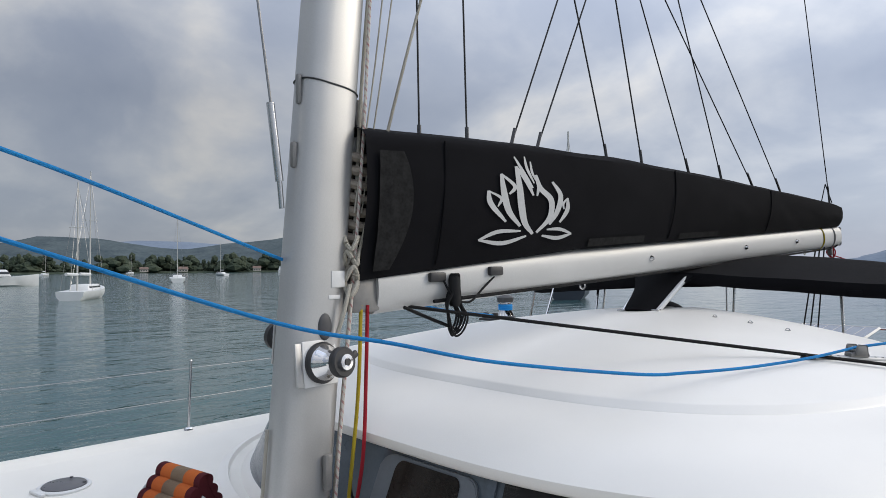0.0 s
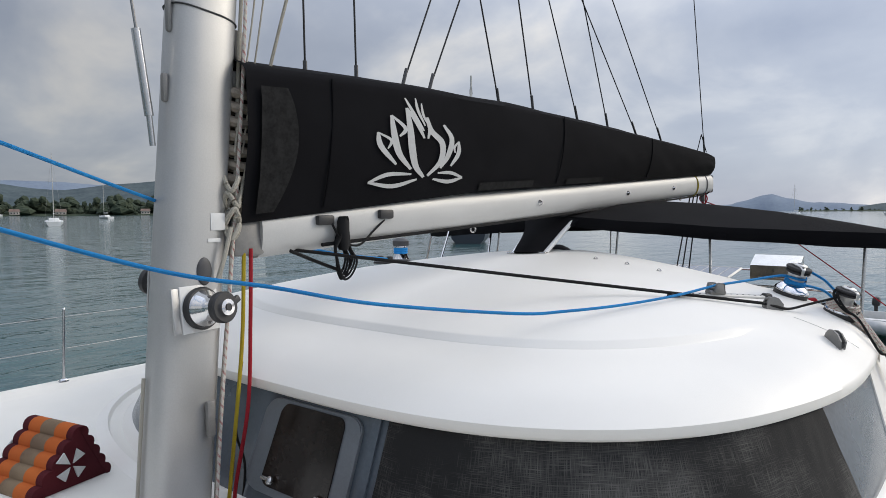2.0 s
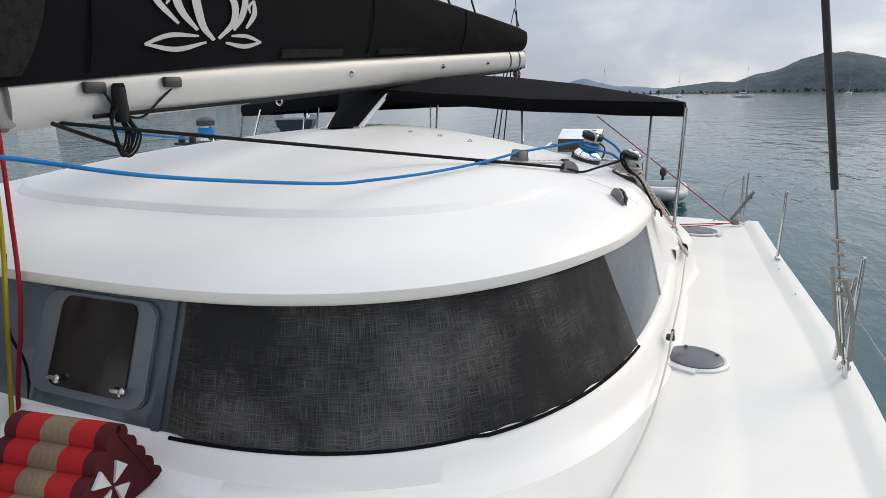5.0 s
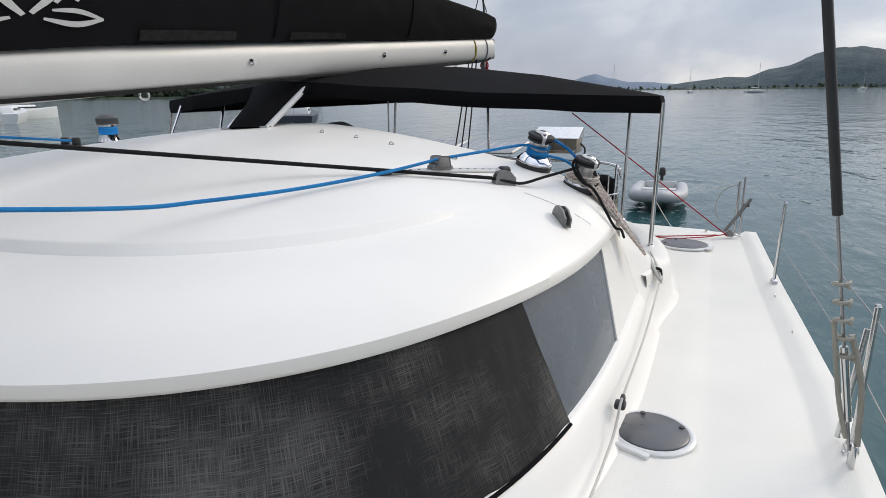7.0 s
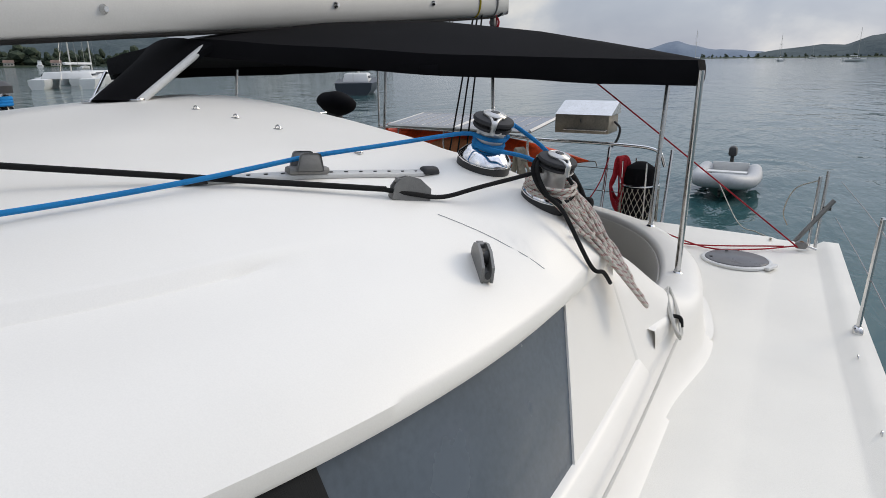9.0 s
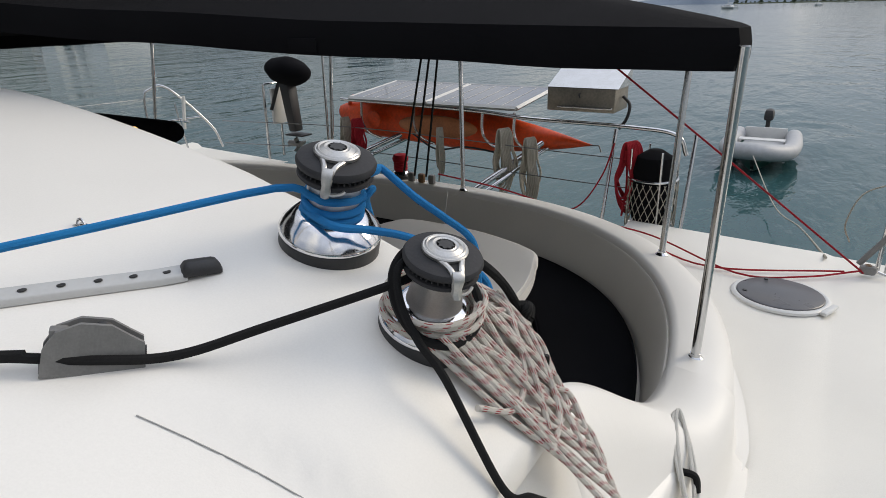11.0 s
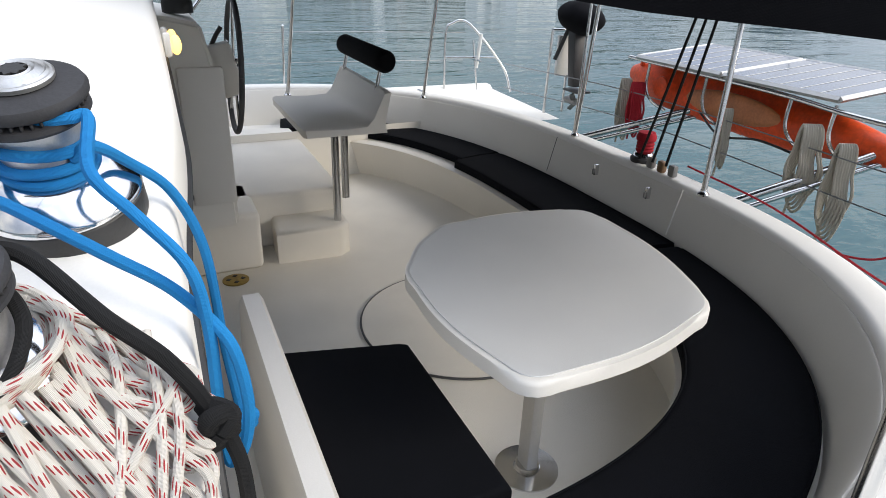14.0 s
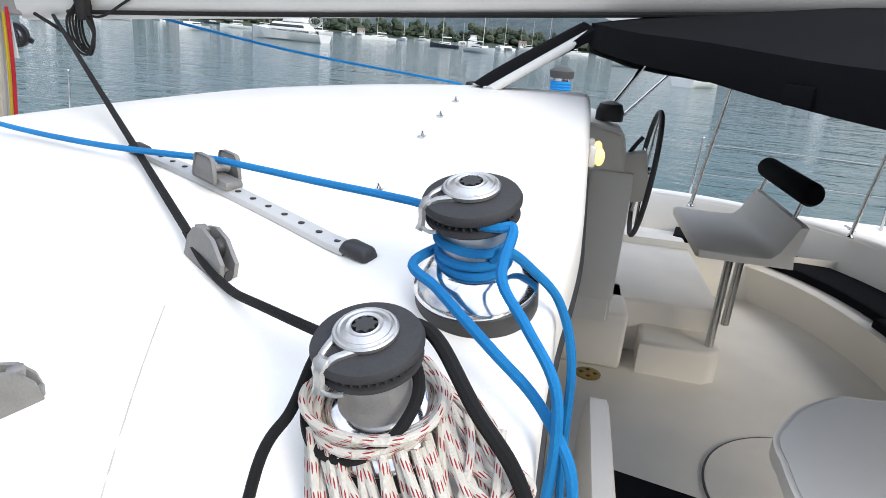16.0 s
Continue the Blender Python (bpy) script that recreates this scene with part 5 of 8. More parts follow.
def sail_cover():
    t = thing("sail_cover", "black canvas sail bag along the boom with a pale lotus print", "sail cover")
    bm = bmesh.new()
    rows = []
    for y in list(np.linspace(0.54, 7.2, 90)) + [7.28, 7.33]:
        c = boom_at(y)
        w, lo, hi = cover_section(y)
        k = 1.0 if y < 7.25 else (0.8 if y < 7.3 else 0.35)
        row = []
        for s in np.linspace(0, 1, 22):
            z = lo + (hi - lo) * s
            n = 0.010 * noise.noise((y * 1.3, s * 2, 0.5)) + 0.006 * noise.noise((y * 5.0 + s * 3, s * 3, 3.5))
            row.append((c.x + cover_x(y, z) * k + n * math.sin(math.pi * min(1, s * 1.1)), y + (0.05 * math.sin(math.pi * s) if y > 7.25 else 0.0), z + (0.008 * noise.noise((y * 2, 4.0, 0)) if s > 0.95 else 0)))
        for s in np.linspace(1, 0, 22)[1:]:
            z = lo + (hi - lo) * s
            n = 0.012 * noise.noise((y * 1.3, s * 2, 7.5))
            row.append((c.x - cover_x(y, z) * k - n * math.sin(math.pi * s), y, z))
        rows.append(row)
    vs = grid_surface(bm, rows)
    bm.faces.new(vs[-1][::-1])
    part("bag", bm, M_CANVAS, t)
    # mesh vent at the mast end
    bm = bmesh.new()
    vr = []
    for s in np.linspace(0.05, 0.82, 16):
        row = []
        for u in np.linspace(0, 1, 8):
            y = 0.60 + u * 0.20 * math.sin(math.pi * (0.12 + 0.76 * s))
            w_, lo, hi = cover_section(y)
            z = lo + (hi - lo) * s
            row.append((boom_at(y).x + cover_x(y, z) + 0.020 + 0.006 * noise.noise((u * 4, s * 9, 1)), y, z))
        vr.append(row)
    grid_surface(bm, vr)
    part("vent", bm, M_GREYPATCH, t, "dark grey mesh vent")
    for y0, y1 in ((2.28, 2.95), (3.45, 4.1)):
        bm = bmesh.new()
        vr = []
        for s in (0.02, 0.06, 0.10):
            row = []
            for y in np.linspace(y0, y1, 12):
                w_, lo, hi = cover_section(y)
                z = lo + (hi - lo) * s
                row.append((boom_at(y).x + cover_x(y, z) + 0.012, y, z))
            vr.append(row)
        grid_surface(bm, vr)
        part("batten_patch", bm, M_GREYPATCH, t, "dark grey webbing patch")
    for y in (1.0, 3.3, 5.1):
        bm = bmesh.new()
        pts = []
        for s in np.linspace(0.04, 0.92, 14):
            w_, lo, hi = cover_section(y)
            z = lo + (hi - lo) * s
            pts.append((boom_at(y).x + cover_x(y, z) + 0.006, y + 0.02 * s, z))
        tube(bm, pts, 0.005, 5)
        part("seam", bm, M_CANVAS, t)

    def stroke(pts, w0, w1=0.25):
        """One petal of the print: a pointed ribbon laid on the cloth."""
        p = smooth_path([(x, y, 0) for x, y in pts], 6)
        bm = bmesh.new()
        rows = []
        for i, q in enumerate(p):
            d = (p[min(i + 1, len(p) - 1)] - p[max(0, i - 1)]).normalized()
            s = i / (len(p) - 1)
            h = 0.5 * w0 * (w1 + (1 - w1) * math.sin(math.pi * min(1, 0.08 + 0.84 * s)))
            row = []
            for e in (-1, 0, 1):
                u = q + Vector((-d.y, d.x, 0)) * h * e
                y = 1.675 + (u.x - 580) / 300 * 0.80
                z = 3.075 - (u.y - 318) / 300 * 0.50
                row.append((boom_at(y).x + cover_x(y, z) + 0.014, y, z))
            rows.append(row)
        grid_surface(bm, rows)
        part("print", bm, M_LOGO, t, "pale grey lotus petal print")

    stroke([(526, 208), (536, 270), (546, 340), (562, 396), (592, 432)], 22)
    stroke([(526, 208), (556, 250), (582, 300)], 14)
    stroke([(588, 228), (604, 272), (642, 310), (642, 372), (604, 426)], 20)
    stroke([(588, 228), (598, 262), (594, 300)], 12)
    stroke([(521, 176), (546, 220), (580, 275)], 10)
    stroke([(553, 170), (560, 210), (583, 258)], 9)
    stroke([(571, 184), (576, 220), (590, 250)], 8)
    stroke([(481, 240), (490, 300), (508, 360), (548, 408)], 20)
    stroke([(481, 240), (522, 276), (506, 304)], 12)
    stroke([(444, 300), (454, 342), (502, 396)], 16)
    stroke([(444, 300), (482, 320), (474, 348)], 9)
    stroke([(644, 245), (674, 290), (666, 350), (644, 396)], 18)
    stroke([(700, 296), (702, 340), (680, 386)], 15)
    stroke([(700, 296), (686, 318), (690, 338)], 8)
    stroke([(428, 460), (482, 430), (552, 424)], 13)
    stroke([(428, 460), (500, 467), (572, 440)], 14)
    stroke([(624, 436), (680, 442), (730, 424)], 14)
    stroke([(730, 424), (684, 410), (638, 414)], 12)
    return t


sail_cover()
# folded sail showing at the open mast end
t = thing("folded_sail", "folds of brownish sailcloth inside the open bag", "sail")
for k in range(9):
    z = 2.70 + 0.065 * k
    bm = tube(bmesh.new(), smooth_path([(-0.955, 0.60, z), (-0.90, 0.53 + 0.015 * (k % 2), z + 0.01), (-0.845, 0.57, z - 0.005), (-0.87, 0.66, z)]), 0.030, 8, flat=0.8)
    part("fold", bm, M_SAIL, t)

# lazy jacks: cloth point and a point higher up
for (y0, z0), (y1, z1) in (((1.65, 3.43), (2.13, 4.43)), ((1.88, 3.43), (2.44, 4.52)), ((2.64, 3.45), (2.28, 4.47)), ((3.09, 3.45), (2.76, 4.61)), ((3.8, 3.45), (3.06, 4.69)),
                           ((4.38, 3.44), (3.62, 4.85)), ((5.04, 3.43), (3.35, 4.78)), ((5.7, 3.42), (3.9, 4.96)), ((7.1, 3.40), (6.4, 5.6)), ((0.96, 3.37), (0.95, 4.09)), ((1.30, 3.40), (1.28, 4.19))):
    x0 = boom_at(y0).x
    k = 2.6
    t = thing("lazy_jack", "thin dark line rising from the sail bag", "rigging line", group="lazy jacks")
    part("line", tube(bmesh.new(), [(x0 + 0.03, y0, z0 - 0.03), (x0 + 0.03 + (y1 - y0) * 0.03, y0 + (y1 - y0) * k, z0 + (z1 - z0) * k)], 0.0055, 6), M_DARKLINE, t)
    part("hook", tube(bmesh.new(), [(x0 + 0.03, y0, z0 - 0.04), (x0 + 0.03 + (y1 - y0) * 0.004, y0 + (y1 - y0) * 0.09, z0 + (z1 - z0) * 0.09)], 0.011, 7), M_GREYRUB, t)
rope("lazy_jack_bridle", [(-0.62, 6.85, 3.40), (-0.61, 6.98, 3.62), (-0.60, 7.18, 3.42)], 0.006, M_DARKLINE, "short dark bridle at the boom's end", "rigging line", n=1)

c = boom_at(2.0)
rope("outhaul", [(-0.80, 1.0, 2.52), (-0.77, 2.35, 2.59), (-0.68, 4.5, 2.72), (-0.60, 6.9, 2.87), (-0.56, 7.2, 2.92)], 0.010, M_BLACKROPE, "black line under the boom")
rope("vang", [(0.80, 3.285, roof_z(0.80, 3.285) + 0.03), (-0.21, 2.22, 2.282), (-1.215, 1.16, 2.473)], 0.010, M_BLACKROPE, "black control line led over the coachroof", n=8)
rope("reef_tail", [(-0.80, 0.80, 2.50), (-0.79, 0.95, 2.44), (-0.76, 1.10, 2.38)], 0.009, M_BLACKROPE, "black tail below the gooseneck")
rope("jammer_line", [(-0.79, 1.05, 2.64), (-0.76, 1.10, 2.54), (-0.76, 1.22, 2.51), (-0.78, 1.35, 2.58), (-0.79, 1.45, 2.64)], 0.006, M_BLACKROPE, "thin black line looped below the jammers")
t = thing("rope_coil", "black rope coil hanging from the boom", "rope", at=(-0.77, 1.12, 2.66))
for k in range(6):
    w_, h = 0.028 + 0.006 * k, 0.30 + 0.012 * (k % 3)
    bm = tube(bmesh.new(), smooth_path([(0.01 * k - 0.03 + 0.008 * math.cos(a * 3), w_ * math.sin(a) * (0.5 if math.cos(a) > 0 else 1.25), -h / 2 + h / 2 * math.cos(a)) for a in np.linspace(0, 2 * math.pi, 17)], 3), 0.006, 6)
    part("loop", bm, M_BLACKROPE, t)
part("wrap", lathe(bmesh.new(), ((0.026, -0.17), (0.032, -0.15), (0.032, -0.03), (0.026, -0.01)), 12), M_BLACKROPE, t)
# mainsheet
for dx, dy in ((0.0, 0.0), (0.08, 0.03), (0.17, 0.05)):
    rope("mainsheet", [(-0.86 + dx, 6.62 + dy, 1.42), (-0.70 + dx * 0.5, 6.9, 2.9)], 0.008, M_BLACKROPE, "black mainsheet fall between boom and stern", group="mainsheet", n=1)
t = thing("mainsheet_block", "red and steel mainsheet block under the boom's end", "block", at=(-0.62, 7.15, 2.90))
for k in range(5):
    part("turn", tube(bmesh.new(), smooth_path([(0.03 * math.sin(k), 0.03 * math.cos(k * 2), 0.02), (0.045 * math.cos(k), 0.02, -0.06), (0.02, 0.03 * math.sin(k), -0.15)]), 0.008, 6), M_REDROPE, t)
part("block", box(bmesh.new(), (0, 0, -0.05), (0.05, 0.07, 0.10), 0.015), M_GREYCAST, t)
rope("sheet_tail", [(-0.60, 7.18, 2.80), (-0.35, 7.25, 2.70), (-0.1, 7.2, 2.66)], 0.007, M_REDROPE, "red line trailing from the boom's end")


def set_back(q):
    """Scales a rig point about the opening camera position, a seventh at the mast, to fit the camera's view."""
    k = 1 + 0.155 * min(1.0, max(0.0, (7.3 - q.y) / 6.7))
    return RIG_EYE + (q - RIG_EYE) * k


# about where the camera starts; scaling from here keeps its opening view
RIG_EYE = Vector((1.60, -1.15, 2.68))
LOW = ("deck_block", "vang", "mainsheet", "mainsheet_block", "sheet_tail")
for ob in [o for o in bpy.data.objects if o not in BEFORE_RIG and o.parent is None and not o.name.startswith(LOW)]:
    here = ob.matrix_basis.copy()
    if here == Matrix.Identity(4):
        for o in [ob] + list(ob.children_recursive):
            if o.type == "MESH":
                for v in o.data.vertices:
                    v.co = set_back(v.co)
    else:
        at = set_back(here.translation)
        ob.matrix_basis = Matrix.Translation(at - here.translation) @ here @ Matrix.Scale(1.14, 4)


# ---------------------------------------------------------------- bimini
def bimini():
    t = thing("bimini", "black canvas cockpit awning on steel posts", "awning")
    out = [(-1.45, 4.10), (-1.25, 4.06), (-0.95, 4.05), (-0.70, 4.10), (0.2, 4.56), (0.9, 4.81), (1.40, 4.99), (1.50, 5.05), (1.52, 5.16), (1.41, 5.7), (1.10, 6.90), (0.95, 7.03),
           (0.0, 7.10), (-0.95, 7.12), (-1.9, 7.10), (-3.0, 7.05), (-3.2, 6.95), (-3.42, 5.6), (-3.46, 5.2), (-3.3, 5.05), (-2.4, 4.45)]
    P = []
    n = len(out)
    for i in range(n):
        a, b = Vector(out[i]), Vector(out[(i + 1) % n])
        m = max(1, int((b - a).length / 0.12))
        P += [a.lerp(b, k / m) for k in range(m)]
    c = Vector((-0.95, 5.7))
    def edge_z(p):
        d = abs(p.x - CX)
        f = max(0.0, 1 - d / 2.5)
        front = max(0.0, min(1.0, (5.3 - p.y) / 1.2))
        return 2.495 + 0.14 * f * (0.35 + 0.65 * front)
    rows = []
    for r in (0.02, 0.15, 0.3, 0.45, 0.6, 0.75, 0.88, 0.96, 1.0):
        row = []
        for p in P:
            q = c.lerp(p, r)
            z = edge_z(p) + (2.80 - edge_z(p)) * (1 - r ** 1.7) + 0.008 * noise.noise((q.x * 2, q.y * 2, 0.7))
            row.append((q.x, q.y, z))
        rows.append(row)
    for g, dz in ((1.004, -0.03), (1.004, -0.065), (1.0, -0.095), (0.99, -0.09), (0.985, -0.03)):
        row = []
        for i, p in enumerate(P):
            q = c.lerp(p, g)
            row.append((q.x, q.y, edge_z(p) + dz * (1 + 0.34 * min(1.0, abs(p.x - CX) / 2.2)) + (0.010 * noise.noise((q.x * 2.3, q.y * 2.3, 5)) if dz < -0.07 else 0)))
        rows.append(row)
    for r in (0.9, 0.6, 0.3, 0.03):
        rows.append([(c.lerp(p, r).x, c.lerp(p, r).y, edge_z(p) + (2.80 - edge_z(p)) * (1 - r ** 1.7) - 0.025) for p in P])
    bm = bmesh.new()
    vs = grid_surface(bm, rows, close=True)
    bm.faces.new(vs[0]); bm.faces.new(vs[-1][::-1])
    part("canopy", bm, M_CANVAS, t, "taut black canvas canopy")
    part("strap_tab", box(bmesh.new(), (0.22, 4.555, 2.462), (0.10, 0.012, 0.05), 0.004, rot=(0, 0, 24)), M_CANVAS, t)
    # the flap down to the coachroof
    bm = bmesh.new()
    rows = []
    for s in np.linspace(0, 1, 12):
        fl = 0.10 * (s ** 2.2)
        a = Vector((-1.235 - 1.6 * fl, 3.55 + 0.50 * s, 2.325 + 0.275 * s ** 0.9))
        b = Vector((-0.975 + 1.3 * fl, 3.64 + 0.43 * s, 2.325 + 0.285 * s ** 0.9))
        rows.append([tuple(a.lerp(b, u) + Vector((0, -0.05 * math.sin(math.pi * u), 0.04 * math.sin(math.pi * u) * (0.3 + 0.7 * s)))) for u in np.linspace(0, 1, 10)] +
                    [tuple(a.lerp(b, u) + Vector((0, 0.03, -0.02))) for u in np.linspace(1, 0, 6)])
    vs = grid_surface(bm, rows, close=True)
    bm.faces.new(vs[0]); bm.faces.new(vs[-1][::-1])
    part("flap", bm, M_CANVAS, t, "black canvas flap over the strut")
    part("strut", tube(bmesh.new(), [(-0.965, 3.64, 2.318), (-0.905, 4.06, 2.60)], 0.021, 12), M_WHITEPL, t, "white strut")
    part("strut", tube(bmesh.new(), [(-1.225, 3.55, 2.318), (-1.30, 4.05, 2.58)], 0.018, 12), M_STEEL, t)
    for x, y in ((-1.235, 3.55), (-0.975, 3.64)):
        part("strut_foot", box(bmesh.new(), (x, y, roof_z(x, y) + 0.006), (0.07, 0.05, 0.014), 0.004), M_STEEL, t)
    for a, b, r in (((1.5, 5.1, 1.34), (1.53, 5.0, 2.45), 0.0165), ((1.146, 6.08, 1.345), (1.16, 6.2, 2.44), 0.0165), ((-0.36, 6.64, 1.36), (-0.42, 6.72, 2.46), 0.0155), ((-1.62, 6.70, 1.36), (-1.56, 6.74, 2.46), 0.0145),
                    ((-1.66, 6.72, 1.36), (-1.66, 6.74, 2.46), 0.010), ((-3.62, 5.1, 1.34), (-3.44, 5.2, 2.44), 0.0155), ((-3.2, 6.2, 1.34), (-3.10, 6.3, 2.44), 0.0145), ((-2.6, 4.2, 1.95), (-2.75, 4.65, 2.45), 0.0125), ((-1.9, 4.15, 2.1), (-2.0, 4.4, 2.5), 0.0125)):
        part("post", tube(bmesh.new(), [a, b], r, 14), M_STEEL, t, "polished steel post")
        part("base_flange", lathe(bmesh.new(), ((r * 2.0, 0), (r * 2.0, 0.008), (r * 1.25, 0.02), (r * 1.2, 0.03)), 18, Matrix.Translation((a[0], a[1], a[2] + 0.002))), M_STEEL, t)
    return t


bimini()


# ---------------------------------------------------------------- roof hardware
def winch(x, y, size, spin, top, name_label):
    """A two-speed self-tailing winch standing on the coachroof, its cap at the height top."""
    z = roof_z(x, y)
    t = thing("winch", name_label, "winch", group="coachroof winches", at=(x, y, z - 0.012), turn=(5, 16, 0))
    t.scale = (0.93, 0.93, (top - z + 0.012) / 0.276)
    k = size
    part("skirt", lathe(bmesh.new(), ((0.124 * k, 0.0), (0.126 * k, 0.006), (0.126 * k, 0.050), (0.122 * k, 0.054)), 48), M_BLACKPL, t, "black rubber skirt")
    part("base", lathe(bmesh.new(), ((0.122 * k, 0.053), (0.1275 * k, 0.056), (0.1275 * k, 0.061), (0.124 * k, 0.068), (0.112 * k, 0.082), (0.098 * k, 0.097), (0.086 * k, 0.108), (0.070 * k, 0.113)), 48), M_CHROME, t, "polished chrome base")
    j = 0.89 * k
    part("drum", lathe(bmesh.new(), ((0.080 * j, 0.108), (0.075 * j, 0.118), (0.072 * j, 0.15), (0.072 * j, 0.190), (0.078 * j, 0.206)), 40), M_DRUM, t, "brushed steel drum")
    part("lower_jaw", lathe(bmesh.new(), ((0.074 * j, 0.204), (0.094 * j, 0.210), (0.101 * j, 0.217), (0.100 * j, 0.225), (0.080 * j, 0.231)), 48), M_JAW, t)
    bm = bmesh.new()
    for i in range(40):
        a = 2 * math.pi * i / 40
        box(bm, (0.088 * j * math.cos(a), 0.088 * j * math.sin(a), 0.2325), (0.018 * j, 0.004, 0.009), 0.0015, rot=(0, 0, math.degrees(a)), seg=1)
    part("jaw_ribs", bm, M_JAW, t)
    part("upper_jaw", lathe(bmesh.new(), ((0.080 * j, 0.234), (0.098 * j, 0.238), (0.105 * j, 0.244), (0.106 * j, 0.252), (0.101 * j, 0.260), (0.080 * j, 0.266), (0.050 * j, 0.270)), 48), M_JAW, t, "ribbed grey self-tailing jaw")
    part("cap", lathe(bmesh.new(), ((0.054 * j, 0.268), (0.054 * j, 0.281), (0.050 * j, 0.284), (0.046 * j, 0.282), (0.041 * j, 0.285), (0.034 * j, 0.288), (0.028 * j, 0.286), (0.0245 * j, 0.288)), 40, cap=False), M_SATIN, t, "turned steel cap")
    bm = bmesh.new()
    star = [((0.0245 if i % 2 else 0.017) * j * math.cos(math.pi * i / 8), (0.0245 if i % 2 else 0.017) * j * math.sin(math.pi * i / 8)) for i in range(16)]
    prism(bm, star, 0.272, 0.2895)
    part("handle_socket", bm, M_BLACKPL, t, "black star-shaped handle socket")
    # the feeder arm: a ring under the cap, two flat prongs with an open triangle between, and a hooked nose
    bm = bmesh.new()
    lathe(bm, ((0.044 * j, 0.270), (0.060 * j, 0.271), (0.061 * j, 0.278), (0.058 * j, 0.281), (0.044 * j, 0.281)), 40, cap=False)
    for e in (-1, 1):
        rows = []
        for q in np.linspace(0, 1, 11):
            c = Vector((0.004 + (0.098 * j - 0.004) * q, e * (0.051 * j * (1 - q) ** 1.25 + 0.008 * q), 0.0))
            w_, top_z = 0.014 - 0.003 * q, 0.2825 - 0.010 * q - 0.010 * max(0.0, (q - 0.75) / 0.25) ** 2
            rows.append([(c.x, c.y - w_ / 2, top_z - 0.012), (c.x, c.y - w_ / 2, top_z - 0.003), (c.x, c.y - w_ / 4, top_z), (c.x, c.y + w_ / 4, top_z), (c.x, c.y + w_ / 2, top_z - 0.003), (c.x, c.y + w_ / 2, top_z - 0.012)])
        vs = grid_surface(bm, rows, close=True)
        bm.faces.new(vs[0]); bm.faces.new(vs[-1][::-1])
    nose = [(0.090 * j, 0.266, 0.013), (0.103 * j, 0.260, 0.015), (0.111 * j, 0.246, 0.013), (0.112 * j, 0.228, 0.010), (0.115 * j, 0.214, 0.012), (0.122 * j, 0.204, 0.008)]
    rows = [[(x - 0.006, -w_, z), (x, -w_ * 0.8, z + 0.004), (x + 0.004, 0, z + 0.005), (x, w_ * 0.8, z + 0.004), (x - 0.006, w_, z), (x - 0.008, 0, z - 0.004)] for x, z, w_ in nose]
    vs = grid_surface(bm, rows, close=True)
    bm.faces.new(vs[0]); bm.faces.new(vs[-1][::-1])
    tube(bm, smooth_path([(0.113 * j, 0.0, 0.216), (0.110 * j, 0.016, 0.213), (0.100 * j, 0.030, 0.214), (0.090 * j, 0.038, 0.218)], 4), 0.0040, 7)
    ob = part("feeder_arm", bm, M_SATIN, t, "forked steel feeder arm")
    ob.matrix_basis = pose(0, 0, 0, 0, 0, spin)
    return t


WA, WB = (0.858, 3.908), (1.168, 3.832)
WAT = winch(*WA, 0.96, -62, 2.310, "chrome self-tailing winch with blue line wound on")
WBT = winch(*WB, 0.86, -36, 2.174, "chrome self-tailing winch with a white rope hank")
zA, zB = roof_z(*WA), roof_z(*WB)


def at_winch(t, r, ang, h):
    """A point beside a winch: radius, bearing and height in its own frame."""
    a = math.radians(ang)
    return tuple(t.matrix_basis @ Vector((r * math.cos(a), r * math.sin(a), h)))


CARP = Vector((0.381, 2.874)).lerp(Vector((0.745, 3.615)), 0.43)
CARZ = roof_z(CARP.x, CARP.y)
pts = [(CARP.x, CARP.y, CARZ + 0.072), tuple(Vector((CARP.x, CARP.y, CARZ + 0.072)).lerp(Vector(at_winch(WAT, 0.13, 228, 0.172)), 0.5)), at_winch(WAT, 0.13, 228, 0.172)]
for k in range(0, 46):
    pts.append(at_winch(WAT, 0.066 + 0.0015 * math.sin(k * 1.3), 262 + 24 * k, 0.174 - 0.030 * min(1, max(0, k - 3) / 12) - 0.019 * max(0, k - 15) / 15 + 0.002 * math.sin(k * 0.7)))
rope("winch_line", pts, 0.0085, M_BLUE, "blue braided line wound round the winch", n=4)
bight = [at_winch(WAT, 0.070, 230, 0.120), (0.965, 3.808, 2.168), (1.015, 3.859, 2.152), (1.06, 3.909, 2.132), (1.095, 3.971, 2.096), (1.12, 4.035, 2.052), (1.15, 4.085, 1.997), (1.165, 4.105, 1.95), (1.17, 4.112, 1.866), (1.165, 4.100, 1.795), (1.155, 4.080, 1.762),
         (1.15, 4.072, 1.80), (1.15, 4.074, 1.91), (1.15, 4.074, 2.01), (1.14, 4.060, 2.090), (1.10, 4.010, 2.150), (1.06, 3.965, 2.200), at_winch(WAT, 0.108, 50, 0.2300), at_winch(WAT, 0.090, 42, 0.2325), at_winch(WAT, 0.068, 20, 0.2325), at_winch(WAT, 0.050, -20, 0.2325)]
rope("winch_tail", bight, 0.0088, M_BLUE, "blue line bight hanging over the cabin edge", n=8)
rope("winch_tail", [at_winch(WAT, 0.066, 40, 0.150), (0.950, 3.962, 2.205), (0.90, 4.0, 2.165), (0.865, 4.056, 2.098), (0.86, 4.094, 1.982), (0.86, 4.105, 1.784), (0.86, 4.119, 1.615)], 0.0088, M_BLUE, "blue line tail with a stopper knot", n=8)
bm = bmesh.new()
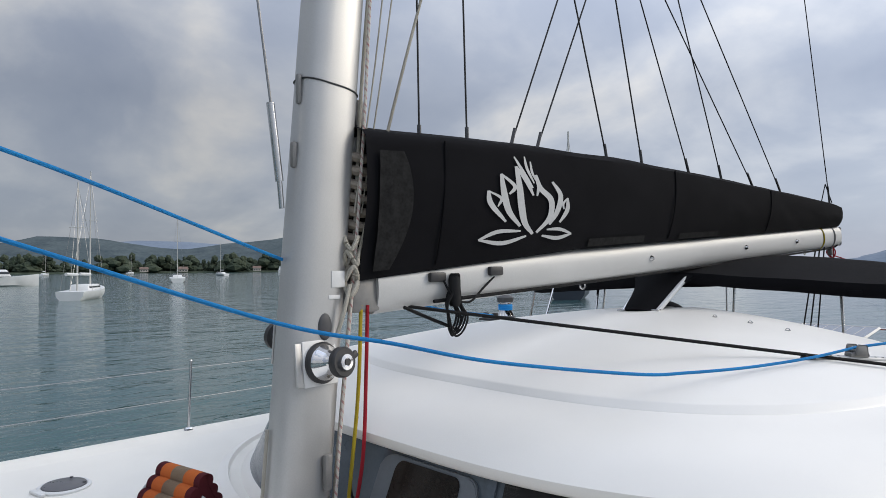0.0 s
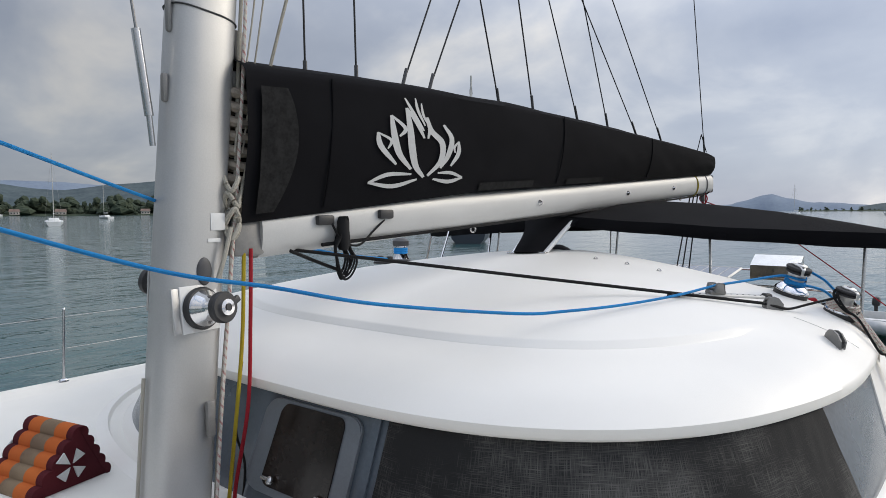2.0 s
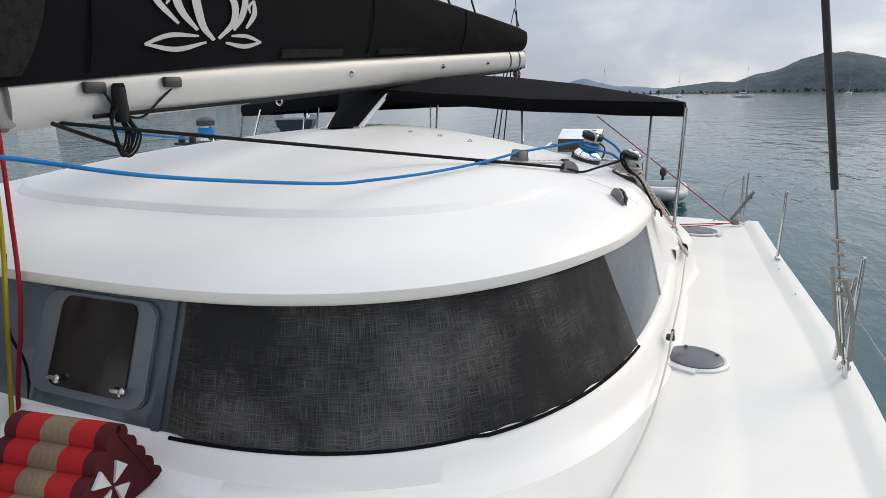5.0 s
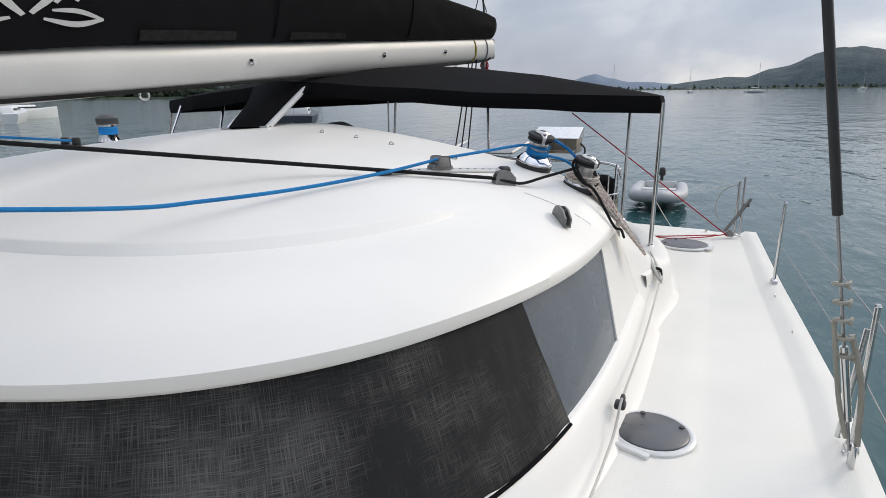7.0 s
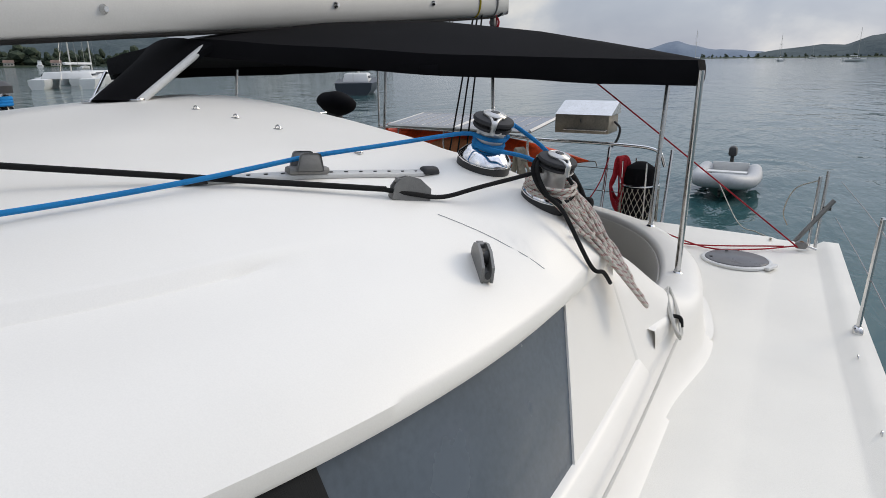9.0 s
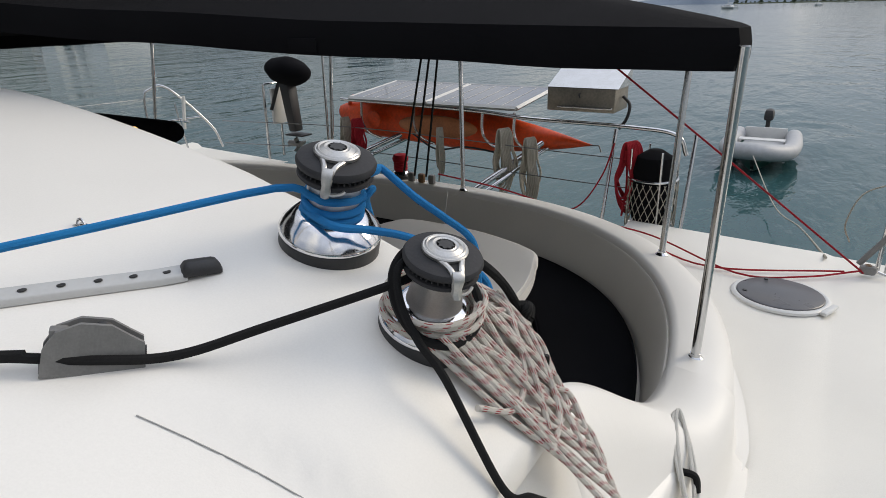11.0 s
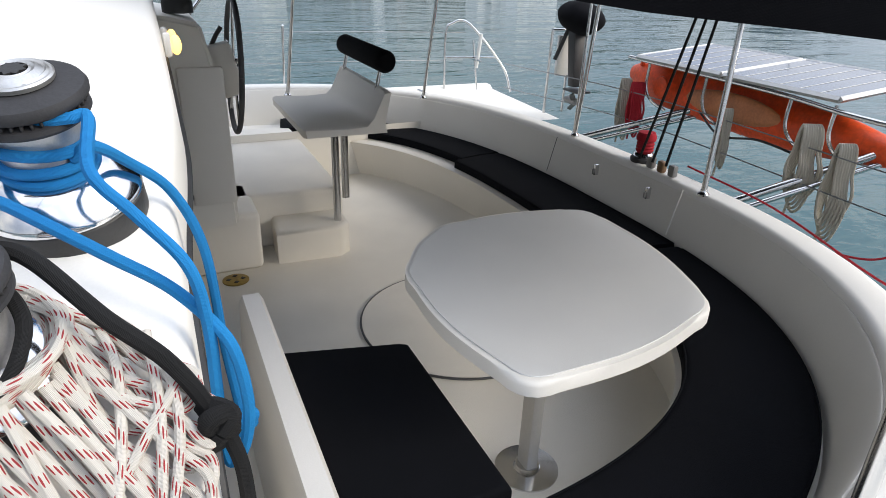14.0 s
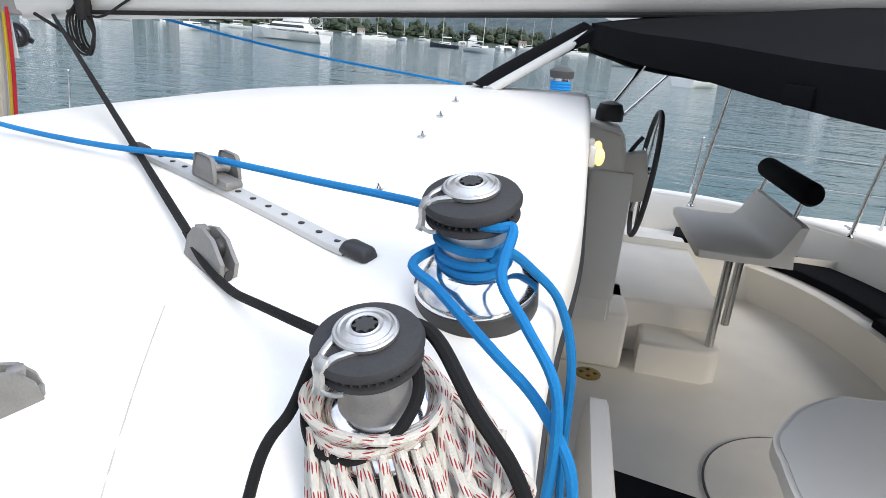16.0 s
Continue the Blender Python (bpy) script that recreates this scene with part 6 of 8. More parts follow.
for k in range(3):
    tube(bm, smooth_path([(0.86 + 0.022 * math.cos(a + k), 4.125 + 0.018 * math.sin(a * 2 + k), 1.60 + 0.026 * math.sin(a + 2 * k)) for a in np.linspace(0, 6.3, 9)]), 0.010, 7)
solo("rope_knot", bm, M_BLUE, "blue stopper knot at the line's end", "rope")


def track():
    t = thing("genoa_track", "perforated aluminium sheet track with black end stops", "track")
    a, b = Vector((0.381, 2.874)), Vector((0.745, 3.615))
    bm = bmesh.new()
    rows = []
    d = (b - a).normalized(); nn = Vector((-d.y, d.x))
    for s in np.linspace(0, 1, 16):
        p = a.lerp(b, s)
        row = []
        for w_, h in ((-0.019, 0.002), (-0.019, 0.014), (-0.016, 0.017), (0.016, 0.017), (0.019, 0.014), (0.019, 0.002)):
            q = p + nn * w_
            row.append((q.x, q.y, roof_z(q.x, q.y) + h))
        rows.append(row)
    vs = grid_surface(bm, rows)
    bm.faces.new(vs[0]); bm.faces.new(vs[-1][::-1])
    part("rail", bm, M_BOOM, t, "pale alloy rail")
    for s in np.linspace(0.04, 0.96, 14):
        p = a.lerp(b, s)
        part("hole", lathe(bmesh.new(), ((0.0075, 0), (0.0075, 0.0022)), 10, Matrix.Translation((p.x, p.y, roof_z(p.x, p.y) + 0.0165))), M_BLACKPL, t)
    ang = math.degrees(math.atan2(d.y, d.x))
    for p in (a - d * 0.02, b + d * 0.03):
        part("end_stop", box(bmesh.new(), (p.x, p.y, roof_z(p.x, p.y) + 0.014), (0.085, 0.05, 0.030), 0.010, rot=(0, 5, ang), taper=0.75), M_BLACKPL, t, "black end stop")
    p = a.lerp(b, 0.43)
    z = roof_z(p.x, p.y)
    car = part("car", box(bmesh.new(), (p.x, p.y, z + 0.026), (0.15, 0.052, 0.026), 0.01, rot=(0, 5, ang)), M_GREYCAST, t, "grey sliding car")
    bm = bmesh.new()
    for s in (-1, 1):
        q = p + nn * 0.034 * s
        box(bm, (q.x, q.y, z + 0.056), (0.10, 0.011, 0.064), 0.010, rot=(0, 5, ang), taper=0.7)
    part("cheek", bm, M_GREYCAST, t, "grey cast cheek")
    part("sheave", lathe(bmesh.new(), ((0.019, -0.026), (0.015, -0.015), (0.015, 0.015), (0.019, 0.026)), 24, Matrix.Translation((p.x, p.y, z + 0.056)) @ Euler((radians(90), 0, radians(ang))).to_matrix().to_4x4()), M_ALU, t, "alloy sheave")
    return p, z


track()
rope("jib_sheet", [(CARP.x, CARP.y, CARZ + 0.072), (0.414, 2.767, 2.168), (0.25, 2.33, 2.148), (0.096, 1.916, 2.150), (-0.02, 1.60, 2.168), (-0.289, 0.885, 2.277), (-0.456, 0.439, 2.385), (-0.62, 0.0, 2.49), (-0.90, -0.83, 2.80), (-1.1, -1.8, 3.15), (-1.25, -3.2, 3.75)], 0.0085, M_BLUE, "blue sheet led forward from the track")
rope("jib_sheet", [(-2.43, 3.25, 2.24), (-1.95, 2.0, 2.40), (-1.4, 0.6, 2.70), (-0.93, -0.83, 3.10), (-1.05, -1.8, 3.35), (-1.25, -3.2, 3.75)], 0.0085, M_BLUE, "blue sheet led aft on the starboard side")


def organiser(x, y, ang, label):
    """A grey cast rope lead with an arched back and a slot through it."""
    t = thing("rope_lead", label, "rope lead", group="rope leads", at=(x, y, roof_z(x, y) - 0.008), turn=(-4, 12, ang))
    bm = bmesh.new()
    prof = [(-0.085, 0.0), (-0.080, 0.045), (-0.060, 0.072), (-0.02, 0.085), (0.03, 0.080), (0.062, 0.062), (0.085, 0.050), (0.088, 0.0)]
    for s in (-1, 1):
        L = [bm.verts.new((a, s * 0.027, b)) for a, b in prof]
        R = [bm.verts.new((a, s * 0.015, b)) for a, b in prof]
        bm.faces.new(L); bm.faces.new(R[::-1])
        for i in range(len(prof)):
            j = (i + 1) % len(prof)
            bm.faces.new((L[i], L[j], R[j], R[i]))
    box(bm, (0, 0, 0.014), (0.172, 0.032, 0.026), 0.003)
    box(bm, (-0.055, 0, 0.066), (0.03, 0.032, 0.016), 0.003)
    part("body", bm, M_GREYCAST, t, auto=30)
    t.scale = (0.85, 0.72, 1.0)
    part("sheave", lathe(bmesh.new(), ((0.024, -0.013), (0.019, -0.006), (0.019, 0.006), (0.024, 0.013)), 20, Matrix.Translation((0.015, 0, 0.055)) @ Euler((radians(90), 0, 0)).to_matrix().to_4x4()), M_BLACKPL, t)
    bm = lathe(bmesh.new(), ((0.013, 0), (0.013, 0.003)), 14, Matrix.Translation((0.0865, 0.0, 0.026)) @ Euler((0, radians(90), 0)).to_matrix().to_4x4())
    part("exit_hole", bm, M_BLACKPL, t)


organiser(0.845, 3.355, 58, "grey cast rope lead with a black line through it")
organiser(1.205, 3.195, -50, "grey cast rope lead standing empty")
rope("winch_line", [(0.79, 3.27, roof_z(0.79, 3.27) + 0.03), (0.87, 3.36, roof_z(0.87, 3.36) + 0.022), (0.93, 3.45, roof_z(0.93, 3.45) + 0.018), (1.02, 3.56, roof_z(1.02, 3.56) + 0.062), at_winch(WBT, 0.066, 225, 0.180), at_winch(WBT, 0.062, 180, 0.180), at_winch(WBT, 0.062, 135, 0.174), at_winch(WBT, 0.068, 90, 0.166), at_winch(WBT, 0.080, 60, 0.152), at_winch(WBT, 0.094, 28, 0.122), at_winch(WBT, 0.104, -5, 0.092), at_winch(WBT, 0.110, -38, 0.082), at_winch(WBT, 0.108, -72, 0.098), at_winch(WBT, 0.102, -105, 0.142), at_winch(WBT, 0.094, -138, 0.190), at_winch(WBT, 0.080, -165, 0.226), at_winch(WBT, 0.058, 175, 0.2325)], 0.0085, M_BLACKROPE, "black line looped round the winch")
rope("winch_tail", [at_winch(WBT, 0.062, 160, 0.2325), at_winch(WBT, 0.084, 138, 0.228), at_winch(WBT, 0.102, 115, 0.210),
                    (1.222, 3.965, roof_z(1.222, 3.965) + 0.125), (1.240, 4.02, roof_z(1.24, 4.02) + 0.085), (1.256, 4.056, roof_z(1.256, YC) + 0.04), (1.27, 4.085, roof_z(1.27, YC) - 0.03), (1.28, 4.09, roof_z(1.27, YC) - 0.12)], 0.0105, M_BLACKROPE, "black line tail lying over the hank", n=8)
rope("winch_tail", [at_winch(WBT, 0.066, -150, 0.2325), at_winch(WBT, 0.092, -125, 0.218), at_winch(WBT, 0.104, -100, 0.165), at_winch(WBT, 0.128, -70, 0.108), at_winch(WBT, 0.190, -48, 0.070),
                    (1.402, 3.700, roof_z(1.37, 3.70) - 0.02), (1.440, 3.735, 1.760), (1.452, 3.80, 1.700)], 0.0080, M_BLACKROPE, "black line tail falling from the winch over the roof edge", n=8)
bm = bmesh.new()
for k in range(3):
    tube(bm, smooth_path([(1.262 + 0.02 * math.cos(a + k), 4.068 + 0.015 * math.sin(a * 2 + k), roof_z(1.26, YC) + 0.012 + 0.026 * math.sin(a + 2 * k)) for a in np.linspace(0, 6.3, 9)]), 0.012, 7)
solo("rope_knot", bm, M_BLACKROPE, "black knot at the cabin edge", "rope")


def hank():
    """A loose hank of white rope lying from the winch over the cabin corner."""
    t = thing("rope_hank", "white rope hank with red flecks draped from the winch", "rope")
    rnd = random.Random(7)
    def skin(x, y):
        z = roof_z(min(x, 1.34), min(y, YC)) - max(0.0, x - 1.33) * 1.3
        return z - max(0.0, y - YC) * 1.4
    def over(x, y, lift):
        return Vector((x, y, skin(x, y) + lift))
    # long bights: out of the winch, over the corner, and back
    for k in range(15):
        u = k / 14
        lift = 0.008 + 0.011 * (k % 3) + 0.004 * rnd.random()
        a0 = 150 - 205 * u + rnd.uniform(-6, 6)
        st = Vector(at_winch(WBT, 0.094 + 0.006 * (k % 3), a0, 0.110 - 0.010 * (k % 4)))
        st2 = Vector(at_winch(WBT, 0.100 + 0.004 * (k % 2), a0 - 32, 0.085 + 0.008 * (k % 4)))
        ex, ey = 1.20 + 0.34 * u + rnd.uniform(-0.012, 0.012), 4.055 - 0.085 * u * u + rnd.uniform(-0.015, 0.02)
        side = Vector((0.30, -0.18, 0)).normalized() * (0.020 + 0.018 * rnd.random())
        sag = Vector((rnd.uniform(-0.018, 0.018), rnd.uniform(-0.015, 0.015), 0))
        q1 = st.lerp(Vector((ex, ey, 0)), 0.35) + sag; q2 = st.lerp(Vector((ex, ey, 0)), 0.72) - sag * 0.6
        q3 = st2.lerp(Vector((ex, ey, 0)), 0.70) + side + sag * 0.5; q4 = st2.lerp(Vector((ex, ey, 0)), 0.34) + side * 0.6 - sag
        pts = [st, over(q1.x, q1.y, lift + 0.020), over(q2.x, q2.y, lift + 0.008), over(ex - side.x * 0.3, ey - side.y * 0.3, lift), over(ex + side.x * 0.6, ey + side.y * 0.6 + 0.012, lift), over(ex + side.x * 1.4, ey + side.y * 1.4, lift), over(q3.x, q3.y, lift + 0.006), over(q4.x, q4.y, lift + 0.016), st2]
        part("strand", tube(bmesh.new(), smooth_path(pts, 6), 0.0068, 8), M_WHITEROPE, t)
    # turns lying low round the winch's base
    for k in range(6):
        r = 0.092 + 0.005 * (k % 3)
        part("turn", tube(bmesh.new(), [at_winch(WBT, r + 0.005 * math.sin(3 * a + k), math.degrees(a), 0.082 + 0.009 * k + 0.014 * math.sin(a + 0.6 + 0.3 * k)) for a in np.linspace(0.0, 2 * math.pi, 40)], 0.0062, 8), M_WHITEROPE, t)
    # loose strands thrown across the hank
    for pp in (((1.14, 3.94), (1.22, 3.965), (1.33, 3.95), (1.41, 3.89)), ((1.17, 4.0), (1.27, 4.005), (1.37, 3.985), (1.46, 3.96)), ((1.33, 3.74), (1.36, 3.83), (1.34, 3.92), (1.27, 4.0), (1.22, 4.04)), ((1.10, 3.92), (1.20, 4.01), (1.30, 4.02), (1.40, 3.96), (1.43, 3.86))):
        part("strand", tube(bmesh.new(), smooth_path([(x, y, skin(x, y) + 0.045) for x, y in pp], 8), 0.0066, 8), M_WHITEROPE, t)


hank()


def pad_eye(x, y):
    t = thing("pad_eye", "small steel eye on the coachroof", "fitting", group="roof eyes", at=(x, y, roof_z(x, y)))
    part("plate", box(bmesh.new(), (0, 0, 0.002), (0.035, 0.022, 0.005), 0.002), M_STEEL, t)
    part("loop", tube(bmesh.new(), [(0.014 * math.cos(a), 0, 0.003 + 0.014 * math.sin(a)) for a in np.linspace(0, math.pi, 9)], 0.003, 6), M_STEEL, t)


for x in (-0.472, -0.215, 0.035, 0.461):
    pad_eye(x, 3.585)


# ---------------------------------------------------------------- deck hardware
def deck_hatch(x, y, r, ang, label):
    t = thing("deck_hatch", label, "hatch", group="round deck hatches", at=(x, y, deck_z(x) + 0.010), turn=(0, 1.4, ang))
    part("rim", lathe(bmesh.new(), ((r, 0.0), (r, 0.014), (r - 0.012, 0.022), (r - 0.022, 0.022), (r - 0.028, 0.018)), 48, cap=False), M_WHITEPL, t, "pale plastic rim")
    part("lid", lathe(bmesh.new(), ((r - 0.028, 0.0), (r - 0.030, 0.024), (r - 0.036, 0.028), (0.0001, 0.029)), 48, cap=False), M_HATCH, t, "dark grey acrylic lid")
    part("hinge", box(bmesh.new(), (0, -r - 0.008, 0.012), (0.16, 0.035, 0.022), 0.008), M_WHITEPL, t)
    for s in (-1, 1):
        part("knob", lathe(bmesh.new(), ((0.012, 0.028), (0.012, 0.034), (0.006, 0.036)), 14, Matrix.Translation((s * r * 0.5, r * 0.55, 0))), M_GREYRUB, t)


deck_hatch(1.745, 2.775, 0.19, -20, "round grey deck hatch on the port side deck")
deck_hatch(1.70, 6.58, 0.25, 70, "round grey deck hatch near the port stern")
deck_hatch(-3.55, -0.05, 0.17, 15, "round grey deck hatch on the starboard deck")


def stanchion(x, y, top, lean=0.0):
    t = thing("stanchion", "steel guard-rail stanchion on the deck edge", "stanchion", group="stanchions", at=(x, y, deck_z(x) + 0.034))
    part("foot", box(bmesh.new(), (0, 0, 0.018), (0.06, 0.09, 0.045), 0.015, taper=0.7), M_STEEL, t, "cast steel foot")
    part("tube", tube(bmesh.new(), [(0, 0, 0.02), (lean, 0.03, top)], 0.0125, 12), M_STEEL, t)
    part("cap", lathe(bmesh.new(), ((0.0125, 0), (0.015, 0.004), (0.010, 0.014)), 12, Matrix.Translation((lean, 0.03, top))), M_STEEL, t)


for y in (-2.2, 0.35, 2.95, 5.47):
    stanchion(2.41 + flare(2.4, y), y, 0.64, 0.02)
for y in (-1.6, 1.12, 3.2, 5.2):
    stanchion(-4.30, y, 0.64, -0.02)
for xx, wide in ((2.43, 1.0), (-4.32, 0.0)):
    for h in (0.62, 0.34):
        rope("lifeline", [(xx, -4.5, deck_z(xx) + h), (xx + wide * flare(2.4, 0.4), 0.4, deck_z(xx) + h - 0.01), (xx + wide * flare(2.4, 3.0), 3.0, deck_z(xx) + h), (xx + wide * flare(2.4, 5.4), 5.4, deck_z(xx) + h), (xx + wide * flare(2.4, 7.1) + 0.05 * (1 - 2 * wide), 7.1, deck_z(xx) + h - 0.02)], 0.0035, M_WIRE, "thin wire guard line along the deck edge", "guard line", group="guard lines", n=3, seg=6)


def pushpit(x, y, side):
    t = thing("pushpit", "bent steel stern rail with a stay", "rail", group="stern rails")
    z = deck_z(x) + 0.035
    part("rail", tube(bmesh.new(), smooth_path([(x, y - 0.42, z), (x, y - 0.42, z + 0.55), (x - side * 0.02, y - 0.36, z + 0.66), (x - side * 0.10, y - 0.20, z + 0.66), (x - side * 0.28, y + 0.12, z + 0.25), (x - side * 0.34, y + 0.2, z)], 6), 0.0135, 10), M_STEEL, t)
    part("brace", tube(bmesh.new(), [(x, y - 0.42, z + 0.32), (x - side * 0.22, y + 0.05, z + 0.34)], 0.010, 8), M_STEEL, t)
    part("brace", tube(bmesh.new(), [(x - side * 0.10, y - 0.15, z + 0.5), (x - side * 0.14, y - 0.1, z)], 0.010, 8), M_STEEL, t)


pushpit(-4.25, 7.30, -1)
t = thing("stern_post", "steel stern post with rod holder and ropes", "rail", at=(2.20, 7.22, deck_z(2.2) + 0.01))
part("post", tube(bmesh.new(), [(0.02, 0.05, 0), (0.03, 0.12, 0.62)], 0.0135, 10), M_STEEL, t)
part("post", tube(bmesh.new(), [(-0.03, 0.03, 0), (-0.02, 0.09, 0.58)], 0.0135, 10), M_STEEL, t)
part("rod_holder", tube(bmesh.new(), [(-0.13, 0.0, 0.05), (0.10, 0.08, 0.40)], 0.018, 10), M_GREYCAST, t)
part("bracket", box(bmesh.new(), (0.06, 0.08, 0.33), (0.06, 0.03, 0.03), 0.006), M_BLACKPL, t)
part("cord", tube(bmesh.new(), smooth_path([(-0.02, 0.09, 0.55), (-0.18, 0.02, 0.48), (-0.24, -0.02, 0.30), (-0.20, 0.0, 0.18)]), 0.005, 6), M_CREAMROPE, t)

# shroud and its tackle
t = thing("shroud", "wire shroud in a black sleeve with rope lashings", "shroud")
foot = Vector((2.52, 2.81, 1.03))
d = Vector((-0.43, -0.05, 2.62))
part("sleeve", tube(bmesh.new(), [foot + d * 0.40, foot + d * 3.6], 0.019, 10), M_BLACKPL, t, "black plastic sleeve")
part("wire", tube(bmesh.new(), [foot + d * 0.03, foot + d * 0.42], 0.007, 8), M_WIRE, t)
part("turnbuckle", tube(bmesh.new(), [foot + d * 0.08, foot + d * 0.20], 0.016, 10), M_STEEL, t)
for k in range(5):
    part("lashing", tube(bmesh.new(), smooth_path([foot + d * (0.18 + 0.028 * k) + Vector((0.028 * math.cos(a), 0.028 * math.sin(a), 0.012 * a / 3)) for a in np.linspace(0, 6.3, 9)]), 0.008, 6), M_CREAMROPE, t)
part("rope_tail", tube(bmesh.new(), smooth_path([foot + d * 0.22 + Vector((0.03, 0, 0)), foot + d * 0.14 + Vector((0.05, -0.02, 0)), foot + d * 0.04 + Vector((0.03, 0.0, 0))]), 0.012, 7), M_CREAMROPE, t)
part("rope_tail", tube(bmesh.new(), smooth_path([foot + d * 0.24 + Vector((-0.03, 0, 0)), foot + d * 0.12 + Vector((-0.03, -0.02, 0)), foot + d * 0.05 + Vector((-0.01, 0.0, 0))]), 0.010, 7), M_CREAMROPE, t)
part("chainplate", box(bmesh.new(), foot + Vector((0, 0, 0.05)), (0.02, 0.06, 0.12), 0.006), M_STEEL, t)
part("brace", tube(bmesh.new(), [(2.50, 3.0, 1.06), (2.56, 3.06, 1.55)], 0.0125, 10), M_STEEL, t)

# line along the side deck with its hank and fairlead
rope("deck_line", [(1.40, 0.7, 1.085), (1.55, 1.7, 1.08), (1.60, 2.45, 1.10), (1.612, 2.69, 1.200), (1.616, 2.78, 1.212), (1.632, 3.5, 1.226), (1.634, 4.36, 1.272)], 0.0060, M_PALEROPE, "thin pale line along the side deck")
t = thing("fairlead", "small black fairlead at the cabin foot", "fitting", at=(1.615, 2.735, 1.19))
part("ring", tube(bmesh.new(), [(0.0, 0.020 * math.cos(a), 0.004 + 0.020 * math.sin(a)) for a in np.linspace(0, 2 * math.pi, 17)], 0.010, 8), M_BLACKPL, t)
part("base", box(bmesh.new(), (-0.01, 0, -0.02), (0.05, 0.06, 0.03), 0.01), M_BLACKPL, t)
t = thing("rope_hank", "small cream rope hank lying at the cabin corner", "rope")
h0, h1 = Vector((1.515, 4.64, 1.395)), Vector((1.632, 4.36, 1.262))
ax_, mid_ = (h1 - h0) * 0.5, (h0 + h1) * 0.5
up_ = Vector((0.62, 0.05, 0.78))
wide = ax_.cross(up_).normalized()
hr = random.Random(3)
for k in range(5):
    ph, ww, ll = hr.uniform(-0.25, 0.25), hr.uniform(0.012, 0.038), hr.uniform(0.8, 1.05)
    part("loop", tube(bmesh.new(), smooth_path([mid_ + ax_ * (ll * math.cos(a)) + wide * (ww * math.sin(a + ph) + 0.006 * (k - 2)) + up_ * (0.012 + 0.006 * k) for a in np.linspace(0, 2 * math.pi, 13)], 4), 0.0058, 7), M_PALEROPE, t)
part("wrap", tube(bmesh.new(), smooth_path([mid_ + ax_ * 0.25 + wide * 0.03 + up_ * 0.03, mid_ + ax_ * 0.35 + up_ * 0.052, mid_ + ax_ * 0.50 - wide * 0.025 + up_ * 0.03]), 0.010, 8), M_BLACKROPE, t, "black lashing")

# red sheet from the awning down to the quarter block
rope("traveller_line", [(0.50, 6.75, 2.32), (1.25, 6.95, 1.72), (2.10, 7.15, 1.04)], 0.006, M_REDROPE, "faded red line slanting to the stern block", n=4)
t = thing("snatch_block", "brown and steel block on the port quarter", "block", at=(2.12, 7.17, deck_z(2.1) + 0.012))
part("cheek", box(bmesh.new(), (0, 0, 0.035), (0.09, 0.05, 0.06), 0.02), M_GREYCAST, t)
part("sheave", lathe(bmesh.new(), ((0.03, -0.012), (0.024, 0), (0.03, 0.012)), 18, Matrix.Translation((0, 0, 0.04)) @ Euler((radians(90), 0, 0)).to_matrix().to_4x4()), M_WOOD, t)
part("shackle", tube(bmesh.new(), [(0.05, 0, 0.03), (0.11, 0, 0.012)], 0.009, 8), M_STEEL, t)
rope("traveller_line", [(2.08, 7.15, 1.05), (1.8, 6.9, 1.05), (1.45, 6.75, 1.06), (0.9, 6.95, 1.14), (0.45, 6.93, 1.20), (-0.2, 7.0, 1.30), (-0.7, 6.85, 1.40)], 0.006, M_REDROPE, "red line led along the after deck", n=6)
rope("traveller_line", [(2.0, 7.10, 1.05), (1.3, 6.78, 1.06), (0.85, 6.88, 1.12)], 0.006, M_REDROPE, "red line led along the after deck", n=6)
for y in (2.9, 4.35, 5.1):
    t = thing("rail_eye", "small steel eye on the toe rail", "fitting", group="rail eyes", at=(2.37 + flare(2.37, y), y, 1.037))
    part("loop", tube(bmesh.new(), [(0.0, 0.012 * math.cos(a), 0.002 + 0.016 * math.sin(a)) for a in np.linspace(0, math.pi, 9)], 0.004, 6), M_STEEL, t)


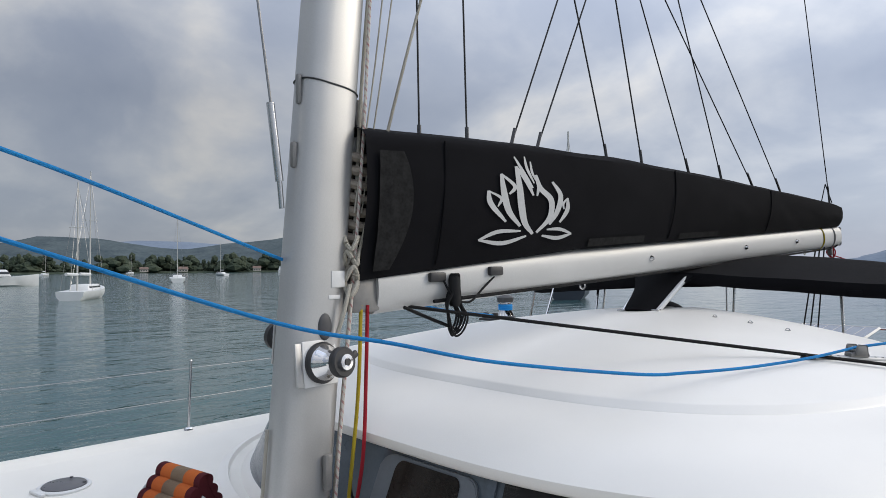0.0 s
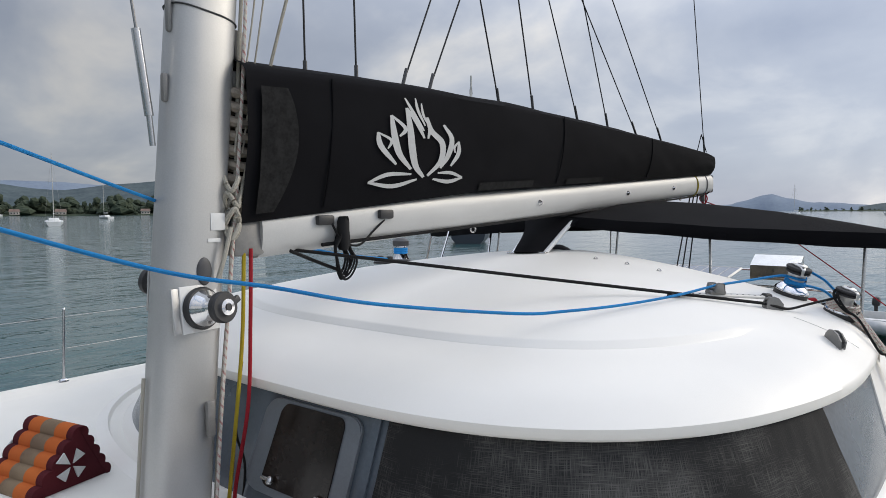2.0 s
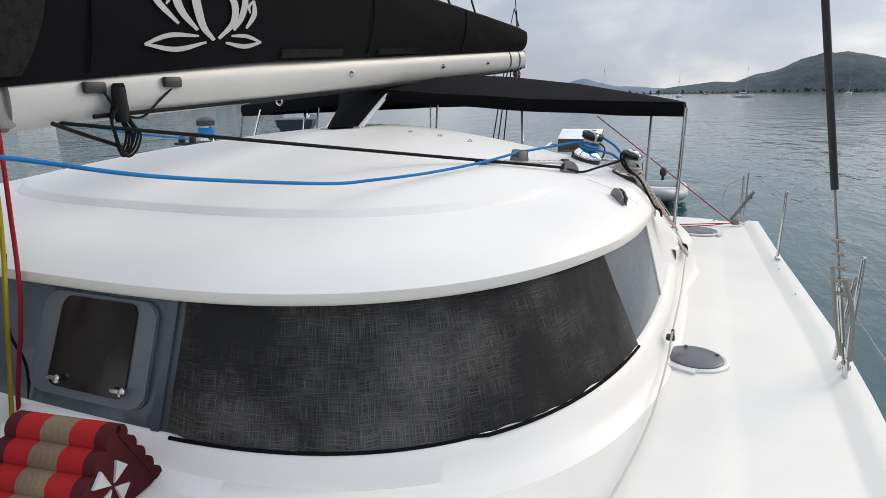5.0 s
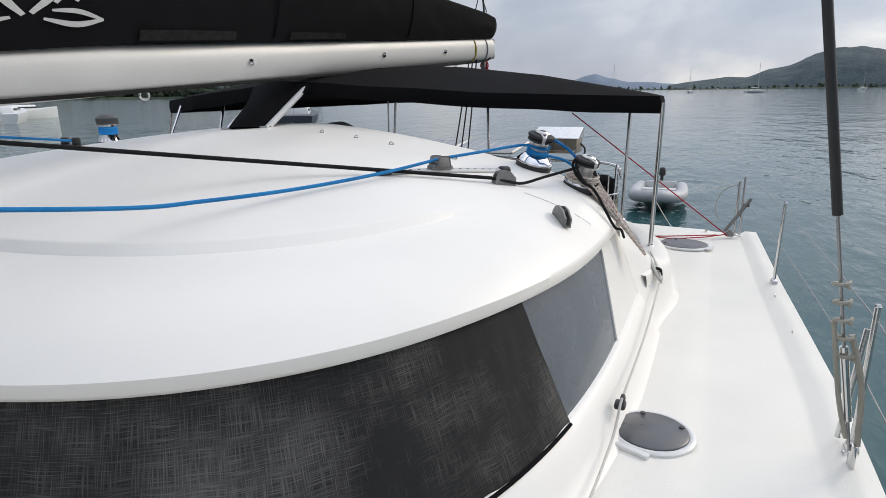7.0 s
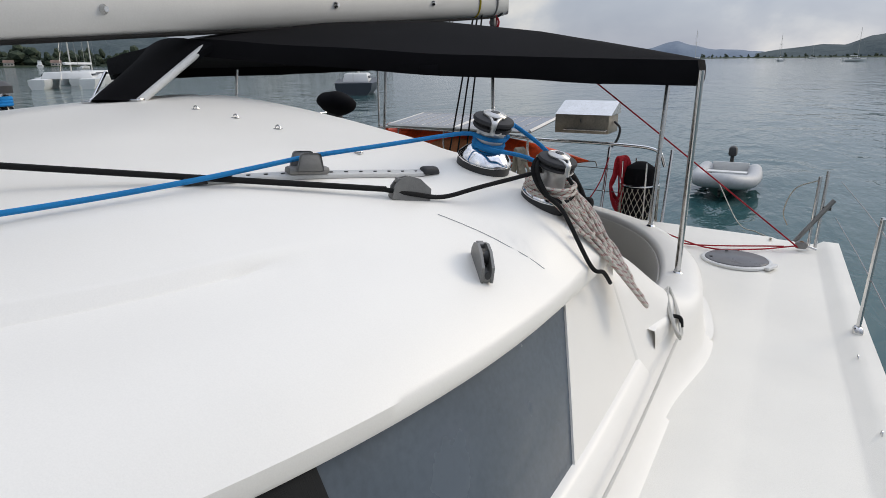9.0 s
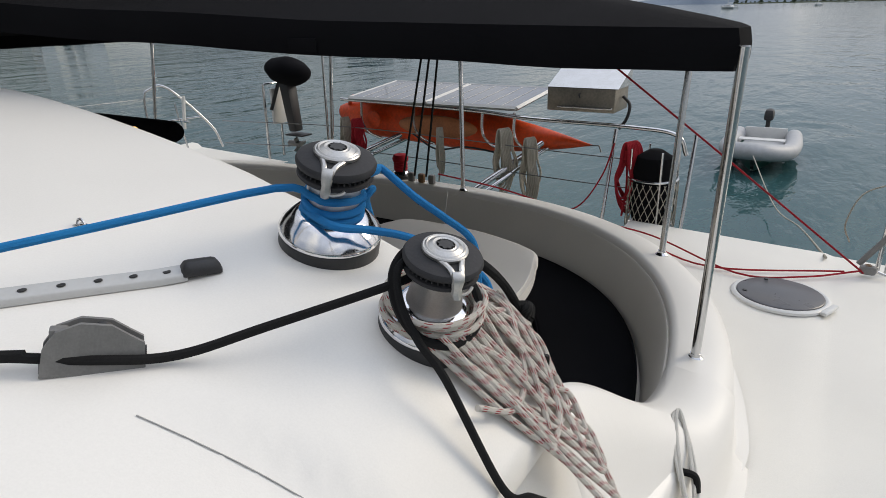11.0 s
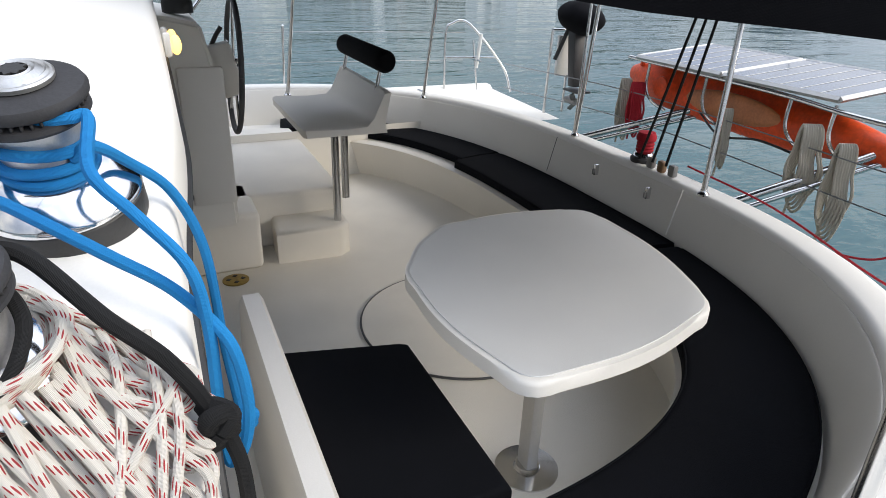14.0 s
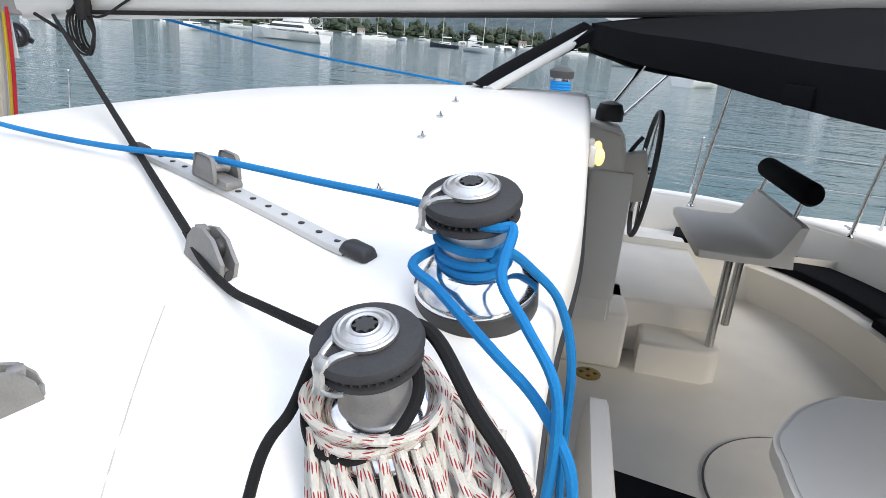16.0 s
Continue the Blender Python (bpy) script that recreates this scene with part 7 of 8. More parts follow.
# ---------------------------------------------------------------- cushions on the foredeck
def wedge_cushion(at, turn, length, depth, height, main, label):
    """A stuffed triangular cushion of sewn rolls, with a brocade band and dark ends."""
    t = thing("triangle_cushion", label, "cushion", group="triangle cushions", at=at, turn=turn)
    n = 5
    for side in (0, 1):
        for k in range(n):
            s0, s1 = k / n, (k + 1) / n
            def pt(s, puff):
                if side == 0:
                    return Vector((0, -depth * (1 - s), height * s)) + Vector((0, -0.5, 0.55)) * puff
                return Vector((0, depth * 0.55 * (1 - s), height * s)) + Vector((0, 0.6, 0.4)) * puff
            for u0, u1, m, lb in ((-0.5, -0.38, M_MAROON, ""), (-0.38, -0.14, main, ""), (-0.14, 0.14, M_TAN, ""), (0.14, 0.38, main, ""), (0.38, 0.5, M_MAROON, "")):
                bm = bmesh.new()
                rows = []
                for q in np.linspace(0, 1, 7):
                    p = pt(s0 + (s1 - s0) * q, 0.032 * math.sin(math.pi * q) ** 0.7)
                    rows.append([(length * (u0 + (u1 - u0) * w_), p.y, p.z) for w_ in np.linspace(0, 1, 4)])
                for q in np.linspace(1, 0, 3):
                    p = pt(s0 + (s1 - s0) * q, -0.03)
                    rows.append([(length * (u0 + (u1 - u0) * w_), p.y, p.z) for w_ in np.linspace(0, 1, 4)])
                vs = grid_surface(bm, rows)
                bm.faces.new([r[0] for r in vs]); bm.faces.new([r[-1] for r in vs][::-1])
                part("roll", bm, m, t)
    for s in (-1, 1):
        bm = bmesh.new()
        prof = [(-depth, 0), (depth * 0.55, 0), (0, height)]
        a = [bm.verts.new((s * length * 0.485, y, z)) for y, z in prof]
        b = bm.verts.new((s * length * 0.53, -0.08, height * 0.38))
        for i in range(3):
            bm.faces.new((a[i], a[(i + 1) % 3], b))
        bm.faces.new(a)
        part("end_panel", bm, M_MAROON, t, "dark maroon end panel")
        for k in range(4):
            ang = math.pi / 4 + k * math.pi / 2
            bm = bmesh.new()
            cc = Vector((s * length * 0.522, -0.08, height * 0.40))
            e = Vector((0, math.cos(ang), math.sin(ang))); f = Vector((0, -e.z, e.y))
            lift = Vector((s * 0.010, 0, 0))
            vs = [bm.verts.new(cc + lift + e * 0.012), bm.verts.new(cc + lift * 0.6 + e * 0.085 + f * 0.032), bm.verts.new(cc + lift * 0.6 + e * 0.085 - f * 0.032)]
            bm.faces.new(vs)
            r = bmesh.ops.extrude_face_region(bm, geom=bm.faces[:])
            for v in r["geom"]:
                if isinstance(v, bmesh.types.BMVert):
                    v.co -= Vector((s * 0.012, 0, 0))
            part("star_petal", bm, M_LOGO, t, "white star petal")
    part("base", box(bmesh.new(), (0, -depth * 0.22, 0.015), (length * 0.96, depth * 1.5, 0.04), 0.012), M_MAROON, t)


wedge_cushion((-0.44, 0.44, deck_z(-0.5) + 0.012), (0, 0, 8), 0.46, 0.33, 0.33, M_RED, "red stuffed triangular cushion with brocade band on the foredeck")
wedge_cushion((-2.42, 0.36, deck_z(-2.3) + 0.012), (0, 0, 12), 0.46, 0.30, 0.33, M_ORCLOTH, "orange stuffed triangular cushion with brocade band on the foredeck")

# A grey strip drawn in for the thin shaded edge of the raised panel.
bm = tube(bmesh.new(), [(0.97 + 0.40 * q, 3.340 + 0.136 * q, roof_z(0.97 + 0.40 * q, 3.340 + 0.136 * q) + 0.0015) for q in np.linspace(0, 0.86, 24)], 0.0012, 5)
solo("roof_joint", bm, mat("pale_joint", (0.42, 0.41, 0.39), 0.6, var=0.1, scale=20), "thin grey line drawn for the shaded edge of the roof panel", "trim", kind="structure")
bm = bmesh.new()
tube(bm, [cabin_side_point(u, 0.006) + Vector((0.016 * (1 if u < 0.3 else 0), -0.015, 0.0)) for u in np.linspace(P_LOW, T_SCREEN + LEAN * 0.80, 60)], 0.009, 6)
part("hem", bm, M_CANVAS, SCREEN, "rolled black hem")


# ---------------------------------------------------------------- stern gear
def stern_winch():
    t = thing("stern_winch", "small winch with red line on the after coaming", "winch", at=(-0.98, 6.76, 1.352))
    part("base", lathe(bmesh.new(), ((0.075, 0), (0.078, 0.03), (0.06, 0.05)), 24), M_BLACKPL, t)
    part("ring", lathe(bmesh.new(), ((0.066, 0.045), (0.06, 0.06), (0.045, 0.07)), 24), M_CHROME, t)
    part("line_turns", lathe(bmesh.new(), ((0.048, 0.07), (0.055, 0.08), (0.05, 0.09), (0.055, 0.10), (0.05, 0.11), (0.055, 0.12), (0.048, 0.135)), 24), M_REDROPE, t, "turns of red line")
    part("head", lathe(bmesh.new(), ((0.058, 0.14), (0.062, 0.16), (0.05, 0.19), (0.02, 0.195)), 24), M_REDROPE, t)


stern_winch()
t = thing("traveller_block", "steel traveller blocks at the mainsheet foot", "block", at=(-0.72, 6.70, 1.362))
for k in range(3):
    part("block", box(bmesh.new(), (-0.12 + 0.09 * k, 0, 0.035), (0.05, 0.04, 0.07), 0.012), M_GREYCAST if k != 1 else M_WOOD, t)
for x, y in ((-1.16, 6.515), (-0.69, 6.53)):
    t = thing("locker_latch", "small steel latch on the seat back", "latch", group="locker latches", at=(x, y + 0.02, 1.27))
    part("plate", box(bmesh.new(), (0, 0.02, 0), (0.022, 0.03, 0.07), 0.005), M_STEEL, t)
    part("tongue", box(bmesh.new(), (0.0, 0.0, -0.01), (0.012, 0.016, 0.035), 0.004), M_GREYCAST, t)
bm = tube(bmesh.new(), [(-0.465, 6.60, 1.36), (-0.47, 6.545, 1.10)], 0.004, 6)
solo("panel_joint", bm, M_GEL, "pale joint between two seat-back panels", "trim", kind="structure")
bm = tube(bmesh.new(), [(-1.70, 6.61, 1.34), (-1.70, 6.55, 1.10)], 0.0025, 6)
solo("panel_joint", bm, M_GREYRUB, "thin joint between two seat-back panels", "trim", kind="structure")
for k in (0, 1):
    part("hinge", box(bmesh.new(), (-1.30 + 0.07 * k, 6.085, 0.93), (0.03, 0.02, 0.06), 0.004), M_STEEL, BENCH, "small steel hinge")


def kayak():
    t = thing("kayak", "bright orange plastic kayak slung across the stern", "kayak")
    bm = bmesh.new()
    rows = []
    n = 36
    for i in range(n + 1):
        s = i / n
        x = -2.52 + 2.66 * s
        w_ = 0.29 * min(1.0, 0.18 + s / 0.16) ** 0.6 * max(0.03, 1 - max(0.0, (s - 0.55) / 0.45) ** 1.7)
        zc = 1.60 - 0.02 * math.sin(math.pi * s) + 0.05 * max(0.0, 0.25 - s) - 0.09 * s - 0.06 * max(0.0, s - 0.7)
        row = []
        for k in range(20):
            a = 2 * math.pi * k / 20
            cy, cz = math.cos(a), math.sin(a)
            deckcut = 1.0 if cz < 0 else (0.55 if 0.2 < s < 0.75 else 0.85)
            row.append((x, 7.93 + w_ * 0.62 * cz * deckcut * -1.0, zc + w_ * 0.62 * cy))
        rows.append(row)
    vs = grid_surface(bm, rows, close=True)
    bm.faces.new(vs[0]); bm.faces.new(vs[-1][::-1])
    part("hull", bm, M_ORANGE, t)
    # The seat well's shade is put into its duller orange.
    bm = bmesh.new()
    bmesh.ops.create_uvsphere(bm, u_segments=20, v_segments=10, radius=1, matrix=Matrix.Translation((-1.25, 7.72, 1.58)) @ Matrix.Diagonal((0.42, 0.03, 0.10, 1)))
    part("cockpit", bm, mat("orange_shadow", (0.55, 0.20, 0.08), 0.5, var=0.15), t, "seat well in a shade-toned orange")
    part("handle", tube(bmesh.new(), smooth_path([(-2.36, 7.86, 1.70), (-2.30, 7.83, 1.78), (-2.18, 7.83, 1.78), (-2.12, 7.86, 1.72)]), 0.02, 8), M_ORANGE, t)
    part("toggle", tube(bmesh.new(), [(0.12, 7.92, 1.495), (0.20, 7.90, 1.50), (0.22, 7.90, 1.45)], 0.006, 6), M_GREYCAST, t)
    part("hatch_lid", lathe(bmesh.new(), ((0.08, 0), (0.08, 0.015), (0.07, 0.02)), 20, Matrix.Translation((-1.95, 7.72, 1.60)) @ Euler((radians(90), 0, 0)).to_matrix().to_4x4()), M_ORANGE, t)


kayak()


def solar(x0, x1):
    t = thing("solar_panel", "framed grey-blue solar panel on the stern gantry", "solar panel", group="solar panels")
    y0, y1, z0, z1 = 7.62, 8.40, 1.80, 1.87
    def P(x, s, up=0):
        return (x, y0 + (y1 - y0) * s, z0 + (z1 - z0) * s + up)
    bm = bmesh.new()
    a = [bm.verts.new(P(x, s, u)) for u in (0.0, 0.012) for x, s in ((x0, 0), (x1, 0), (x1, 1), (x0, 1))]
    bm.faces.new(a[:4][::-1]); bm.faces.new(a[4:])
    for i in range(4):
        bm.faces.new((a[i], a[(i + 1) % 4], a[4 + (i + 1) % 4], a[4 + i]))
    part("cell_sheet", bm, M_SOLAR, t, smooth=False)
    for p, q in ((P(x0, 0), P(x1, 0)), (P(x1, 0), P(x1, 1)), (P(x1, 1), P(x0, 1)), (P(x0, 1), P(x0, 0))):
        part("frame_bar", tube(bmesh.new(), [p, q], 0.020, 4), M_ALU, t)
    for k in range(1, 6):
        x = x0 + (x1 - x0) * k / 6
        part("cell_line", tube(bmesh.new(), [P(x, 0.03, 0.0135), P(x, 0.97, 0.0135)], 0.002, 4), M_ALU, t)


solar(-2.16, -1.30); solar(-1.27, -0.42)


def grill_box():
    t = thing("grill_box", "weathered stainless barbecue box on the stern rail", "barbecue", at=(0.12, 7.78, 1.80))
    part("body", box(bmesh.new(), (0, 0, 0.10), (0.54, 0.34, 0.18), 0.012), M_GALV, t)
    bm = bmesh.new()
    prof = [(-0.17, 0.19), (0.17, 0.19), (0.17, 0.30), (0.12, 0.31)]
    L = [bm.verts.new((-0.27, y, z)) for y, z in prof]; R = [bm.verts.new((0.29, y, z)) for y, z in prof]
    bm.faces.new(L); bm.faces.new(R[::-1])
    for i in range(4):
        bm.faces.new((L[i], L[(i + 1) % 4], R[(i + 1) % 4], R[i]))
    part("lid", bm, M_STEEL, t, "open sloping steel lid", smooth=False)
    part("shelf", box(bmesh.new(), (0.05, -0.18, 0.05), (0.42, 0.10, 0.012), 0.003), M_STEEL, t)
    part("handle", tube(bmesh.new(), smooth_path([(0.0, -0.18, 0.15), (0.0, -0.20, 0.14), (0.0, -0.18, 0.12)]), 0.006, 6), M_BLACKPL, t)
    part("pipe", tube(bmesh.new(), smooth_path([(0.28, 0, 0.12), (0.34, -0.02, 0.06), (0.33, -0.04, -0.04), (0.28, -0.05, -0.12)]), 0.012, 8), M_BLACKPL, t)


grill_box()


def gantry():
    t = thing("stern_gantry", "bent stainless rails and davit arms across the stern", "rail")
    z = 1.73
    part("top_rail", tube(bmesh.new(), smooth_path([(-2.3, 7.66, 1.78), (-0.9, 7.64, 1.76), (-0.3, 7.62, z), (0.5, 7.62, z - 0.01), (0.84, 7.66, z - 0.05), (0.92, 7.7, z - 0.2)], 6), 0.016, 10), M_STEEL, t)
    part("top_rail", tube(bmesh.new(), [(-2.2, 8.42, 1.86), (-0.3, 8.42, 1.86)], 0.014, 8), M_STEEL, t)
    for x, zb in ((0.86, 0.98), (0.40, 1.02), (0.98, 0.98)):
        part("upright", tube(bmesh.new(), [(x, 7.45, zb), (x, 7.66, z - 0.04)], 0.014, 10), M_STEEL, t)
    for a, b in (((-2.46, 7.06, 1.04), (-1.66, 7.98, 1.50)), ((-0.80, 7.06, 1.02), (-0.25, 7.92, 1.52))):
        part("davit_arm", tube(bmesh.new(), [a, b], 0.026, 12), M_STEEL, t, "thick steel davit arm")
        part("davit_arm", tube(bmesh.new(), [(a[0] + 0.10, a[1] + 0.02, a[2]), (b[0] + 0.02, b[1], b[2] - 0.06)], 0.018, 10), M_STEEL, t)
        part("bracket", box(bmesh.new(), (a[0] + 0.03, a[1] - 0.0, a[2] + 0.02), (0.16, 0.10, 0.12), 0.03, taper=0.6), M_WHITEPL, t)
    for x in (-2.05, -1.45, -0.75, -0.45):
        part("hanger", tube(bmesh.new(), smooth_path([(x, 7.66, 1.76), (x, 7.66, 1.58), (x + 0.06, 7.68, 1.48), (x + 0.16, 7.74, 1.42)]), 0.012, 8), M_STEEL, t)
    for zz in (1.60, 1.38):
        part("guard_wire", tube(bmesh.new(), smooth_path([(-3.4, 7.12, zz - 0.02), (-2.0, 7.55, zz - 0.06), (0.0, 7.55, zz - 0.10), (0.9, 7.6, zz - 0.12)]), 0.0045, 6), M_WIRE, t)
    part("cable", tube(bmesh.new(), smooth_path([(-1.5, 7.7, 1.50), (-1.2, 7.62, 1.40), (-0.9, 7.64, 1.44), (-0.6, 7.7, 1.40)]), 0.008, 7), M_BLACKPL, t)


gantry()


def hanging_coil(x, y, z, h, w_, m, label, loops=6):
    t = thing("rope_coil", label, "rope", group="coils on the stern rail", at=(x, y, z))
    for k in range(loops):
        hh, ww = h * (0.85 + 0.05 * k % 0.3), w_ * (0.6 + 0.08 * k)
        part("loop", tube(bmesh.new(), smooth_path([(ww * math.sin(a) * (0.55 if math.cos(a) > 0.2 else 1.0) + 0.006 * k, 0.012 * (k - loops / 2), -hh / 2 + hh / 2 * math.cos(a)) for a in np.linspace(0, 2 * math.pi, 15)], 3), 0.009, 6), m, t)
    part("wrap", tube(bmesh.new(), [(0, 0, -h * 0.12), (0.005, 0, -h * 0.26)], w_ * 0.45, 8), m, t)
    part("tail", tube(bmesh.new(), smooth_path([(0, 0, -h * 0.2), (0.02, -0.02, -h * 0.7), (0.0, -0.02, -h * 1.15)]), 0.008, 6), m, t)


hanging_coil(-2.23, 7.60, 1.62, 0.46, 0.05, M_CREAMROPE, "cream rope coil hanging from the stern rail")
hanging_coil(-2.07, 7.58, 1.62, 0.40, 0.05, M_REDROPE, "red rope coil hanging from the stern rail", 7)
hanging_coil(-0.53, 7.58, 1.64, 0.50, 0.08, M_CREAMROPE, "cream rope coil hanging from the stern rail", 8)
hanging_coil(-0.30, 7.60, 1.58, 0.55, 0.07, M_CREAMROPE, "cream rope coil hanging from the stern rail", 7)
hanging_coil(-1.15, 7.60, 1.60, 0.42, 0.03, M_CREAMROPE, "cream rope coil hanging from the stern rail", 4)
hanging_coil(0.52, 7.58, 1.62, 0.50, 0.10, M_REDROPE, "red rope coil hanging from the stern rail", 9)
rope("red_tail", [(0.42, 7.58, 1.60), (0.36, 7.5, 1.35), (0.25, 7.3, 1.15), (0.05, 7.1, 1.14)], 0.006, M_REDROPE, "red line falling to the deck")


def basket():
    t = thing("fender_basket", "black fender in a steel wire basket with netting", "fender", at=(0.72, 7.62, 0.96))
    bm = lathe(bmesh.new(), ((0.05, 0.02), (0.13, 0.06), (0.155, 0.16), (0.155, 0.46), (0.13, 0.56), (0.05, 0.61)), 24)
    part("fender", bm, M_CANVAS, t, "black covered fender")
    for z in (0.02, 0.40):
        part("hoop", tube(bmesh.new(), [(0.175 * math.cos(a), 0.175 * math.sin(a), z) for a in np.linspace(0, 2 * math.pi, 33)], 0.010, 8), M_STEEL, t)
    for k in range(4):
        a = k * math.pi / 2 + 0.5
        part("rod", tube(bmesh.new(), [(0.175 * math.cos(a), 0.175 * math.sin(a), 0.02), (0.175 * math.cos(a), 0.175 * math.sin(a), 0.62)], 0.008, 8), M_STEEL, t)
    bm = bmesh.new()
    for k in range(22):
        a0 = 2 * math.pi * k / 22
        for s in (-1, 1):
            tube(bm, [(0.182 * math.cos(a0 + s * 0.9 * q), 0.182 * math.sin(a0 + s * 0.9 * q), 0.02 + 0.36 * q) for q in np.linspace(0, 1, 8)], 0.003, 4)
    part("net", bm, M_CREAMROPE, t, "pale net")


basket()


def outboard():
    t = thing("outboard_motor", "small outboard motor with a black hood on a rail bracket", "outboard motor", at=(-2.94, 7.49, deck_z(-3.1)))
    t.scale = (1.12, 1.12, 0.97)
    bm = bmesh.new()
    bmesh.ops.create_uvsphere(bm, u_segments=24, v_segments=16, radius=1, matrix=Matrix.Translation((0.12, 0.0, 0.93)) @ Euler((0, radians(10), 0)).to_matrix().to_4x4() @ Matrix.Diagonal((0.24, 0.15, 0.135, 1)))
    for v in bm.verts:
        v.co += Vector((0.015 * noise.noise(v.co * 9), 0.01 * noise.noise(v.co * 8 + Vector((3, 0, 0))), 0.02 * noise.noise(v.co * 7)))
    part("hood", bm, M_CANVAS, t, "black fabric hood")
    part("leg", box(bmesh.new(), (0.13, 0.0, 0.58), (0.09, 0.10, 0.50), 0.02, rot=(0, -6, 0), taper=1.2), M_BLACKPL, t)
    part("cavitation_plate", box(bmesh.new(), (0.18, 0.0, 0.30), (0.20, 0.13, 0.018), 0.006), M_BLACKPL, t)
    for k in range(3):
        part("propeller_blade", box(bmesh.new(), (0.17, 0.05 * math.cos(2.1 * k), 0.20 + 0.05 * math.sin(2.1 * k)), (0.015, 0.07, 0.045), 0.006, rot=(120 * k, 20, 0)), M_GREYCAST, t)
    part("gearcase", tube(bmesh.new(), [(0.06, 0, 0.20), (0.20, 0, 0.20)], 0.03, 10), M_GREYCAST, t)
    part("tiller", tube(bmesh.new(), [(0.05, -0.05, 0.82), (-0.02, -0.10, 0.55)], 0.016, 8), M_BLACKPL, t)
    part("clamp_board", box(bmesh.new(), (-0.03, 0.0, 0.58), (0.03, 0.16, 0.36), 0.008), M_WHITEPL, t, "white mounting board")
    for y in (-0.09, 0.09):
        part("rail_post", tube(bmesh.new(), [(-0.12, y, 0.03), (-0.10, y, 0.80)], 0.013, 8), M_STEEL, t)
    part("rail_bar", tube(bmesh.new(), [(-0.10, -0.09, 0.80), (-0.10, 0.09, 0.80)], 0.013, 8), M_STEEL, t)


outboard()
t = thing("rod_mount", "white flag-pole holder on the starboard stern rail", "fitting", at=(-4.05, 7.15, deck_z(-4)))
part("tube", tube(bmesh.new(), [(0, 0, 0.28), (0.04, 0.02, 0.62)], 0.018, 10), M_WHITEPL, t)
part("bracket", tube(bmesh.new(), [(-0.10, 0.0, 0.36), (0.10, 0.0, 0.36)], 0.012, 8), M_STEEL, t)
t = thing("mooring_cleat", "steel mooring cleat with line on the starboard deck", "cleat", at=(-4.05, 6.55, deck_z(-4) + 0.012))
part("horns", tube(bmesh.new(), smooth_path([(-0.12, 0, 0.045), (-0.04, 0, 0.05), (0.04, 0, 0.05), (0.12, 0, 0.045)]), 0.012, 8), M_STEEL, t)
part("stem", box(bmesh.new(), (0, 0, 0.02), (0.09, 0.03, 0.05), 0.01), M_STEEL, t)
rope("mooring_line", [(-4.1, 6.5, 1.20), (-3.95, 6.2, 1.185), (-3.85, 5.9, 1.185), (-4.0, 5.7, 1.185), (-4.15, 5.9, 1.185), (-4.05, 6.3, 1.19)], 0.009, M_CREAMROPE, "cream mooring line lying on the starboard deck")
t = thing("deck_winch", "chrome winch with blue line on the starboard roof edge", "winch", at=(-2.83, 3.9, roof_z(-2.83, 3.9) - 0.01))
part("skirt", lathe(bmesh.new(), ((0.105, 0), (0.105, 0.05), (0.09, 0.06)), 28), M_GREYRUB, t)
part("drum", lathe(bmesh.new(), ((0.09, 0.06), (0.065, 0.12), (0.062, 0.2)), 28), M_CHROME, t)
part("line_turns", lathe(bmesh.new(), ((0.07, 0.115), (0.078, 0.125), (0.072, 0.135), (0.078, 0.145), (0.072, 0.155), (0.078, 0.165), (0.07, 0.18)), 24), M_BLUE, t, "turns of blue line")
part("head", lathe(bmesh.new(), ((0.085, 0.2), (0.088, 0.25), (0.05, 0.28)), 28), M_GREYRUB, t)
t = thing("roof_lead", "black line organiser on the starboard roof", "rope lead", at=(-2.5, 3.3, roof_z(-2.5, 3.3)))
part("plate", box(bmesh.new(), (0, 0, 0.014), (0.22, 0.10, 0.024), 0.008), M_BLACKPL, t)
for k in (-1, 1):
    part("stopper", box(bmesh.new(), (0.06 * k, 0, 0.05), (0.05, 0.05, 0.06), 0.014), M_BLACKPL, t)


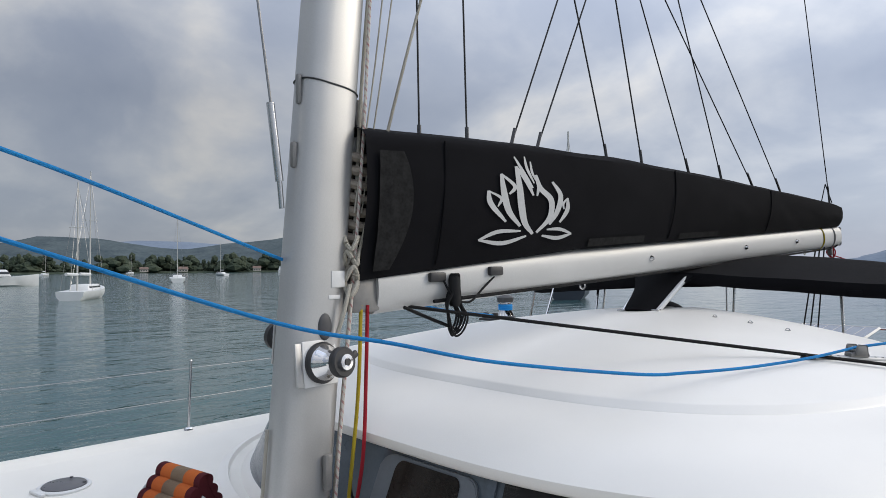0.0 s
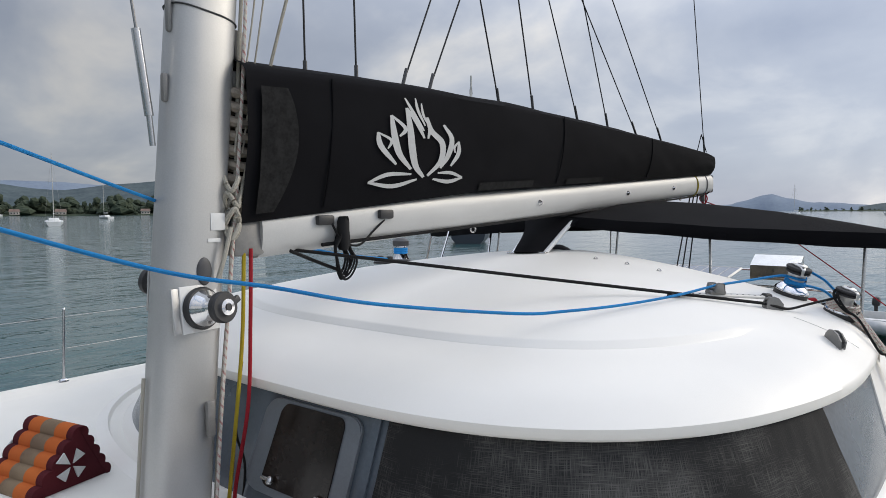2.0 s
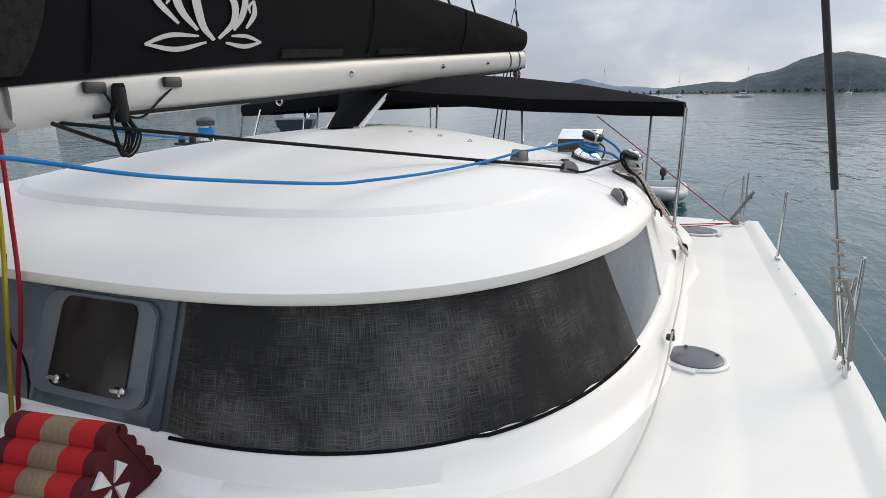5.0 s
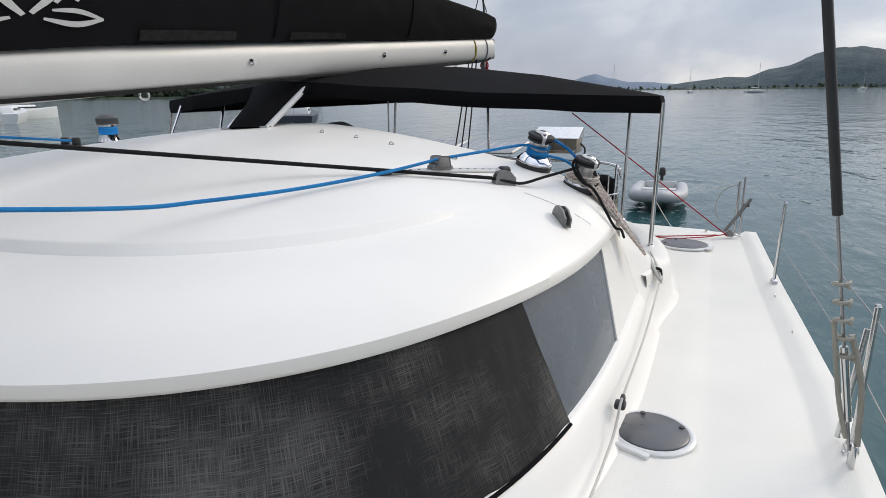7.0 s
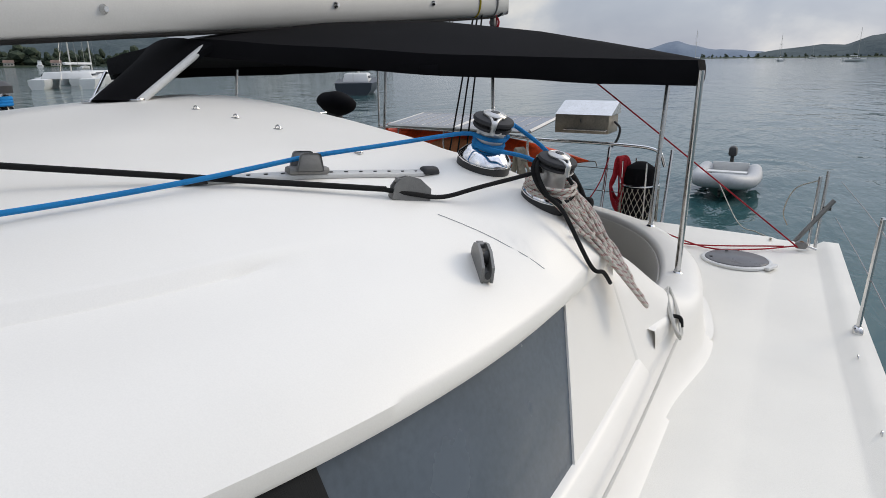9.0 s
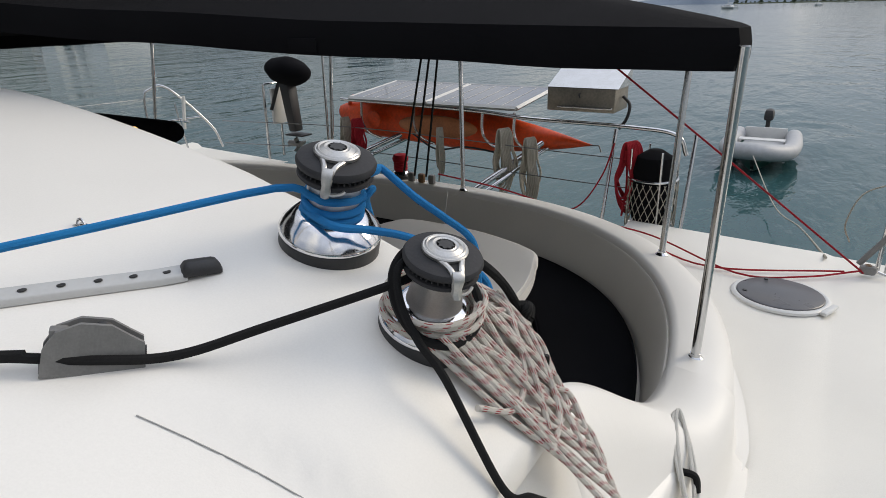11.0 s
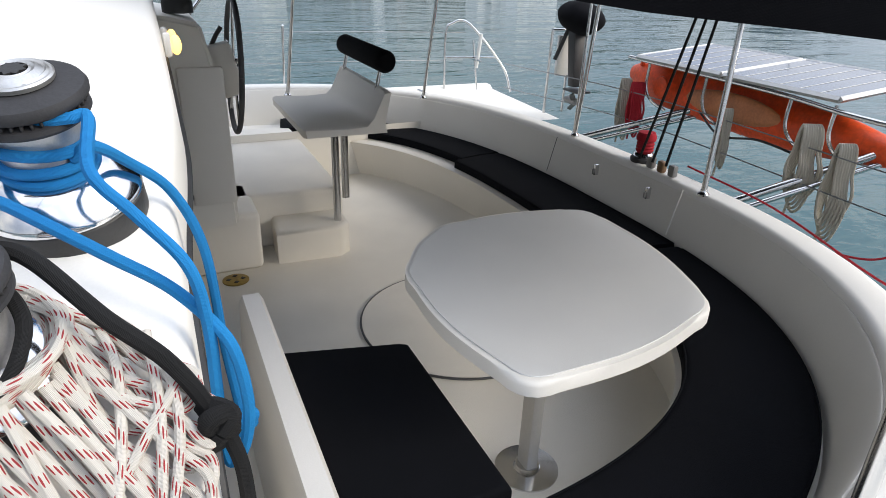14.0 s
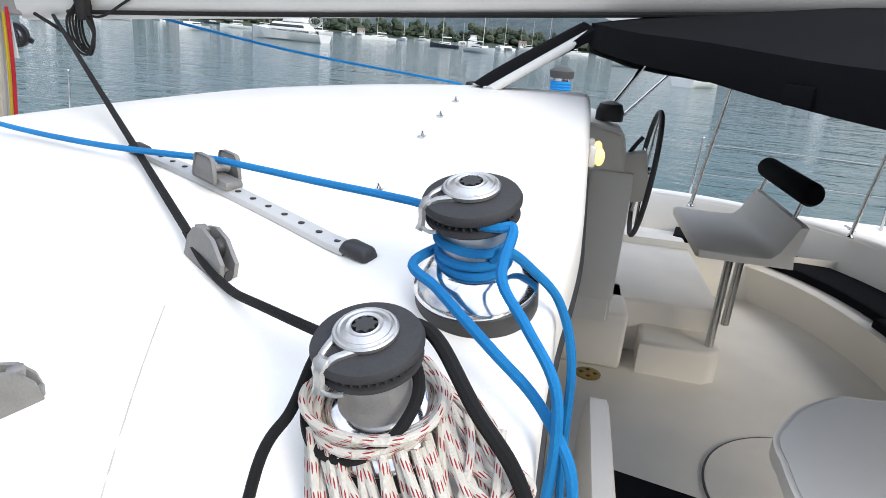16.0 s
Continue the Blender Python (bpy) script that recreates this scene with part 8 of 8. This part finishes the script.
# ---------------------------------------------------------------- dinghy and other boats
def dinghy():
    t = thing("dinghy", "grey inflatable dinghy with a black outboard, tied astern", "dinghy", at=(0.82, 14.75, -0.02), turn=(0, 0, -89))
    t.scale = (0.85, 0.73, 0.70)
    bm = tube(bmesh.new(), smooth_path([(-1.5, -0.62, 0.42), (-0.2, -0.68, 0.42), (0.7, -0.55, 0.47), (1.25, 0.0, 0.58), (0.7, 0.55, 0.47), (-0.2, 0.68, 0.42), (-1.5, 0.62, 0.42)], 7), 0.19, 14, taper=lambda s: 0.55 if s in (0.0, 1.0) else 1.0)
    part("tube", bm, M_PVC, t, "grey inflated tube")
    # Hull bottom coloured green to stand for the green reflection on the water.
    bm = bmesh.new()
    rows = []
    for x, w_ in ((-1.35, 0.55), (-0.3, 0.58), (0.6, 0.42), (1.15, 0.05)):
        rows.append([(x, -w_, 0.34), (x, -w_ * 0.6, 0.12), (x, 0, -0.10 + max(0, x - 0.4) * 0.35), (x, w_ * 0.6, 0.12), (x, w_, 0.34)])
    vs = grid_surface(bm, rows)
    part("hull", bm, M_REFLGREEN, t, "hull bottom in dark green for the water reflection")
    part("transom", box(bmesh.new(), (-1.3, 0, 0.42), (0.05, 0.95, 0.40), 0.012), M_WHITEPL, t)
    part("floor_board", box(bmesh.new(), (-0.2, 0, 0.30), (2.1, 0.9, 0.03), 0.01), M_PVC, t)
    part("seat", box(bmesh.new(), (-0.3, 0, 0.52), (0.25, 1.0, 0.03), 0.01), M_WHITEPL, t)
    m = part("motor", box(bmesh.new(), (-1.48, 0.0, 0.92), (0.34, 0.24, 0.30), 0.08, taper=0.85), M_BLACKPL, t, "black outboard cowl")
    part("motor_leg", box(bmesh.new(), (-1.45, 0, 0.48), (0.12, 0.10, 0.6), 0.02), M_BLACKPL, t)
    return t


dinghy()
rope("painter", [(1.9, 7.3, 1.05), (1.7, 9.5, 0.55), (1.35, 11.5, 0.18), (0.82, 13.65, 0.36)], 0.008, M_CREAMROPE, "pale painter leading to the dinghy")


def yacht(length, masts, hull_m, label, cat=False, cabin=1.0):
    """A moored yacht: shaped hull, coachroof, spars and standing rigging."""
    t = thing("sailing_yacht", label, "yacht", group="moored yachts")
    L, B = length, length * (0.30 if not cat else 0.16)
    offs = (0.0,) if not cat else (-length * 0.2, length * 0.2)
    for oy in offs:
        bm = bmesh.new()
        rows = []
        for s in np.linspace(0, 1, 12):
            x = L * (s - 0.5)
            w_ = 0.5 * B * max(0.03, (1 - max(0, (s - 0.45) / 0.55) ** 2.2)) * (0.82 + 0.18 * min(1, s / 0.3))
            h = L * 0.085 * (1 + 0.45 * s * s)
            rows.append([(x, oy - w_, h), (x, oy - w_ * 0.95, h * 0.45), (x, oy - w_ * 0.55, -0.25), (x, oy + w_ * 0.55, -0.25), (x, oy + w_ * 0.95, h * 0.45), (x, oy + w_, h)])
        vs = grid_surface(bm, rows, close=True)
        bm.faces.new(vs[0]); bm.faces.new(vs[-1][::-1])
        part("hull", bm, hull_m, t, auto=50)
    h = L * 0.09
    part("cabin", box(bmesh.new(), (-L * 0.02, 0, h + L * 0.025 * cabin), (L * 0.42, (B * 0.62 if not cat else length * 0.44), L * 0.055 * cabin + 0.1), 0.10, taper=0.86), M_WHITEHULL, t)
    part("window_strip", box(bmesh.new(), (-L * 0.02, 0, h + L * 0.03 * cabin), (L * 0.36, (B * 0.60 if not cat else length * 0.43), L * 0.018), 0.02), M_FARGLASS, t)
    for xm, hm in masts:
        part("mast", tube(bmesh.new(), [(L * xm, 0, h), (L * xm, 0, h + hm)], 0.085, 8, taper=lambda s: 1 - 0.35 * s), M_SPAR, t)
        part("spreader", tube(bmesh.new(), [(L * xm, -B * 0.25, h + hm * 0.58), (L * xm, B * 0.25, h + hm * 0.58)], 0.03, 6), M_SPAR, t)
        part("boom", tube(bmesh.new(), [(L * xm, 0, h + 1.5), (L * (xm - 0.32), 0, h + 1.55)], 0.14, 8), M_WHITEHULL, t)
        for ex, ey in ((0.49, 0), (-0.49, 0), (xm - 0.02, B * 0.48), (xm - 0.02, -B * 0.48)):
            part("stay", tube(bmesh.new(), [(L * xm, 0, h + hm * 0.97), (L * ex, ey, h)], 0.012, 4), M_WIRE, t)
    return t


k1 = yacht(9.5, ((0.12, 11.8), (-0.28, 10.2)), M_WHITEHULL, "white two-masted yacht moored off the shore")
k1.matrix_basis = pose(-67.0, 15.8, 0, 0, 0, 150)
s1 = yacht(11.0, ((0.08, 14.0),), M_WHITEHULL, "white single-masted yacht at anchor")
s1.matrix_basis = pose(-140, 52, 0, 0, 0, 160)
d1 = yacht(8.5, ((0.08, 11.0),), M_DARKHULL, "dark-hulled yacht at anchor")
d1.matrix_basis = pose(-30.4, 44.5, 0, 0, 0, 122) @ Matrix.Diagonal((1.0, 1.35, 1.25, 1.0))
c1 = yacht(11.5, ((0.05, 15.0),), M_WHITEHULL, "white cruising catamaran at anchor", cat=True)
c1.matrix_basis = pose(-79, 52, 0, 0, 0, 110)


def launch():
    t = thing("motor_yacht", "white motor yacht with a raised flybridge", "motor boat", group="moored motor boats")
    bm = bmesh.new()
    rows = []
    for s in np.linspace(0, 1, 12):
        x = 15 * (s - 0.5)
        w_ = 2.1 * max(0.03, 1 - max(0, (s - 0.5) / 0.5) ** 2.4)
        h = 1.3 + 0.9 * s * s
        rows.append([(x, -w_, h), (x, -w_ * 0.8, 0.2), (x, -w_ * 0.4, -0.3), (x, w_ * 0.4, -0.3), (x, w_ * 0.8, 0.2), (x, w_, h)])
    vs = grid_surface(bm, rows, close=True)
    bm.faces.new(vs[0]); bm.faces.new(vs[-1][::-1])
    part("hull", bm, M_WHITEHULL, t)
    part("deckhouse", box(bmesh.new(), (-0.8, 0, 2.4), (8.0, 3.2, 1.3), 0.25, taper=0.82), M_WHITEHULL, t)
    part("window_strip", box(bmesh.new(), (-0.6, 0, 2.45), (7.2, 3.1, 0.5), 0.1, taper=0.92), M_FARGLASS, t)
    part("flybridge", box(bmesh.new(), (-1.8, 0, 3.5), (4.6, 2.8, 0.8), 0.2, taper=0.85), M_WHITEHULL, t)
    part("hardtop", box(bmesh.new(), (-2.2, 0, 4.9), (3.6, 2.6, 0.15), 0.06), M_WHITEHULL, t)
    for x in (-3.6, -0.8):
        part("hardtop_post", box(bmesh.new(), (x, 0, 4.3), (0.15, 2.2, 1.1), 0.03), M_WHITEHULL, t)
    t.matrix_basis = pose(-137, 17.5, 0, 0, 0, 84)
    return t


l1 = launch()
rnd = random.Random(21)
for az, d in ((84, 250), (79, 420), (66, 300), (61, 520), (58, 380), (73, 560)):
    a = radians(az)
    copy_thing(s1 if rnd.random() < 0.7 else l1, pose(-math.sin(a) * d, math.cos(a) * d, 0, 0, 0, rnd.uniform(100, 200)))
for az, d in ((2.0, 420), (-3.0, 360), (8.0, 330), (-10.0, 640), (-16, 520), (0.0, 900)):
    a = radians(az)
    copy_thing(s1, pose(-math.sin(a) * d, math.cos(a) * d, 0, 0, 0, rnd.uniform(20, 160)))
for az, d in ((137, 130), (133, 165), (131, 320), (128, 210), (125, 300), (122, 140), (121, 360), (119, 250), (116.5, 330), (114, 118), (112, 280), (110, 400), (107, 240), (105, 300), (103.5, 420), (101, 190), (99, 300), (97.5, 150), (96, 260), (94, 380), (92, 240), (90, 330), (88, 420), (86, 210), (117, 470), (109, 470), (126, 430), (100, 460), (95, 470), (134, 420)):
    a = radians(az)
    src = (s1, s1, s1, c1, l1, d1)[rnd.randrange(6)]
    copy_thing(src, pose(-math.sin(a) * d, math.cos(a) * d, 0, 0, 0, rnd.uniform(0, 360)))
for az, d in ((57.7, 82),):
    a = radians(az)
    copy_thing(c1, pose(-math.sin(a) * d, math.cos(a) * d, 0, 0, 0, 140))


def cottage(az, d, w_, h):
    a = radians(az)
    t = thing("shore_house", "small pale house with a red roof among the shore trees", "house", group="houses on the shore", at=(-math.sin(a) * d, math.cos(a) * d, 1.0), turn=(0, 0, az))
    part("wall", box(bmesh.new(), (0, 0, h / 2), (w_, w_ * 0.7, h), 0.05), M_HOUSE, t)
    bm = bmesh.new()
    e = 0.6
    vs = [bm.verts.new(p) for p in ((-w_ / 2 - e, -w_ * 0.35 - e, h), (w_ / 2 + e, -w_ * 0.35 - e, h), (w_ / 2 + e, w_ * 0.35 + e, h), (-w_ / 2 - e, w_ * 0.35 + e, h), (-w_ / 2, 0, h + w_ * 0.28), (w_ / 2, 0, h + w_ * 0.28))]
    for f in ((0, 1, 5, 4), (2, 3, 4, 5), (0, 4, 3), (1, 2, 5), (0, 3, 2, 1)):
        bm.faces.new([vs[i] for i in f])
    part("roof", bm, M_ROOFT, t, smooth=False)
    for k in (-1, 0, 1):
        part("window", box(bmesh.new(), (k * w_ * 0.3, -w_ * 0.35 - 0.03, h * 0.5), (w_ * 0.14, 0.06, h * 0.4), 0.01), M_FARGLASS, t)


for az in (72, 69, 63, 60, 95, 109, 124):
    cottage(az, (688 if az < 108 else 610), rnd.uniform(6, 9), rnd.uniform(2.5, 3.5))
